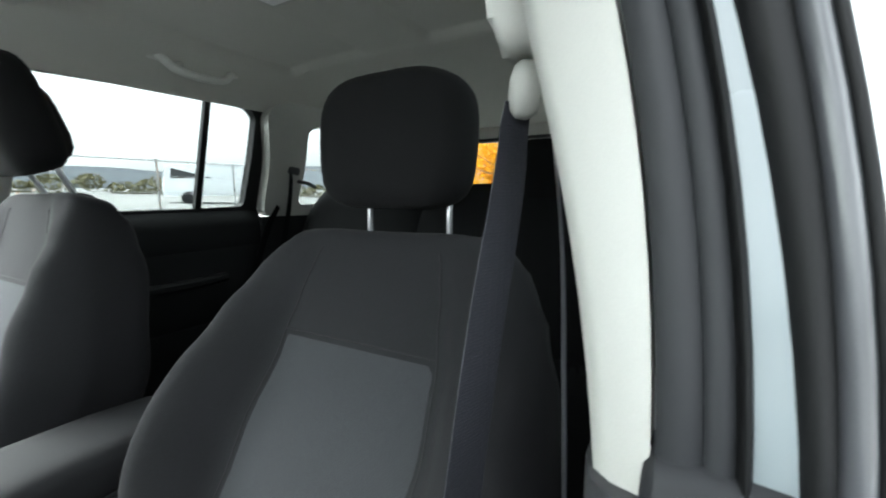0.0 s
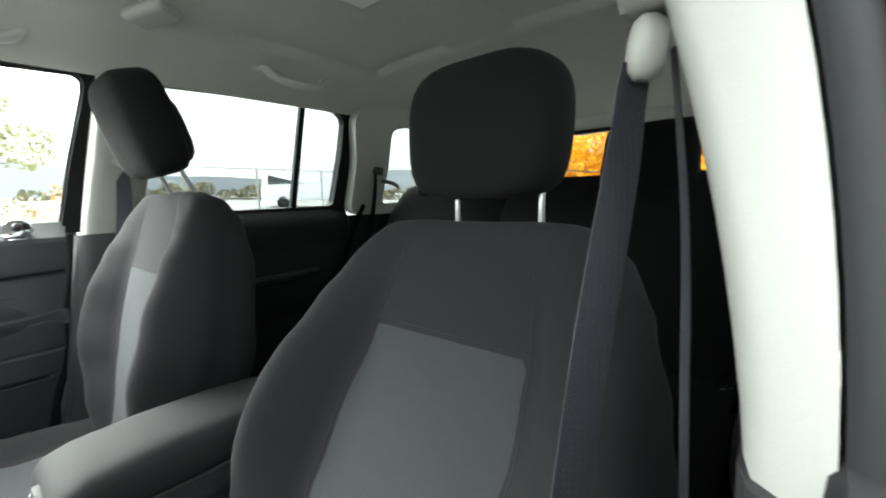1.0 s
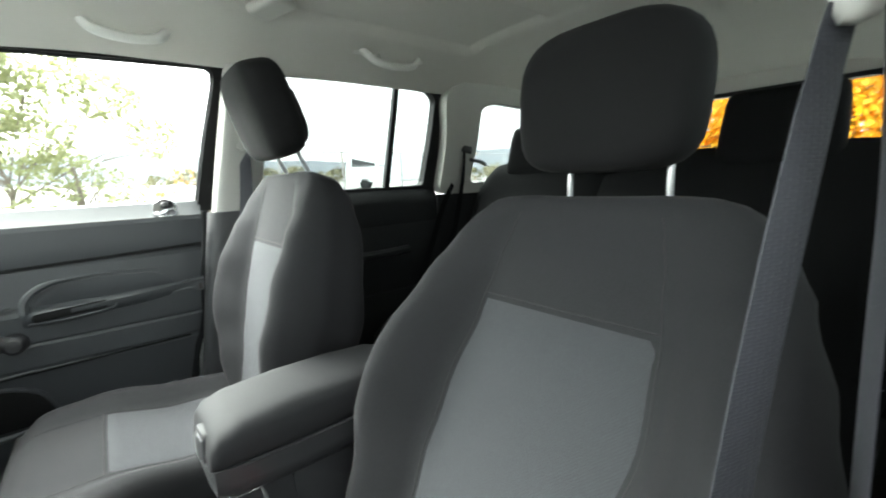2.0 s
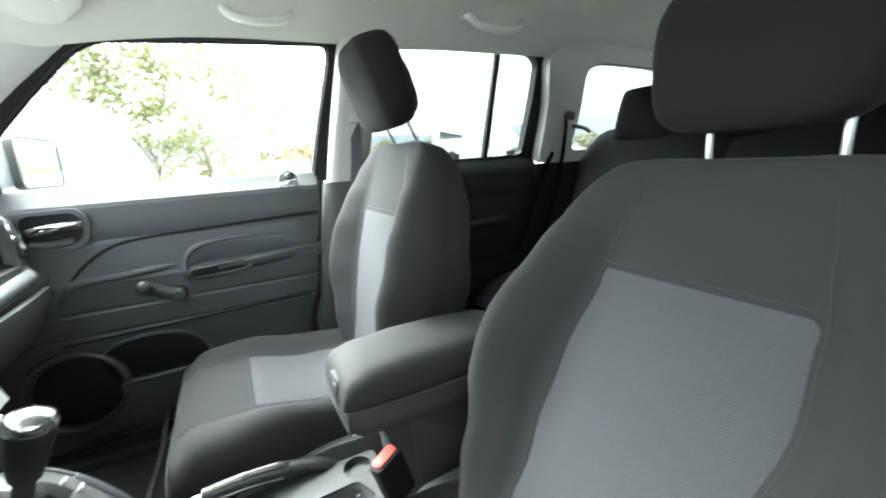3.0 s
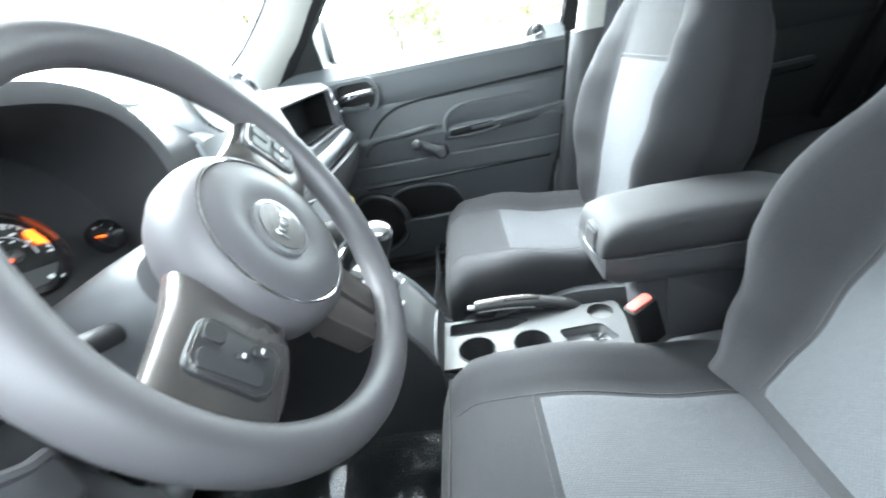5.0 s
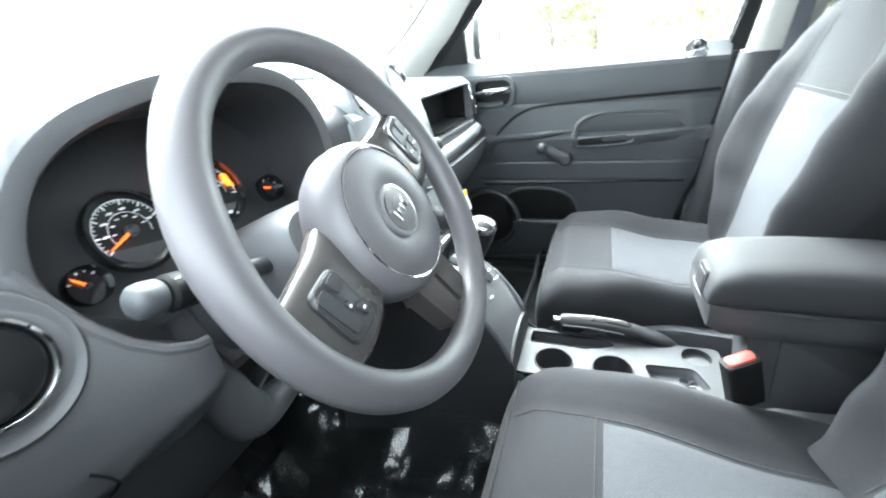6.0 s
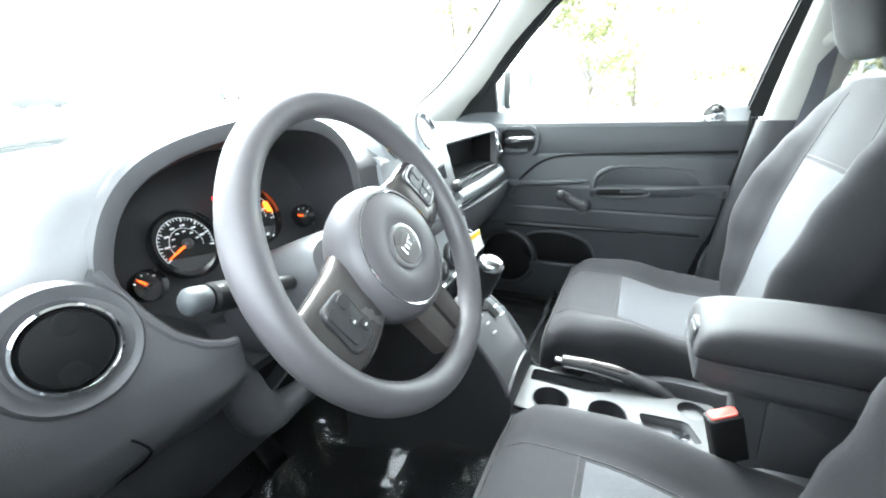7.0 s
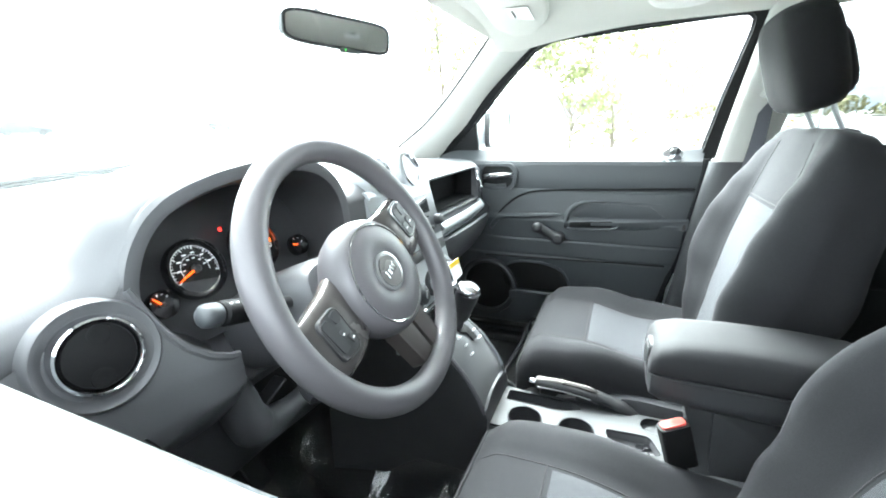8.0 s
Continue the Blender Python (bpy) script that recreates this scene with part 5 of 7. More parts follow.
for u in (-0.065, 0.02, 0.105):
    kb = part("heater_dial", lathe([(0.0, 0.0), (0.031, 0.0), (0.030, 0.008), (0.024, 0.012), (0.022, 0.024), (0.017, 0.028), (0.0, 0.028)], stack_pt(u, 0.32, 0.014), (0, -0.95, 0.25), 28), M_DARK, cs, "black heater dial")
    part("chrome_ring", lathe([(0.0255, 0.010), (0.0255, 0.014), (0.0225, 0.014), (0.0225, 0.010)], stack_pt(u, 0.32, 0.014), (0, -0.95, 0.25), 28), M_CHROME, kb)
    part("pointer", box(stack_pt(u, 0.32, 0.043), (0.003, 0.003, 0.018), 0.001, 1), M_WHITE, kb)
part("lower_tray", slab([stack_pt(-0.095, 0.17, 0.014), stack_pt(0.135, 0.17, 0.014), stack_pt(0.135, 0.03, 0.014), stack_pt(-0.095, 0.03, 0.014)], (0, -0.010, 0.003), 0.004), M_GLOSS, cs, "black lower tray")
part("chrome_strip", tube([stack_pt(-0.095, 0.20, 0.020), stack_pt(0.135, 0.20, 0.020)], 0.0035, 6), M_CHROME, cs)

# passenger side: open shelf, bright strip, glove box
# the shelf's inside is coloured black to deepen its shade
sh = part("shelf_recess", slab(rounded([(0.214, 0.811, 1.040), (0.612, 0.811, 1.040), (0.612, 0.811, 0.932), (0.214, 0.811, 0.932)], 0.012), (0, -0.004, 0), 0.001), M_BLACK, dash, "open shelf in the dashboard, its back blackened for shade")
lo = rounded([(0.222, 0.742, 1.032), (0.598, 0.742, 1.034), (0.598, 0.742, 0.939), (0.222, 0.742, 0.939)], 0.010)
part("shelf_lining", rings([lo, [p + Vector((0, 0.070, 0)) for p in lo]], True, False), M_BLACK, sh, "shelf lining blackened for shade")
part("shelf_rim", tube([p + Vector((0, -0.006, 0)) for p in rounded([(0.208, 0.738, 1.040), (0.606, 0.738, 1.042), (0.616, 0.732, 0.928), (0.216, 0.732, 0.928)], 0.014)], 0.0045, 7, closed=True), M_PLASTIC, sh, "charcoal shelf rim")
part("shelf_floor", sheet(lambda u, v: Vector((mixv(0.224, 0.594, u), mixv(0.732, 0.818, v), 0.942 + 0.002 * v)), 8, 4, 0.002), M_BLACK, sh, "shelf floor blackened for shade")
part("trim_strip", sheet(lambda u, v: Vector((mixv(0.235, 0.665, u), 0.708 - 0.014 * math.sin(math.pi * v) + 0.03 * max(0, u - 0.85) / 0.15, mixv(0.916, 0.880, v) + 0.018 * max(0, u - 0.4))), 20, 6, 0.006), M_STACK, dash, "silver grey dashboard strip")
part("chrome_line", tube(catmull([(0.24, 0.700, 0.876), (0.45, 0.700, 0.880), (0.60, 0.704, 0.891), (0.665, 0.722, 0.897)], 6), 0.003, 6), M_CHROME, dash, "thin chrome line")
part("glovebox_lid", sheet(lambda u, v: Vector((mixv(0.225, 0.655, u), 0.706 + 0.07 * v ** 1.6 - 0.006 * math.sin(math.pi * u), mixv(0.868, 0.735, v))), 16, 8, 0.012), M_PLASTIC, dash, "charcoal glove box lid")
ev = part("vent_pod", lathe([(0.052, -0.04), (0.051, -0.004), (0.049, 0.003), (0.046, 0.002)], (0.662, 0.737, 0.992), (0.25, -0.95, 0.2), 32), M_PLASTIC, dash, "rounded vent surround")
part("vent_ring", lathe([(0.046, -0.010), (0.0445, 0.005), (0.040, 0.007), (0.036, -0.006)], (0.662, 0.737, 0.992), (0.25, -0.95, 0.2), 32), M_CHROME, ev, "chrome vent ring")
part("vent_disc", lathe([(0.0, -0.006), (0.037, -0.006), (0.035, 0.002), (0.0, 0.005)], (0.662, 0.737, 0.992), (0.25, -0.95, 0.2), 32), M_GLOSS, ev, "glossy black vent disc")

# ---- steering wheel and column ----
WT = radians(27.3)
WU, WV = Vector((1, 0, 0)), Vector((0, math.sin(WT), math.cos(WT)))
WN = WU.cross(WV)
WC = Vector((-0.371, 0.545, 0.996))
TURNED = radians(20)
RU, RV = WU * math.cos(TURNED) + WV * math.sin(TURNED), WV * math.cos(TURNED) - WU * math.sin(TURNED)


def wp_(u, v, n=0.0):
    """A point of the turned steering wheel: across, up, and towards the driver."""
    return WC + RU * u + RV * v + WN * n


sw = thing("steering_wheel", WC, "grey moulded steering wheel turned to one side, thumb switches lit by daylight", "steering wheel")
tagged(sw, "grey moulded four-spoke steering wheel turned a little aside")
part("rim", tube([wp_(0.1712 * math.cos(a), 0.1712 * math.sin(a)) for a in (2 * math.pi * i / 96 for i in range(96))], [0.0170 + 0.0014 * math.exp(-((math.degrees(2 * math.pi * i / 96) - 35) / 14) ** 2) + 0.0014 * math.exp(-((math.degrees(2 * math.pi * i / 96) - 145) / 14) ** 2) for i in range(96)], 18, closed=True, up=WN), M_WHEEL, sw, "grey grained wheel rim")
HC = WC - RV * 0.016
hub = part("airbag_cover", lathe([(0.060, -0.034), (0.0755, -0.031), (0.0812, -0.018), (0.0812, -0.004), (0.0785, 0.008), (0.0735, 0.0155), (0.0690, 0.0185), (0.0672, 0.0170), (0.0654, 0.0188), (0.045, 0.0222), (0.032, 0.0205), (0.028, 0.019), (0.0, 0.019)], HC, WN, 64), M_WHEEL, sw, "round grey airbag cover")
part("ring_trim", tube([HC + (WU * math.cos(a) + WV * math.sin(a)) * 0.0672 + WN * 0.0182 for a in (2 * math.pi * i / 60 for i in range(60))], 0.0011, 6, closed=True), M_CHROME, hub, "thin chrome ring")
em = part("badge", lathe([(0.0, 0.0), (0.0265, 0.0), (0.0265, 0.0035), (0.0235, 0.0042), (0.0225, 0.0030), (0.0, 0.0036)], HC + WN * 0.0188, WN, 40), M_SATIN, hub, "round satin badge")
part("badge_face", lathe([(0.0, 0.0), (0.0218, 0.0), (0.0218, 0.0010), (0.0, 0.0012)], HC + WN * 0.0222, WN, 36), M_GUN, em, "grey badge face")
b = bmesh.new()
for i, (w, h) in enumerate(((0.003, 0.012), (0.005, 0.008), (0.005, 0.008), (0.005, 0.010))):
    box((0, 0, 0), (w, h, 0.0012), 0.0004, 1, bm=b)
    vs = [v for v in b.verts if not v.tag]
    for v in vs:
        v.co = HC + WN * 0.0242 + RU * (v.co.x - 0.0115 + 0.0077 * i) + RV * (v.co.y) + WN * v.co.z
        v.tag = True
    for v in b.verts:
        v.tag = True
part("badge_marks", b, M_CHROME, em, "raised chrome marks")


def spoke(pts, n0, n1, name, material, label):
    """A flat spoke from an outline (u, v), n0 to n1 thick, bulging a little."""
    out = rounded([wp_(u, v, n0) for u, v in pts], 0.008)
    return part(name, slab(out, WN * (n1 - n0), 0.005, 3), material, sw, label)


def arm_skin(s):
    """A side spoke: a smooth arm from under the cover out to the rim."""
    rows = []
    for u, v0, v1, n, h in ((0.050, -0.044, 0.038, -0.020, 0.014), (0.075, -0.050, 0.037, -0.013, 0.016), (0.095, -0.054, 0.035, -0.009, 0.0155), (0.120, -0.055, 0.034, -0.0095, 0.0150), (0.145, -0.051, 0.033, -0.0105, 0.0140), (0.160, -0.043, 0.030, -0.011, 0.012), (0.172, -0.034, 0.024, -0.009, 0.009)):
        vm, vh = (v0 + v1) / 2, (v1 - v0) / 2
        rows.append([wp_(s * u, vm + vh * math.copysign(abs(math.cos(a)) ** 0.55, math.cos(a)), n + h * math.copysign(abs(math.sin(a)) ** 0.75, math.sin(a))) for a in (2 * math.pi * i / 32 for i in range(32))])
    return rings(rows)


part("spoke", arm_skin(-1), M_GUN, sw, "satin grey side spoke")
part("spoke", arm_skin(1), M_GUN, sw, "satin grey side spoke")
for s, du, dv in ((-1, 0.0, 0.0), (1, 0.006, 0.007)):
    pad = part("switch_pad", slab(rounded([wp_(s * 0.098 + du, 0.020 + dv, 0.0035), wp_(s * 0.137 + du, 0.023 + dv, 0.0035), wp_(s * 0.141 + du, -0.033 + dv, 0.0035), wp_(s * 0.104 + du, -0.040 + dv, 0.0035)], 0.010), WN * 0.0045, 0.003, 2), M_DARK, sw, "charcoal thumb switch pad")
    part("pad_rim", tube(rounded([wp_(s * 0.100 + du, 0.018 + dv, 0.0080), wp_(s * 0.135 + du, 0.021 + dv, 0.0080), wp_(s * 0.139 + du, -0.031 + dv, 0.0080), wp_(s * 0.106 + du, -0.037 + dv, 0.0080)], 0.010), 0.0010 if s > 0 else 0.0006, 6, closed=True), M_SATIN if s > 0 else M_GUN, pad, "grey rim line")
    for i, (u, v, w, h) in enumerate(((0.128, -0.004, 0.013, 0.042), (0.110, -0.022, 0.008, 0.012), (0.118, -0.010, 0.006, 0.010), (0.110, 0.010, 0.012, 0.014)) if s < 0 else ((0.128, 0.006, 0.014, 0.018), (0.129, -0.019, 0.014, 0.020), (0.111, -0.021, 0.013, 0.020), (0.110, 0.004, 0.013, 0.018))):
        c = wp_(s * u + du, v + dv, 0.0070)
        part("switch", slab(rounded([c - RU * w / 2 - RV * h / 2, c + RU * w / 2 - RV * h / 2, c + RU * w / 2 + RV * h / 2, c - RU * w / 2 + RV * h / 2], 0.003), WN * 0.003, 0.001, 1), M_DARK, pad, "black thumb switch")
        if i in (1, 2):
            part("switch_mark", slab([c - RU * w * 0.22 - RV * 0.001 + WN * 0.003, c + RU * w * 0.22 - RV * 0.001 + WN * 0.003, c + RU * w * 0.22 + RV * 0.0012 + WN * 0.003, c - RU * w * 0.22 + RV * 0.0012 + WN * 0.003], WN * 0.0004, 0), M_WHITE, pad)
for s in (-1, 1):
    spoke([(s * 0.003, -0.070), (s * 0.040, -0.068), (s * 0.034, -0.158), (s * 0.004, -0.165)], -0.030, -0.004, "lower_spoke", M_BRONZE, "bronze grey lower spoke")
core = part("lower_spoke_core", box((0, 0, 0), (0.03, 0.08, 0.012), 0.003, 2), M_DARK, sw)
for v in core.data.vertices:
    v.co = wp_(v.co.x, v.co.y - 0.115, v.co.z - 0.026) - WC

col = thing("steering_column", (-0.371, 0.70, 0.86), "charcoal steering column shroud with two stalks", "steering column")
rs = []
for t, w, h in ((0.062, 0.052, 0.046), (0.075, 0.060, 0.054), (0.12, 0.062, 0.060), (0.19, 0.064, 0.066), (0.25, 0.060, 0.060)):
    c = WC - WN * t
    rs.append([c + WU * (w * math.copysign(abs(math.cos(a)) ** 0.6, math.cos(a))) + WV * (h * math.copysign(abs(math.sin(a)) ** 0.6, math.sin(a)) - 0.010) for a in (2 * math.pi * i / 28 for i in range(28))])
part("shroud", rings(rs), M_PLASTIC, col, "charcoal column shroud")
for s, tip, lab in ((-1, Vector((-0.556, 0.631, 0.992)), "black turn signal stalk with a grey end"), (1, Vector((-0.19, 0.640, 0.985)), "black wiper stalk")):
    root = WC - WN * 0.10 + WU * (s * 0.05) + WV * 0.005
    d = (tip - root)
    stk = part("stalk", tube([root, root + d * 0.35, root + d * 0.55], [0.0085, 0.0095, 0.012], 14), M_DARK, col, lab)
    part("sleeve", tube([root + d * 0.52, root + d * 0.54, root + d * 0.80, root + d * 0.82], [0.012, 0.0145, 0.0145, 0.012], 18), M_BLACK, stk, "ribbed switch sleeve")
    part("end_cap", tube([root + d * 0.84, root + d * 0.855, root + d * 0.93, root + d * 0.965, root + d * 0.988, tip], [0.0120, 0.0132, 0.0132, 0.0122, 0.0094, 0.004], 20), M_DOOR, stk, "grey stalk end")
    for k in range(4):
        p = root + d * (0.57 + 0.06 * k) + WN * 0.0125 + WV * 0.006
        part("stalk_mark", box(p, (0.004, 0.0012, 0.004), 0.0004, 1), M_WHITE, stk)
part("lower_lever", tube(catmull([WC - WN * 0.14 - WV * 0.07 + WU * -0.05, WC - WN * 0.13 - WV * 0.10 + WU * -0.075, WC - WN * 0.11 - WV * 0.12 + WU * -0.085], 5), 0.008, 8), M_DARK, col, "black tilt lever")

# key with yellow and white paper tags
kt = thing("key_tag", (0.02, 0.60, 0.84), "white paper tag with a yellow top, hanging from the dashboard", "paper tag")
part("tag", slab([(0.000, 0.588, 0.880), (0.040, 0.582, 0.884), (0.052, 0.575, 0.842), (0.012, 0.580, 0.836)], (0.0004, -0.0012, 0), 0), M_PAPER, kt, "white paper tag")
part("yellow_band", slab([(0.000, 0.5865, 0.880), (0.040, 0.5805, 0.884), (0.043, 0.579, 0.873), (0.003, 0.585, 0.869)], (0.0004, -0.0012, 0), 0), M_YELLOW, kt, "yellow paper band")
part("string", tube(catmull([(0.02, 0.585, 0.882), (0.01, 0.61, 0.90), (-0.02, 0.635, 0.905)], 5), 0.0012, 5), M_WHITE, kt, "white string")

# ---- centre console ----
con = thing("centre_console", (0.0, 0.25, 0.43), "silver topped centre console with cup holders and a charcoal base", "car console")
part("console_body", rings([[Vector((0.005 + s * w, y, z)) for s, z in ((-1.25, 0.32), (-1.05, zt - 0.03), (-1.0, zt - 0.004), (-0.94, zt), (-0.93, 0.470), (0.93, 0.470), (0.94, zt), (1.0, zt - 0.004), (1.05, zt - 0.03), (1.25, 0.32))] for y, w, zt in ((0.02, 0.076, 0.530), (0.10, 0.077, 0.532), (0.30, 0.077, 0.534), (0.45, 0.080, 0.536), (0.47, 0.082, 0.545), (0.485, 0.090, 0.575))]), M_DOOR, con, "charcoal console base")
# top plate with its wells cut through, as a frame of strips
PX0, PX1, PY0, PY1, PZ = -0.066, 0.080, 0.098, 0.478, 0.5455


def plate_hole(name, pts, depth, material, parent, label):
    """A well: a sleeve below the plate with a floor."""
    out = [Vector(p) for p in pts]
    lo = [p + Vector((0, 0, -depth)) for p in out]
    b = rings([out, lo], True, False)
    b.faces.new([b.verts.new(p + Vector((0, 0, 0.001))) for p in lo])
    return part(name, b, material, parent, label)


circ = lambda cx, cy, r, n=28: [(cx + r * math.cos(2 * math.pi * i / n), cy + r * math.sin(2 * math.pi * i / n), PZ + 0.0005) for i in range(n)]
c1, c2, c3 = circ(-0.020, 0.403, 0.037), circ(-0.020, 0.292, 0.037), circ(0.048, 0.140, 0.026)
tray = [tuple(p) for p in rounded([(0.030, 0.458, PZ + 0.0005), (0.070, 0.458, PZ + 0.0005), (0.070, 0.310, PZ + 0.0005), (0.052, 0.285, PZ + 0.0005), (0.030, 0.335, PZ + 0.0005)], 0.008)]
coin = [tuple(p) for p in rounded([(-0.050, 0.222, PZ + 0.0005), (0.006, 0.236, PZ + 0.0005), (0.012, 0.150, PZ + 0.0005), (-0.040, 0.128, PZ + 0.0005)], 0.012)]
b = bmesh.new()
loops = [[tuple(p) for p in rounded([(PX0, PY0, PZ), (PX1, PY0, PZ), (PX1, PY1, PZ), (PX0, PY1, PZ)], 0.014)], c1, c2, c3, tray, coin]
es = []
for lp in loops:
    vs = [b.verts.new((x, y, PZ)) for x, y, _ in lp]
    es += [b.edges.new((vs[i], vs[(i + 1) % len(vs)])) for i in range(len(vs))]
bmesh.ops.triangle_fill(b, use_beauty=True, use_dissolve=False, edges=es)
bmesh.ops.recalc_face_normals(b, faces=b.faces)
bmesh.ops.solidify(b, geom=b.faces[:], thickness=0.005)
top = part("top_plate", b, M_SILVER, con, "silver painted console plate", smooth=False)
plate_hole("cup_holder", c1, 0.055, M_DARK, con, "deep black cup holder")
plate_hole("cup_holder", c2, 0.055, M_DARK, con, "deep black cup holder")
plate_hole("cup_holder", c3, 0.014, M_ARM, con, "shallow charcoal well")
plate_hole("pen_tray", tray, 0.026, M_ARM, con, "black pen tray")
plate_hole("coin_tray", coin, 0.022, M_PLASTIC, con, "charcoal coin tray")
for c, r in (((-0.006, 0.166, 0.527), 0.009), ((-0.022, 0.156, 0.527), 0.008), ((0.000, 0.154, 0.529), 0.007)):
    solo("coin", lathe([(0.0, 0.0), (r, 0.0), (r, 0.0016), (0.0, 0.0016)], c, (0.2, 0.1, 1), 18), M_CHROME, c, "small silver coin in the console tray", "coin", group="coins in the tray")
for cc in (c1, c2):
    part("cup_rim", tube([Vector(p) for p in cc], 0.0022, 6, closed=True), M_SILVER, top)

# armrest box
arm = thing("armrest", (-0.012, 0.02, 0.55), "grey vinyl lidded armrest box between the front seats", "armrest")
rs = []
for y, zt, w, th in ((0.176, 0.755, 0.062, 0.05), (0.172, 0.782, 0.068, 0.075), (0.160, 0.797, 0.073, 0.088), (0.130, 0.806, 0.076, 0.090), (0.05, 0.812, 0.077, 0.088), (-0.05, 0.812, 0.077, 0.082), (-0.13, 0.806, 0.076, 0.078), (-0.165, 0.795, 0.070, 0.065)):
    hz = (zt - 0.736) / 2
    c = Vector((-0.014, y, 0.736 + hz))
    rs.append([c + Vector((w * math.copysign(abs(math.cos(a)) ** 0.42, math.cos(a)), 0, hz * math.copysign(abs(math.sin(a)) ** 0.50, math.sin(a)))) for a in (2 * math.pi * i / 32 for i in range(32))])
lid = part("lid", rings(rs), M_SOFT, arm, "padded grey vinyl lid")
part("lid_seam", tube(catmull([(-0.0895, -0.15, 0.744), (-0.0905, 0.0, 0.744), (-0.0895, 0.10, 0.743), (-0.084, 0.150, 0.741), (-0.066, 0.172, 0.740), (-0.014, 0.177, 0.739), (0.038, 0.172, 0.740), (0.056, 0.150, 0.741), (0.0625, 0.0, 0.744)], 6), 0.0022, 6), M_DARK, lid)
rs = []
for y, zb, w in ((0.177, 0.722, 0.062), (0.171, 0.704, 0.070), (0.148, 0.694, 0.0745), (0.05, 0.691, 0.0755), (-0.10, 0.692, 0.0755), (-0.16, 0.698, 0.072)):
    rs.append([Vector((-0.014 + sx_ * w, y, z)) for sx_, z in ((-0.86, zb), (-0.97, zb + 0.008), (-1, zb + 0.025), (-1, 0.746), (1, 0.746), (1, zb + 0.025), (0.97, zb + 0.008), (0.86, zb))])
part("box_top", rings(rs), M_ARM, arm, "charcoal armrest tray")
part("pedestal", rings([[Vector((-0.012 + s * w, y, z)) for y, s in ((yf, -0.85), (yf - 0.012, -1), (-0.19, -1), (-0.19, 1), (yf - 0.012, 1), (yf, 0.85))] for z, w, yf in ((0.535, 0.058, 0.085), (0.60, 0.056, 0.092), (0.66, 0.056, 0.104), (0.715, 0.058, 0.120))]), M_ARM, arm, "charcoal armrest pedestal")
part("pedestal_panel", slab(rounded([(-0.0695, 0.060, 0.560), (-0.0695, 0.068, 0.690), (-0.0695, -0.17, 0.690), (-0.0695, -0.17, 0.560)], 0.01), (-0.003, 0, 0), 0.002), M_ARM, arm)
part("latch", slab(rounded([(-0.050, 0.166, 0.784), (-0.006, 0.168, 0.786), (-0.006, 0.170, 0.742), (-0.050, 0.169, 0.740)], 0.006), (0, 0.009, 0.001), 0.003), M_DARK, arm, "dark lid latch")
for i in range(4):
    part("latch_bar", tube([(-0.043 + 0.010 * i, 0.1800, 0.748), (-0.043 + 0.010 * i, 0.1775, 0.778)], 0.0016, 6), M_SATIN, arm, "thin silver bar on the latch")

# shifter
sf = thing("gear_shifter", (-0.005, 0.55, 0.62), "automatic gear shifter with a chrome capped knob in a grey bezel", "gear shifter")
bz = lambda u, v: Vector((0.000 + (2 * u - 1) * (0.084 - 0.006 * v), mixv(0.478, 0.632, v), 0.590 + 0.150 * math.sin(math.pi / 2 * v) ** 0.75 + 0.012 - 0.022 * abs(2 * u - 1) ** 2.5))
part("bezel", sheet(bz, 16, 16, 0.012), M_BEZEL, sf, "satin grey domed bezel")
part("bezel_frame", tube([bz(0.0, i / 12) for i in range(13)] + [bz(i / 8, 1.0) for i in range(1, 9)] + [bz(1.0, 1 - i / 12) for i in range(1, 13)] + [bz(1 - i / 8, 0) for i in range(1, 8)], 0.005, 7, closed=True), M_PLASTIC, sf, "charcoal bezel frame")
# pale plastic here: the chrome's bright reflection is put into the colour
part("chrome_edge", tube([bz(0.93, 0.04 + 0.38 * i / 8) + Vector((0, -0.003, 0.004)) for i in range(9)], 0.0042, 6), M_STACK, sf, "chrome edge strip")
part("chrome_edge", tube([bz(0.25 + 0.5 * i / 8, 0.97) + Vector((0, -0.004, 0.003)) for i in range(9)], 0.006, 6), M_CHROME, sf, "chrome edge strip")
part("slot", tube(catmull([p + Vector((0, -0.002, 0.003)) for p in (bz(0.60, 0.36), bz(0.60, 0.52), bz(0.48, 0.56), bz(0.48, 0.88))], 5), 0.0125, 8, up=(0, -0.6, 0.8), flat=0.2), M_BLACK, sf, "black stepped gate slot")
for u, w, vs in ((0.32, 0.009, (0.30, 0.40, 0.50, 0.60, 0.70)), (0.76, 0.011, (0.34, 0.44))):
    for v in vs:
        part("gate_mark", box(bz(u, v) + Vector((0, -0.002, 0.003)), (w, 0.003, 0.007), 0.0008, 1, (45, 0, 0)), M_WHITE, sf, "white printed gear mark")
kd = (Vector((-0.007, 0.530, 0.855)) - Vector((0.0, 0.575, 0.70))).normalized()
kc = Vector((-0.006, 0.543, 0.814))
part("lever", tube([(0.0, 0.580, 0.690), kc], [0.012, 0.011], 12), M_DARK, sf, "black shift lever")
kn = part("knob", lathe([(0.0, -0.062), (0.017, -0.060), (0.0215, -0.034), (0.0258, -0.008), (0.0268, 0.006), (0.0268, 0.012), (0.0, 0.014)], kc, kd, 28), M_KNOB, sf, "black shift knob")
part("knob_cap", lathe([(0.0268, 0.009), (0.0280, 0.012), (0.0280, 0.016), (0.0262, 0.022), (0.021, 0.0265), (0.010, 0.029), (0.0, 0.0295)], kc, kd, 28), M_CAP, kn, "chrome knob cap")
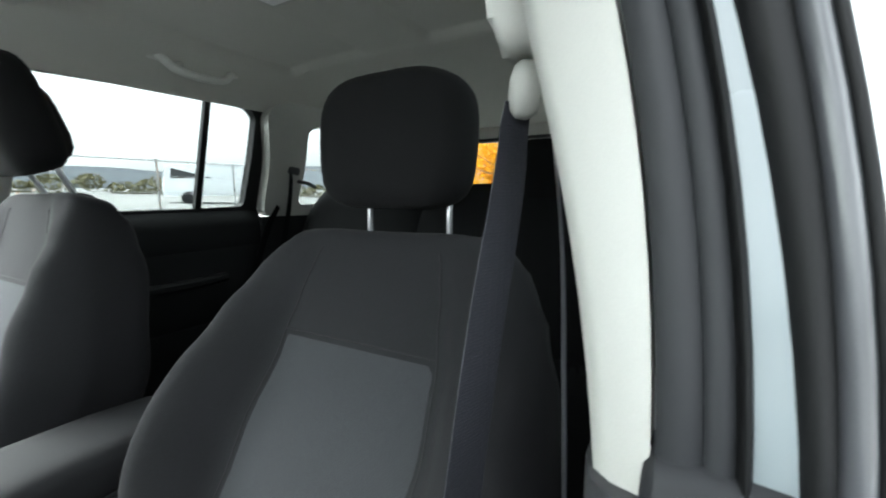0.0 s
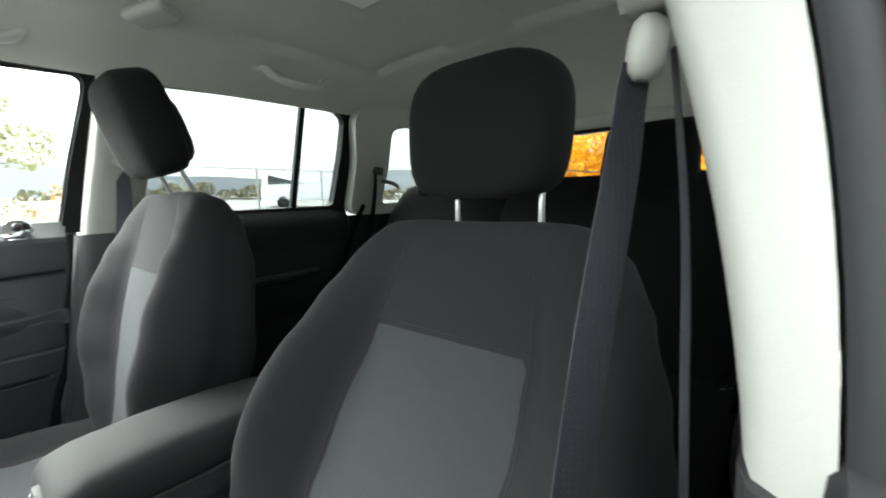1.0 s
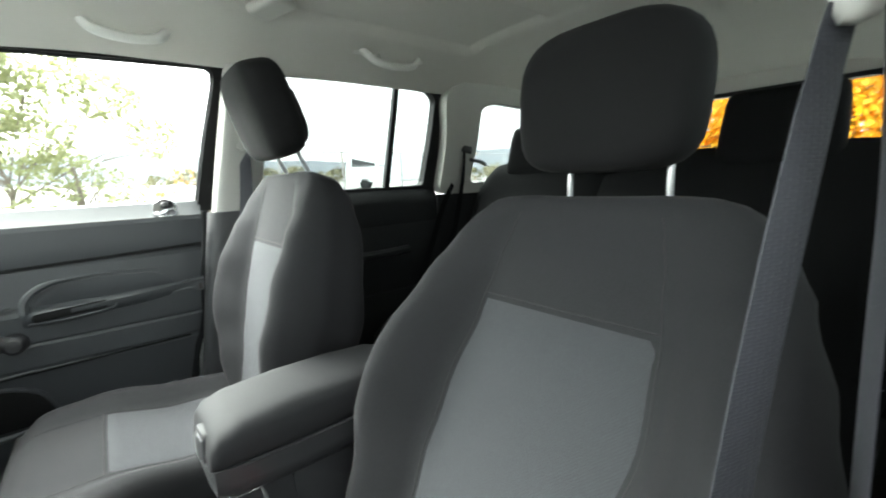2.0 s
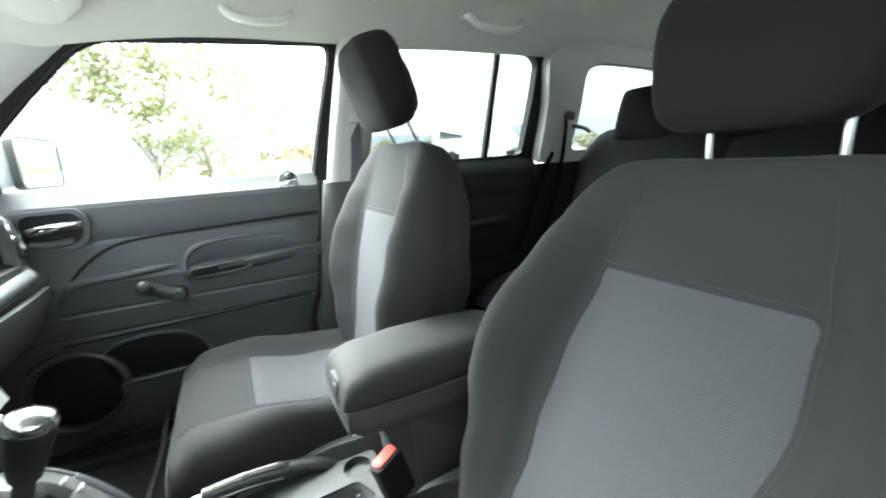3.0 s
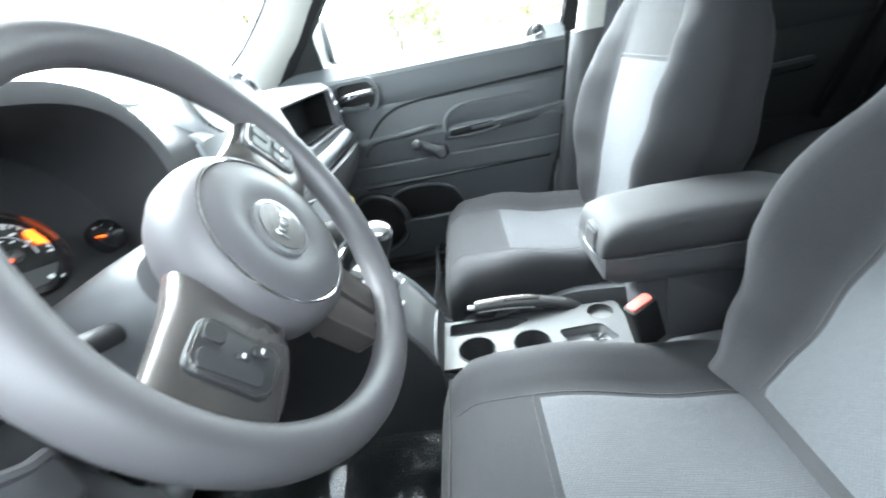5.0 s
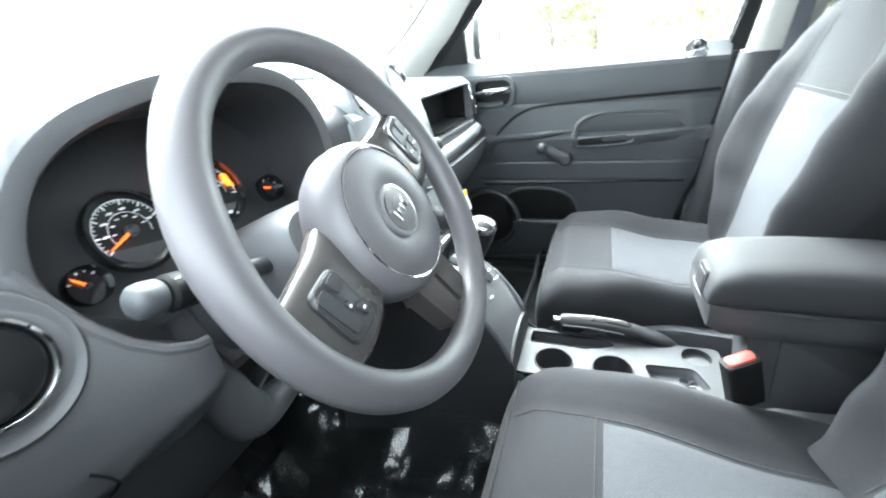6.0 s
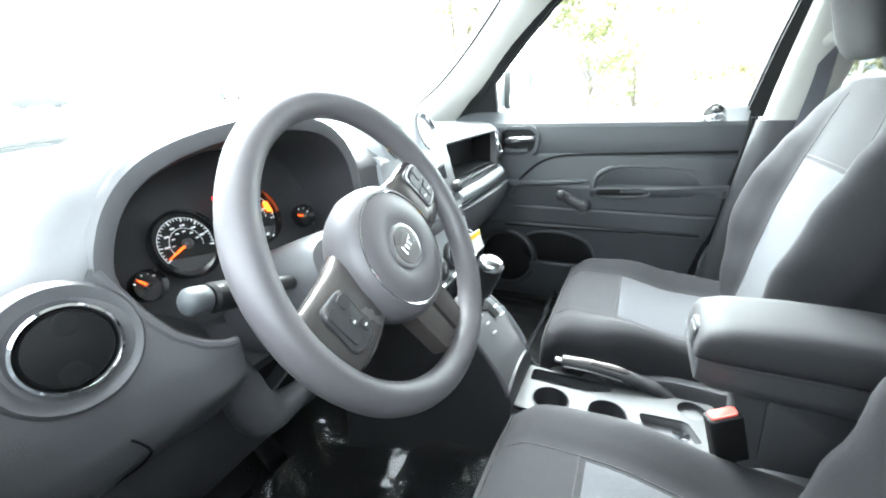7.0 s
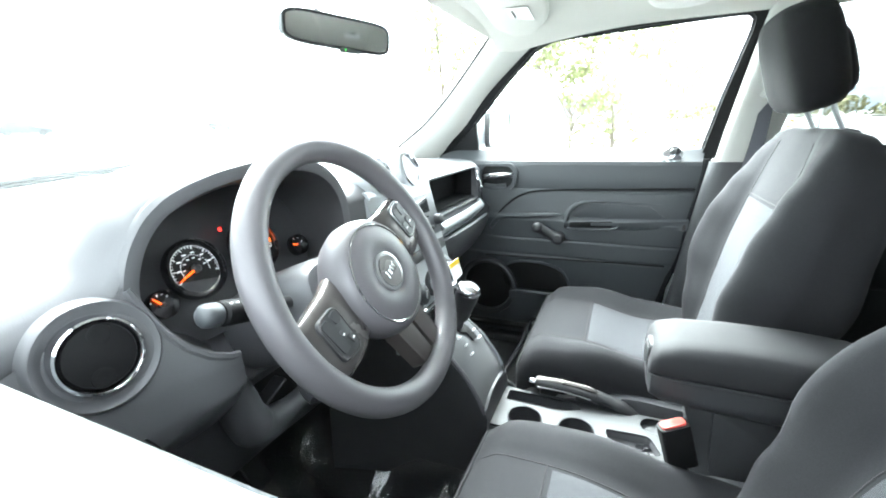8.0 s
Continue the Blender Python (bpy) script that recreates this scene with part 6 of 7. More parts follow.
part("housing", rings([[Vector((0.0 + s * w, y, z)) for s, z in ((-1.12, 0.34), (-1.0, zt - 0.02), (-0.97, zt), (0.97, zt), (1.0, zt - 0.02), (1.12, 0.34))] for y, w, zt in ((0.470, 0.088, 0.570), (0.50, 0.089, 0.632), (0.54, 0.088, 0.676), (0.58, 0.088, 0.705), (0.632, 0.090, 0.722), (0.70, 0.115, 0.725), (0.85, 0.13, 0.725))]), M_DARK, sf, "charcoal shifter housing")

# handbrake
hb = thing("handbrake", (0.11, 0.22, 0.50), "lowered handbrake lever with a black grip and silver strip", "handbrake")
grip_line = catmull([(0.086, 0.398, 0.572), (0.085, 0.35, 0.574), (0.085, 0.295, 0.572), (0.085, 0.25, 0.562)], 5)
part("grip", tube(grip_line, [0.0125] + [0.0150] * 14 + [0.0150], 16), M_DARK, hb, "black grip")
part("grip_top", tube(catmull([(0.084, 0.396, 0.5815), (0.083, 0.34, 0.5855), (0.083, 0.285, 0.5835), (0.083, 0.255, 0.577)], 5), [0.0085] * 12 + [0.0085, 0.007, 0.005, 0.003], 10, up=(0, 0, 1), flat=0.75), M_GUN, hb, "silver grip strip")
part("grip_line", tube(catmull([(0.0705, 0.392, 0.569), (0.0695, 0.33, 0.570), (0.0700, 0.27, 0.563)], 5), 0.0016, 6), M_SATIN, hb, "thin silver line")
part("arm", tube(catmull([(0.085, 0.262, 0.569), (0.085, 0.222, 0.558), (0.085, 0.186, 0.540), (0.085, 0.150, 0.505)], 5), [0.0125] * 6 + [0.014] * 10, 12, up=(1, 0, 0), flat=1.15), M_DARK, hb, "charcoal lever arm")
part("lever_web", slab(rounded([(0.080, 0.31, 0.560), (0.080, 0.235, 0.552), (0.080, 0.175, 0.500), (0.080, 0.27, 0.505)], 0.015), (0.010, 0, 0), 0.003), M_DARK, hb)
part("button", tube([(0.086, 0.398, 0.573), (0.0862, 0.4015, 0.573), (0.0862, 0.4130, 0.573), (0.0862, 0.4150, 0.573)], [0.0060, 0.0068, 0.0068, 0.0045], 12), M_CHROME, hb, "chrome release button")
part("boot", box((0.095, 0.20, 0.470), (0.045, 0.20, 0.09), 0.015, 3), M_DARK, hb, "black lever boot")

# buckle with a red button
bk = thing("seat_buckle", (-0.125, 0.05, 0.55), "black seat belt buckle with a red release button", "belt buckle")
bd = Vector((-0.10, 0.27, 0.95)).normalized()
bt = Vector((-0.131, 0.136, 0.691))
bx = Vector((0.35, -0.90, 0.15)).normalized()
bx = (bx - bd * bx.dot(bd)).normalized()
by_ = bd.cross(bx)
def buckle_box(c, w, d, h, r, material, name, parent, label=""):
    pts = rounded([c + bx * (sx_ * w / 2) + by_ * (sy_ * d / 2) for sx_, sy_ in ((-1, -1), (1, -1), (1, 1), (-1, 1))], r)
    return part(name, slab(pts, bd * h, 0.003, 2), material, parent, label)
bd_ = buckle_box(bt - bd * 0.085, 0.048, 0.026, 0.082, 0.006, M_BLACK, "buckle_case", bk, "black buckle case")
buckle_box(bt - bd * 0.0045, 0.038, 0.0175, 0.0055, 0.004, M_RED, "release_button", bd_, "red release button")
part("stalk", tube([bt - bd * 0.085, bt - bd * 0.13 + Vector((0, -0.005, 0)), Vector((-0.125, 0.05, 0.53))], 0.014, 8, up=bx, flat=0.5), M_BLACK, bk, "black buckle stalk")
part("bolt", lathe([(0.0, 0.0), (0.009, 0.0), (0.008, 0.005), (0.0, 0.006)], bt - bd * 0.118 + by_ * -0.010 + Vector((0, 0.012, 0)), (0, 0.7, 0.7), 12), M_CHROME, bk)
# filler between console and driver's seat
solo("seat_gap_trim", rings([[Vector((x, y, z)) for x, z in ((-0.125, 0.40), (-0.125, zt - 0.01), (-0.118, zt), (-0.092, zt + 0.004), (-0.086, zt - 0.008), (-0.086, 0.40))] for y, zt in ((-0.16, 0.575), (-0.05, 0.578), (0.06, 0.570), (0.115, 0.545))]), M_PLASTIC, (-0.1, 0, 0.42), "charcoal trim beside the seat base", "seat trim")

# ---- belts ----
def strap(pts, width, up, n=6):
    line = catmull(pts, n)
    return tube(line, [width / 2 * (0.70 + 0.30 * min(1.0, i / (0.35 * len(line)))) for i in range(len(line))], 8, up=up, flat=0.06)


# driver's belt
sb = thing("seat_belt", (-0.66, -0.06, 0.36), "slate grey driver's seat belt hanging from a cream pillar guide", "seat belt", group="front seat belts")
part("webbing", strap([(-0.622, -0.114, 1.214), (-0.618, -0.116, 1.190), (-0.612, -0.118, 1.14), (-0.604, -0.082, 1.00), (-0.596, -0.040, 0.80), (-0.590, 0.004, 0.60), (-0.600, 0.03, 0.45), (-0.640, 0.03, 0.36)], 0.046, (-0.95, 0.32, 0)), M_BELT, sb, "slate woven webbing")
part("webbing", strap([(-0.640, -0.132, 1.225), (-0.647, -0.160, 1.10), (-0.650, -0.172, 0.95), (-0.656, -0.172, 0.75), (-0.664, -0.172, 0.52)], 0.040, (0.94, 0.34, 0)), M_BELT, sb, "slate woven webbing")
part("guide", lathe([(0.0, -0.010), (0.017, -0.010), (0.0215, -0.002), (0.021, 0.006), (0.016, 0.011), (0.007, 0.013), (0.0, 0.0125)], (-0.629, -0.112, 1.222), (0.92, 0.36, 0.1), 30, None, 0.85), M_CREAM, sb, "cream belt guide cover")
part("height_slider", slab(rounded([(-0.650, -0.150, 1.246), (-0.650, -0.085, 1.243), (-0.634, -0.085, 1.37), (-0.634, -0.145, 1.37)], 0.022), (0.036, 0.006, 0), 0.012, 4), M_CREAM, sb, "cream height slider cover")
# passenger's belt
pb = thing("seat_belt", (0.66, -0.10, 0.36), "dark slate passenger seat belt hanging at the pillar", "seat belt", group="front seat belts")
part("webbing", strap([(0.652, -0.105, 1.24), (0.660, -0.100, 1.12), (0.662, -0.080, 0.95), (0.655, -0.06, 0.75), (0.66, -0.05, 0.50), (0.67, -0.05, 0.40)], 0.044, (0.9, -0.42, 0)), M_BELT, pb, "slate woven webbing")
part("guide", lathe([(0.0, -0.010), (0.018, -0.010), (0.022, 0.0), (0.019, 0.010), (0.0, 0.014)], (0.650, -0.100, 1.250), (-0.92, 0.36, 0.1), 24), M_CREAM, pb, "cream belt guide cover")
part("tongue", slab(rounded([(0.648, 0.050, 0.846), (0.648, 0.060, 0.846), (0.648, 0.058, 0.864), (0.648, 0.051, 0.864)], 0.003), (0.003, 0, 0), 0.001), M_GUN, pb, "chrome belt tongue")
# rear belts
for sx in (1, -1):
    rb = thing("rear_seat_belt", (sx * 0.66, -0.95, 0.62), "black rear seat belt running up the rear pillar", "seat belt", group="rear seat belts")
    part("webbing", strap([(sx * 0.662, -0.985, 1.235), (sx * 0.668, -0.970, 1.10), (sx * 0.665, -0.92, 0.92), (sx * 0.655, -0.84, 0.74), (sx * 0.64, -0.80, 0.66)], 0.046, (0.9, 0.42 * sx, 0)), M_REAR, rb, "black woven webbing")
    part("webbing", strap([(sx * 0.672, -0.92, 1.10), (sx * 0.682, -0.87, 1.01), (sx * 0.676, -0.79, 0.84), (sx * 0.665, -0.71, 0.69)], 0.046, (0.9, 0.42 * sx, 0)), M_REAR, rb)
    part("guide", box((sx * 0.664, -0.998, 1.250), (0.020, 0.060, 0.045), 0.008, 3, (12, 0, 0)), M_DARK, rb, "black belt guide")
    part("hook", tube(catmull([(sx * 0.655, -1.01, 1.20), (sx * 0.645, -1.06, 1.19), (sx * 0.642, -1.09, 1.175)], 4), 0.008, 8), M_DARK, rb, "black belt hook")
    part("tongue", slab(rounded([(sx * 0.640, -0.865, 0.735), (sx * 0.615, -0.835, 0.735), (sx * 0.610, -0.835, 0.690), (sx * 0.632, -0.865, 0.690)], 0.006), (0.002, 0.003, 0), 0.001), M_CHROME, rb, "chrome belt tongue")
for x in (-0.52, -0.18):
    bu = thing("rear_buckle", (x, -0.92, 0.64), "small chrome belt tongue lying on the rear bench", "belt buckle", group="rear belt tongues")
    tg = [(x - 0.012, -0.86, 0.665), (x + 0.014, -0.855, 0.668), (x + 0.020, -0.850, 0.705), (x - 0.008, -0.855, 0.708)]
    part("tongue", rim(rounded(tg, 0.004), [Vector((x + 0.003, -0.855, 0.686)) + (Vector(p) - Vector((x + 0.003, -0.855, 0.686))) * 0.55 for p in rounded(tg, 0.004)], (0.001, 0.003, 0)), M_CHROME, bu, "chrome slotted tongue")

# ---- roof fittings ----
def grab_handle(y0, y1, x, z):
    g = thing("grab_handle", (x, (y0 + y1) / 2, z), "pale grey roof grab handle above a door", "grab handle", group="roof grab handles")
    ym = (y0 + y1) / 2
    part("bar", tube(catmull([(x + 0.012, y0, z + 0.004), (x - 0.008, y0 + (y1 - y0) * 0.07, z - 0.010), (x - 0.020, y0 + (y1 - y0) * 0.20, z - 0.034), (x - 0.022, ym, z - 0.042), (x - 0.020, y0 + (y1 - y0) * 0.80, z - 0.034), (x - 0.008, y0 + (y1 - y0) * 0.93, z - 0.010), (x + 0.012, y1, z + 0.004)], 6), 0.0125, 12, up=(0.5, 0, 1), flat=0.8), M_HANDLE, g, "pale curved bar")
    for y in (y0, y1):
        part("mount", box((x + 0.012, y, z + 0.004), (0.035, 0.038, 0.030), 0.009, 3, (0, -25, 0)), M_HANDLE, g, "pale plastic mount")
    return g


grab_handle(0.235, 0.045, 0.578, 1.514)
grab_handle(-0.432, -0.660, 0.520, 1.526)
solo("coat_hook", box((0.512, -0.490, 1.500), (0.016, 0.022, 0.034), 0.006, 3), M_CREAM, (0.512, -0.490, 1.49), "small pale coat hook on the grab handle", "coat hook")
dl = thing("dome_lamp", (0.03, -0.40, 1.555), "pale roof lamp with a clear lens", "roof lamp")
part("bezel", box((0.03, -0.40, 1.566), (0.11, 0.15, 0.020), 0.010, 3), M_CREAM, dl, "pale lamp surround")
part("lens", box((0.03, -0.40, 1.556), (0.07, 0.11, 0.008), 0.004, 2), M_WHITE, dl, "white lamp lens")
part("switch", box((0.03, -0.335, 1.554), (0.03, 0.012, 0.008), 0.003, 2), M_DARK, dl, "dark lamp switch")
solo("roof_speaker_lamp", box((0.375, -0.13, 1.536), (0.10, 0.07, 0.026), 0.012, 3, (0, 12, 35)), M_CREAM, (0.375, -0.13, 1.52), "small pale roof fitting near the rail", "roof fitting")
# sun visors
for sx in (1, -1):
    vs_ = thing("sun_visor", (sx * 0.33, 0.55, 1.50), "pale folded sun visor with a printed label", "sun visor", group="sun visors")
    rs = []
    for i in range(13):
        t = i / 12
        x = mixv(0.10, 0.575, t)
        q = max(0.12, (1 - abs(2 * t - 1) ** 6)) ** 0.5
        yc, zc = 0.548 + 0.012 * t, roof_z(x, 0.55) - 0.034
        rs.append([Vector((sx * x, yc + 0.088 * q * math.copysign(abs(math.cos(a)) ** 0.7, math.cos(a)), zc - 0.05 * (0.088 * q * math.cos(a)) + 0.013 * q * math.sin(a))) for a in (2 * math.pi * j / 24 for j in range(24))])
    part("pad", rings(rs), M_LINER, vs_, "pale cloth visor pad")
    zc = roof_z(0.46, 0.55) - 0.034
    part("label_card", box((sx * 0.455, 0.545, zc - 0.0145), (0.10, 0.06, 0.002), 0.0005, 1, (2, sx * 6, 0)), M_PAPER, vs_, "white printed label")
    part("label_bars", box((sx * 0.440, 0.560, zc - 0.0160), (0.055, 0.006, 0.001), 0, 1, (2, sx * 6, 0)), M_GUN, vs_)
    part("clip", box((sx * 0.115, 0.625, roof_z(0.1, 0.62) - 0.018), (0.03, 0.018, 0.022), 0.005, 2), M_PLASTIC, vs_, "grey visor clip")
    part("pivot", tube([(sx * 0.585, 0.615, roof_z(0.58, 0.6) + 0.01), (sx * 0.565, 0.610, zc + 0.0), (sx * 0.50, 0.605, zc)], 0.006, 8), M_PLASTIC, vs_, "grey visor pivot rod")
# rear-view mirror
rm = thing("rear_view_mirror", (0.0, 0.86, 1.37), "black framed rear-view mirror on a windscreen stalk", "mirror")
mn = Vector((-0.46, -0.88, -0.025)).normalized()
mu = Vector((0.88, -0.46, -0.05)).normalized()
mv = mn.cross(mu) * -1
if mv.z < 0:
    mv = -mv
mc = Vector((-0.005, 0.822, 1.372))
oval = [mc + mu * (0.122 * math.copysign(abs(math.cos(a)) ** 0.35, math.cos(a))) + mv * (0.031 * math.copysign(abs(math.sin(a)) ** 0.45, math.sin(a)) * (1 + 0.06 * math.cos(a))) for a in (2 * math.pi * i / 48 for i in range(48))]
part("shell", rings([[p for p in oval], [p - mn * 0.012 for p in [mc + (p - mc) * 1.03 for p in oval]], [p - mn * 0.030 for p in [mc + (p - mc) * 0.93 for p in oval]], [p - mn * 0.040 for p in [mc + (p - mc) * 0.6 for p in oval]]]), M_DARK, rm, "black mirror shell")
part("glass", slab([mc + (p - mc) * 0.955 for p in oval], mn * 0.0015, 0), M_MIRROR, rm, "mirror glass")
part("rim", tube([mc + (p - mc) * 0.975 + mn * 0.001 for p in oval], 0.0036, 8, closed=True), M_BLACK, rm, "black mirror edge")
part("stalk", tube(catmull([mc - mn * 0.035, mc - mn * 0.06 + Vector((0, 0, 0.02)), (0.03, 0.905, 1.430)], 5), 0.011, 10), M_DARK, rm, "black mirror stalk")
sk = part("chin", box(mc - mv * 0.034 + mu * 0.022 + mn * 0.002, (0.050, 0.012, 0.010), 0.003, 2, (0, 0, -27)), M_DARK, rm, "black sensor chin")
part("diode", lathe([(0.0, 0.0), (0.0022, 0.0), (0.002, 0.001), (0.0, 0.0012)], mc - mv * 0.033 + mu * 0.008 + mn * 0.0085, mn, 8), M_GREEN, sk, "small green light")
part("cable", tube(catmull([(-0.045, 0.86, 1.40), (-0.047, 0.85, 1.44), (-0.045, 0.80, 1.50)], 5), 0.0022, 6), M_DARK, rm, "thin black cable")

# ---- driver's footwell ----
def film_sheet(nx, ny):
    """A sheet of clear film creased into small flat facets, lying on the mat and up the toe board."""
    bm = bmesh.new()
    rows = []
    for i in range(nx + 1):
        row = []
        for j in range(ny + 1):
            u, v = i / nx, j / ny
            x, y = mixv(-0.68, -0.125 + 0.02 * math.sin(9 * v), u), mixv(0.44, 1.10, v)
            p = Vector((x * 8, y * 8, 0))
            w = p + Vector((noise.noise(p * 0.8 + Vector((3, 0, 1))), noise.noise(p * 0.8 + Vector((0, 7, 2))), 0)) * 0.8
            fold = 0.030 * (1 - abs(noise.noise(w * 0.55))) ** 3 + 0.016 * (1 - abs(noise.noise(w * 1.1 + Vector((5, 2, 0))))) ** 3
            small = 0.010 * noise.noise(w * 1.9 + Vector((2, 4, 0)))
            base = 0.326 + 0.30 * max(0.0, (y - 0.88) / 0.34) ** 1.3 + 0.05 * math.exp(-((x + 0.115) / 0.05) ** 2)
            jx, jy = noise.noise(p * 5.1 + Vector((0, 0, 7))) * 0.012, noise.noise(p * 4.7 + Vector((9, 0, 3))) * 0.012
            row.append(bm.verts.new((x + jx, y + jy, base + fold + small)))
        rows.append(row)
    for i in range(nx):
        for j in range(ny):
            a, b, c, d = rows[i][j], rows[i + 1][j], rows[i + 1][j + 1], rows[i][j + 1]
            if (i * 7 + j * 3) % 5 < 3:
                bm.faces.new((a, b, c)), bm.faces.new((a, c, d))
            else:
                bm.faces.new((a, b, d)), bm.faces.new((b, c, d))
    # soft creases between the flat facets
    bmesh.ops.bevel(bm, geom=[e for e in bm.edges if len(e.link_faces) == 2], offset=0.0014, segments=2, affect="EDGES", profile=0.5)
    return bm


ff = solo("floor_film", film_sheet(24, 28), M_FILM, (-0.4, 0.8, 0.32), "crumpled clear plastic protective film over the driver's mat", "plastic film", smooth=False)
ff.visible_shadow = False
solo("floor_mat", sheet(lambda u, v: Vector((mixv(-0.64, -0.14, u), mixv(0.48, 1.06, v), 0.310 + 0.30 * max(0.0, (mixv(0.48, 1.06, v) - 0.88) / 0.34) ** 1.3 + 0.003 * math.sin(60 * u))), 60, 20, 0.006), M_CARPET, (-0.4, 0.8, 0.31), "black ribbed floor mat in the driver's footwell", "floor mat")
for nm, x, w, y, z, lab in (("brake_pedal", -0.40, 0.075, 0.93, 0.47, "black ribbed brake pedal on its arm"), ("throttle_pedal", -0.27, 0.05, 0.98, 0.43, "black slim accelerator pedal on its arm")):
    pd = thing(nm, (x, y, z), lab, "pedal")
    part("pad", box((x, y, z), (w, 0.012, 0.06 if w > 0.06 else 0.11), 0.005, 2, (-35, 0, 0)), M_RUBBER, pd, "black rubber pedal pad")
    part("arm", tube(catmull([(x, y + 0.01, z), (x, y + 0.08, z + 0.12), (x, y + 0.12, z + 0.28)], 5), 0.008, 8), M_DARK, pd, "black steel pedal arm")

# ---- outside ----
def ground_mat():
    m = mat("worn_asphalt", (0.17, 0.17, 0.165), 0.9, bump=0.6, bscale=60, bdist=0.006, vary=0.35, vscale=0.35, grain=0.3, gscale=40)
    return m


M_GROUND = ground_mat()
# paler than real foliage: a veil of glare is put into the colour
M_LEAF = mat("green_leaf", (0.19, 0.20, 0.10), 0.6, vary=0.4, vscale=3, grain=0.3, gscale=30)
M_GOLD = mat("golden_leaf", (0.74, 0.40, 0.02), 0.6, vary=0.35, vscale=2.5, grain=0.3, gscale=30)
M_RUST = mat("rust_leaf", (0.30, 0.14, 0.05), 0.7, vary=0.4, vscale=3, grain=0.3, gscale=30)
for m in (M_LEAF, M_GOLD, M_RUST):
    # thin leaves let light through
    n, l = m.node_tree.nodes, m.node_tree.links
    p = n["Principled BSDF"]
    tl, mx = n.new("ShaderNodeBsdfTranslucent"), n.new("ShaderNodeMixShader")
    l.new(p.inputs["Base Color"].links[0].from_socket, tl.inputs["Color"])
    mx.inputs["Fac"].default_value = 0.5
    l.new(p.outputs[0], mx.inputs[1])
    l.new(tl.outputs[0], mx.inputs[2])
    l.new(mx.outputs[0], n["Material Output"].inputs["Surface"])
M_BARK = mat("grey_bark", (0.13, 0.11, 0.09), 0.9, bump=0.8, bscale=40, bdist=0.01, vary=0.3)
# the distance haze is mixed into the hills' own colour
M_HILL = mat("hill_with_haze_colour", (0.34, 0.37, 0.41), 1.0, vary=0.2, vscale=0.02)
M_BRUSH = mat("dry_brush", (0.15, 0.14, 0.075), 0.95, vary=0.4, vscale=1.5, grain=0.4, gscale=8)
M_CARDARK = mat("dark_car_paint", (0.008, 0.010, 0.014), 0.45, coat=0.1, vary=0.05)
M_CARSILVER = mat("silver_car_paint", (0.10, 0.11, 0.125), 0.4, metal=0.3, coat=0.2, vary=0.05)
M_TINT = mat("tinted_window", (0.02, 0.022, 0.025), 0.08, coat=0.3, vary=0.05)
M_LAMP = mat("red_lamp_lens", (0.40, 0.02, 0.02), 0.25)



def ground_z(x, y):
    """The lot rises gently to the car's right and ahead."""
    return 3.0 * math.tanh((0.045 * x + 0.014 * y) / 3.0)


def far(a):
    return 1500 * (2 * a - 1) * abs(2 * a - 1) ** 3


gb = sheet(lambda u, v: Vector((far(u), far(v), ground_z(far(u), far(v)))), 80, 80)
solo("ground", gb, M_GROUND, (0, 0, 0), "pale worn asphalt car park", "ground", kind="structure")

rng = np.random.default_rng(7)


def crown_mesh(clumps, per, leaf, squash=0.8):
    """Leaves scattered over clumps (x, y, z, radius), as small bent quads in one mesh."""
    vs, fs = [], []
    for cx, cy, cz, r in clumps:
        n = int(per * r * r)
        d = rng.normal(size=(n, 3))
        d /= np.linalg.norm(d, axis=1)[:, None]
        rad = r * (0.45 + 0.60 * rng.random(n) ** 0.6)
        p = np.array([cx, cy, cz]) + d * rad[:, None] * np.array([1, 1, squash])
        a = rng.normal(size=(n, 3))
        a /= np.linalg.norm(a, axis=1)[:, None]
        b = np.cross(a, rng.normal(size=(n, 3)))
        b /= np.linalg.norm(b, axis=1)[:, None]
        s = leaf * (0.6 + 0.8 * rng.random(n))[:, None]
        for q, aa, bb in zip(p, a * s, b * s * 0.55):
            k = len(vs)
            vs += [tuple(q - aa), tuple(q + bb), tuple(q + aa), tuple(q - bb)]
            fs.append((k, k + 1, k + 2, k + 3))
    return vs, fs


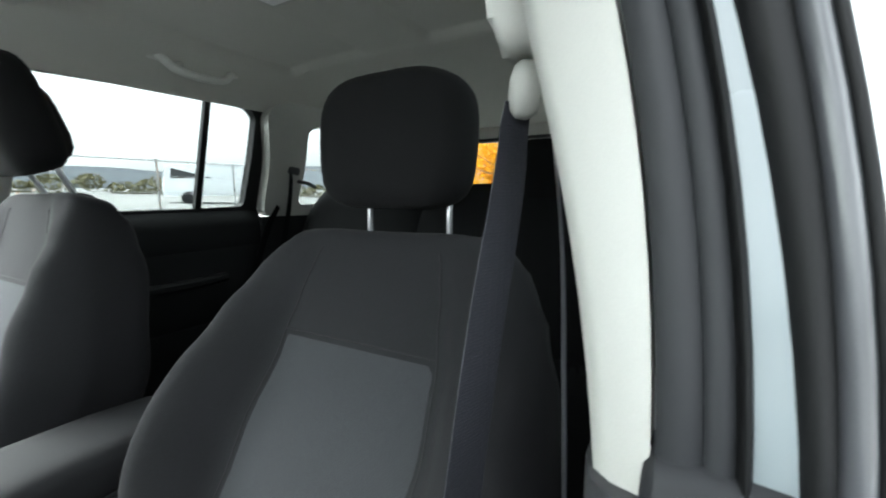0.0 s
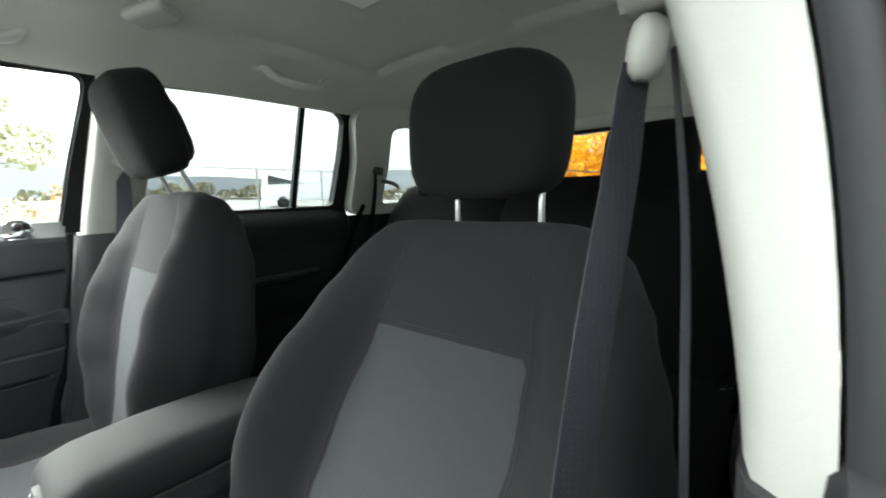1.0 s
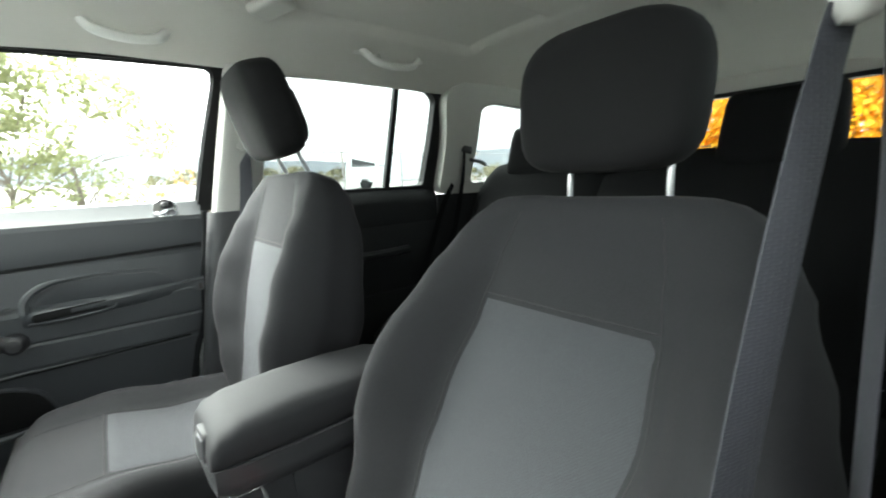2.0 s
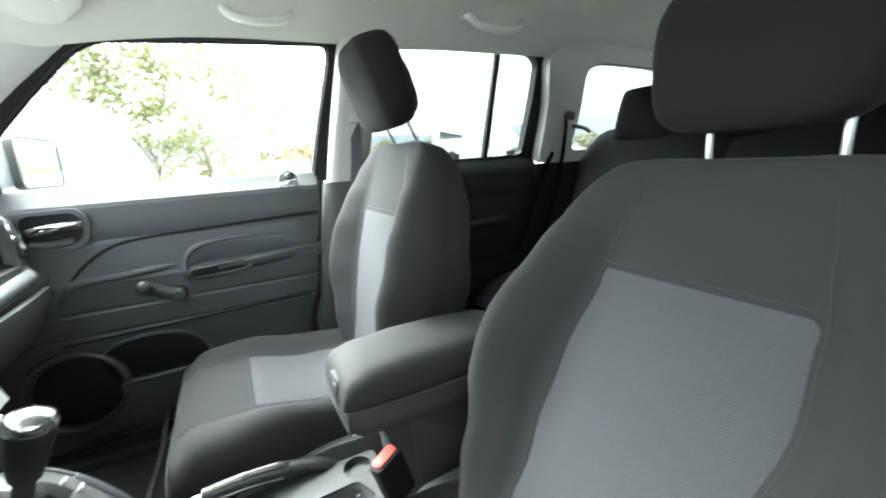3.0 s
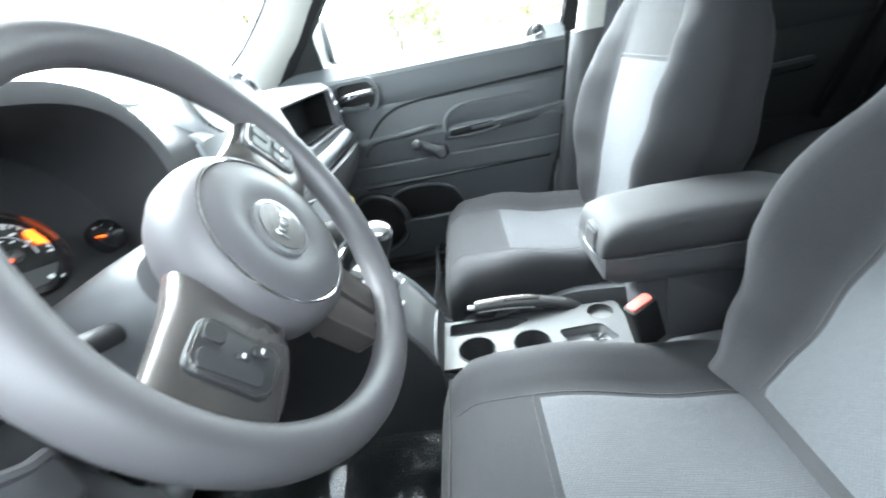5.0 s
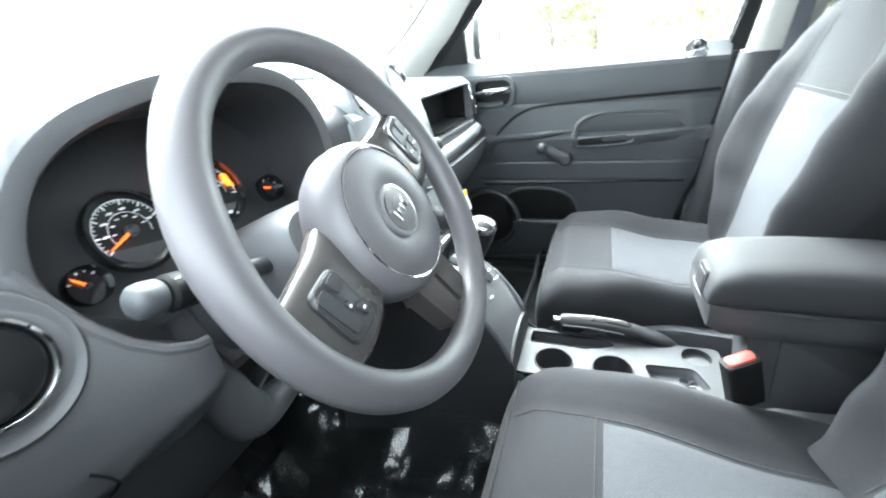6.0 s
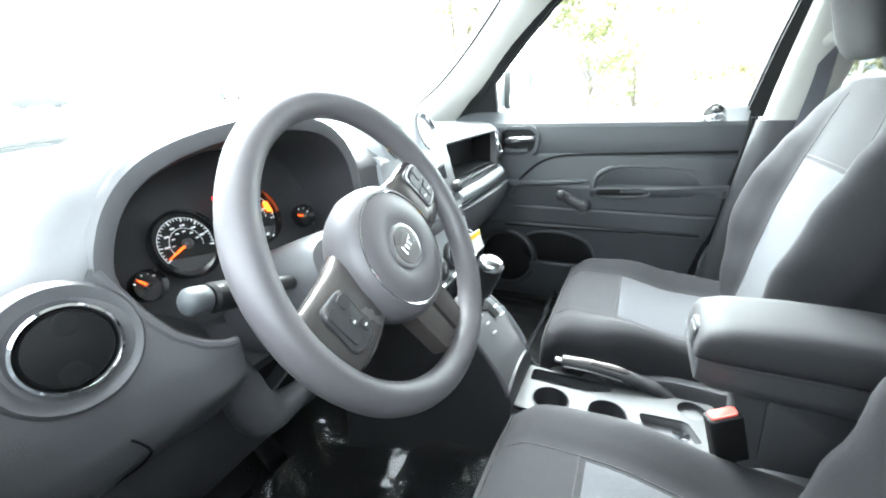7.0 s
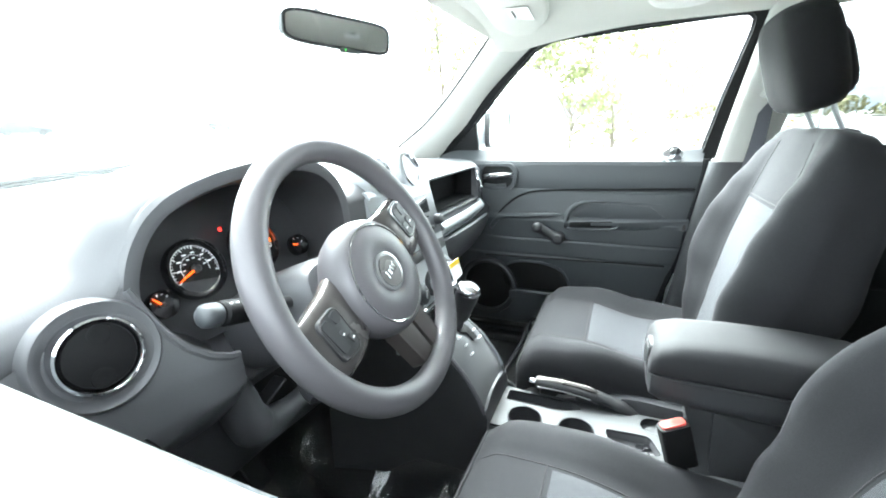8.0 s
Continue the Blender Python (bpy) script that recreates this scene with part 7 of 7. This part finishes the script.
def tree(name, base, clumps, material, label, per=700, leaf=0.06, trunk=0.10, category="tree"):
    bx_, by2, g = base[0], base[1], ground_z(base[0], base[1])
    base = (bx_, by2, g)
    t = thing(name, base, label, category)
    b = bmesh.new()
    top = max(clumps, key=lambda c: c[2])
    tube(catmull([(bx_, by2, g - 0.05), (bx_ + 0.05, by2, g + 0.6), (bx_ - 0.04, by2 + 0.05, g + 1.2), (top[0], top[1], top[2])], 5), [trunk * (1 - 0.9 * i / 15) for i in range(16)], 8, bm=b)
    for cx, cy, cz, r in clumps:
        p0 = Vector((bx_, by2, g + 0.25 * (cz - g) + 0.1))
        p1 = Vector((cx, cy, cz))
        tube(catmull([p0, p0.lerp(p1, 0.5) + Vector((0, 0, 0.12)), p1], 4), [trunk * 0.45 * (1 - 0.85 * i / 8) for i in range(9)], 6, bm=b)
        for k in range(7):
            e = p1 + Vector(rng.normal(size=3)) * r * 0.55
            tube([p0.lerp(p1, 0.6), p0.lerp(e, 0.85), e], [trunk * 0.16, trunk * 0.10, 0.004], 5, bm=b)
    part("trunk", b, M_BARK, t, "grey bark trunk and limbs")
    vs, fs = crown_mesh(clumps, per, leaf)
    me = bpy.data.meshes.new("crown")
    me.from_pydata([(x - base[0], y - base[1], z - base[2]) for x, y, z in vs], [], fs)
    me.materials.append(material)
    c = new("crown", me)
    c.parent = t
    return t


tree("bush", (9.2, 1.4, 0), [(9.2, 1.5, 2.8, 0.8), (9.0, 0.8, 3.3, 0.6), (9.3, 2.2, 2.9, 0.6), (9.0, 0.0, 2.8, 0.55), (9.1, 1.9, 3.7, 0.6), (9.2, 1.0, 2.0, 0.7), (9.4, 2.9, 3.5, 0.65), (9.5, -0.7, 2.2, 0.5), (9.3, 3.5, 4.0, 0.6), (9.4, 2.6, 4.2, 0.5)], M_LEAF, "tall green leafy bush beside the car park", 1500, 0.06, 0.045, "bush")
tree("bush", (8.8, 0.5, 0), [(8.8, 0.7, 1.5, 0.6), (8.7, 0.2, 1.2, 0.5), (8.9, -0.3, 0.9, 0.45), (9.0, 1.1, 0.9, 0.6)], M_LEAF, "low green bush with thin twigs", 800, 0.05, 0.06, "bush")
tree("bush", (9.6, -1.6, 0), [(9.6, -1.4, 1.2, 0.6), (9.7, -2.2, 1.0, 0.6), (9.4, -0.8, 0.8, 0.5)], M_RUST, "thin rust coloured autumn bush", 260, 0.05, 0.06, "bush")
tree("autumn_tree", (0.9, -11.0, 0), [(0.6, -10.8, 1.7, 1.1), (1.8, -11.2, 2.1, 1.2), (-0.4, -11.0, 1.6, 1.0), (0.4, -11.2, 2.9, 1.2), (2.6, -11.4, 1.5, 0.9), (1.4, -11.0, 3.4, 1.0), (-1.0, -11.2, 2.4, 0.9), (-1.5, -11.0, 1.4, 0.7), (3.5, -11.2, 2.2, 1.1), (4.4, -11.5, 1.8, 1.0), (3.4, -11.0, 1.2, 0.9), (0.0, -10.6, 1.1, 0.8), (1.2, -10.6, 1.1, 0.8), (2.4, -11.2, 2.7, 1.0)], M_GOLD, "golden autumn tree behind the car", 1500, 0.075, 0.14)
tree("autumn_tree", (10.6, 5.0, 0), [(10.6, 4.5, 3.6, 0.8), (10.4, 5.0, 2.9, 0.7), (10.2, 5.5, 3.7, 0.8), (10.7, 4.2, 4.3, 0.8), (9.9, 6.1, 2.2, 0.5), (10.4, 5.2, 4.6, 0.9), (10.9, 3.9, 3.2, 0.5)], M_LEAF, "green and yellow tree beside the car park", 900, 0.06, 0.08)
tree("bare_tree", (13.0, 22.0, 0), [(13.0, 22.0, 3.2, 1.0), (12.4, 22.4, 2.6, 0.8), (13.5, 21.6, 2.5, 0.8)], M_RUST, "thin almost bare tree in the distance", 25, 0.06, 0.09)


def parked(name, at, yaw, size, paint, label, van=False):
    L, W, Hh = size
    t = thing(name, (at[0], at[1], 0), label, "van" if van else "car")
    t.rotation_euler = (0, 0, radians(yaw))
    side = [(-0.5, 0.20), (-0.5, 0.55), (-0.47, 0.93), (0.05, 1.0), (0.22, 0.97), (0.34, 0.60), (0.49, 0.50), (0.5, 0.20)] if van else [(-0.5, 0.18), (-0.5, 0.52), (-0.42, 0.62), (-0.28, 0.98), (0.08, 1.0), (0.24, 0.64), (0.48, 0.52), (0.5, 0.18)]
    rs = []
    for w in (-0.5, -0.47, -0.3, 0.3, 0.47, 0.5):
        ins = 0.03 if abs(w) == 0.5 else 0.0
        rs.append([Vector((at[0] + x * L * (1 - ins), at[1] + w * W * (1 - 0.10 * max(0, z - 0.55) / 0.45), z * Hh * (1 - ins * 0.5) + ins * 0.3)) for x, z in side])
    part("body", rings(rs), paint, t, "painted body")
    wins = ((-0.44, -0.20), (-0.17, 0.03), (0.05, 0.24)) if van else ((-0.29, -0.11), (-0.09, 0.11))
    for s in (-1, 1):
        for a, c in wins:
            y = at[1] + s * (W / 2 * 0.955 + 0.006)
            part("window", slab([(at[0] + a * L, y, 0.62 * Hh), (at[0] + c * L, y, 0.62 * Hh), (at[0] + (c - 0.02) * L, y - s * 0.05, 0.90 * Hh), (at[0] + (a + 0.01) * L, y - s * 0.05, 0.90 * Hh)], (0, s * 0.006, 0), 0), M_TINT, t, "tinted side window")
        for x in (-0.31, 0.31):
            wv = part("wheel", lathe([(0.0, -0.10), (0.30, -0.10), (0.33, -0.06), (0.33, 0.06), (0.30, 0.10), (0.0, 0.10)], (at[0] + x * L, at[1] + s * (W / 2 - 0.10), 0.33), (0, 1, 0), 20), M_RUBBER, t, "black tyre")
            part("hubcap", lathe([(0.0, 0.0), (0.19, 0.0), (0.17, 0.02), (0.0, 0.03)], (at[0] + x * L, at[1] + s * (W / 2 + 0.0), 0.33), (0, s, 0), 16), M_SILVER, wv)
        part("tail_lamp", box((at[0] - 0.497 * L, at[1] + s * W * 0.43, 0.52 * Hh), (0.04, 0.12, 0.25), 0.01, 2), M_LAMP, t, "red tail lamp")
    part("rear_glass", slab([(at[0] - 0.502 * L, at[1] - 0.35 * W, 0.60 * Hh), (at[0] - 0.502 * L, at[1] + 0.35 * W, 0.60 * Hh), (at[0] - 0.486 * L, at[1] + 0.33 * W, 0.88 * Hh), (at[0] - 0.486 * L, at[1] - 0.33 * W, 0.88 * Hh)], (-0.006, 0, 0), 0), M_TINT, t)
    t.location.z = ground_z(*at)
    return t


parked("white_van", (20.5, -13.5), 238, (5.6, 2.0, 2.05), M_PAINT, "white passenger van parked across the lot", True)
parked("parked_car", (33.2, 40.0), 20, (4.4, 1.75, 1.45), M_CARDARK, "dark saloon car parked far ahead")
parked("parked_car", (41.0, 41.0), 35, (4.4, 1.75, 1.45), M_CARSILVER, "silver saloon car parked far ahead")
parked("parked_car", (23.5, 58.0), -20, (4.4, 1.75, 1.5), M_CARDARK, "dark hatchback parked far ahead")


fence = thing("wire_fence", (12.0, -9.0, ground_z(12.0, -9.0)), "grey wire fence along the edge of the lot", "fence")
for k in range(8):
    fx, fy = mixv(14.5, 9.5, k / 7), mixv(-2.5, -16.5, k / 7)
    part("post", tube([(fx, fy, ground_z(fx, fy) - 0.05), (fx, fy, ground_z(fx, fy) + 1.75)], 0.035, 8), M_SATIN, fence, "grey steel post")
for h in (0.25, 0.75, 1.25, 1.70):
    part("wire", tube([(mixv(14.5, 9.5, k / 7), mixv(-2.5, -16.5, k / 7), ground_z(mixv(14.5, 9.5, k / 7), mixv(-2.5, -16.5, k / 7)) + h) for k in range(8)], 0.02 if h > 1.6 else 0.008, 6), M_SATIN, fence, "thin steel wire")


def hill(u, v):
    a = mixv(-40, 220, u)
    r = 420
    h = 28 + 12 * noise.noise((u * 9, 3, 0)) + 5 * noise.noise((u * 40, 1, 0))
    return Vector((r * math.sin(radians(a)), r * math.cos(radians(a)), -1 + h * v))


solo("backdrop", sheet(hill, 160, 3), M_HILL, (0, 0, 0), "hills on the horizon with blue haze put into their colour", "hills", kind="structure")
vs, fs = crown_mesh([(40 * math.sin(radians(a)), 40 * math.cos(radians(a)), ground_z(40 * math.sin(radians(a)), 40 * math.cos(radians(a))) + 0.2 + 0.3 * (i % 3), 1.0 + 0.5 * ((i * 7) % 5) / 5) for i, a in enumerate(range(95, 170, 3))], 220, 0.16, 0.6)
me = bpy.data.meshes.new("brush")
me.from_pydata(vs, [], fs)
me.materials.append(M_BRUSH)
tagged(new("brush", me), "band of dry brown brush at the edge of the lot", "brush", kind="stuff")
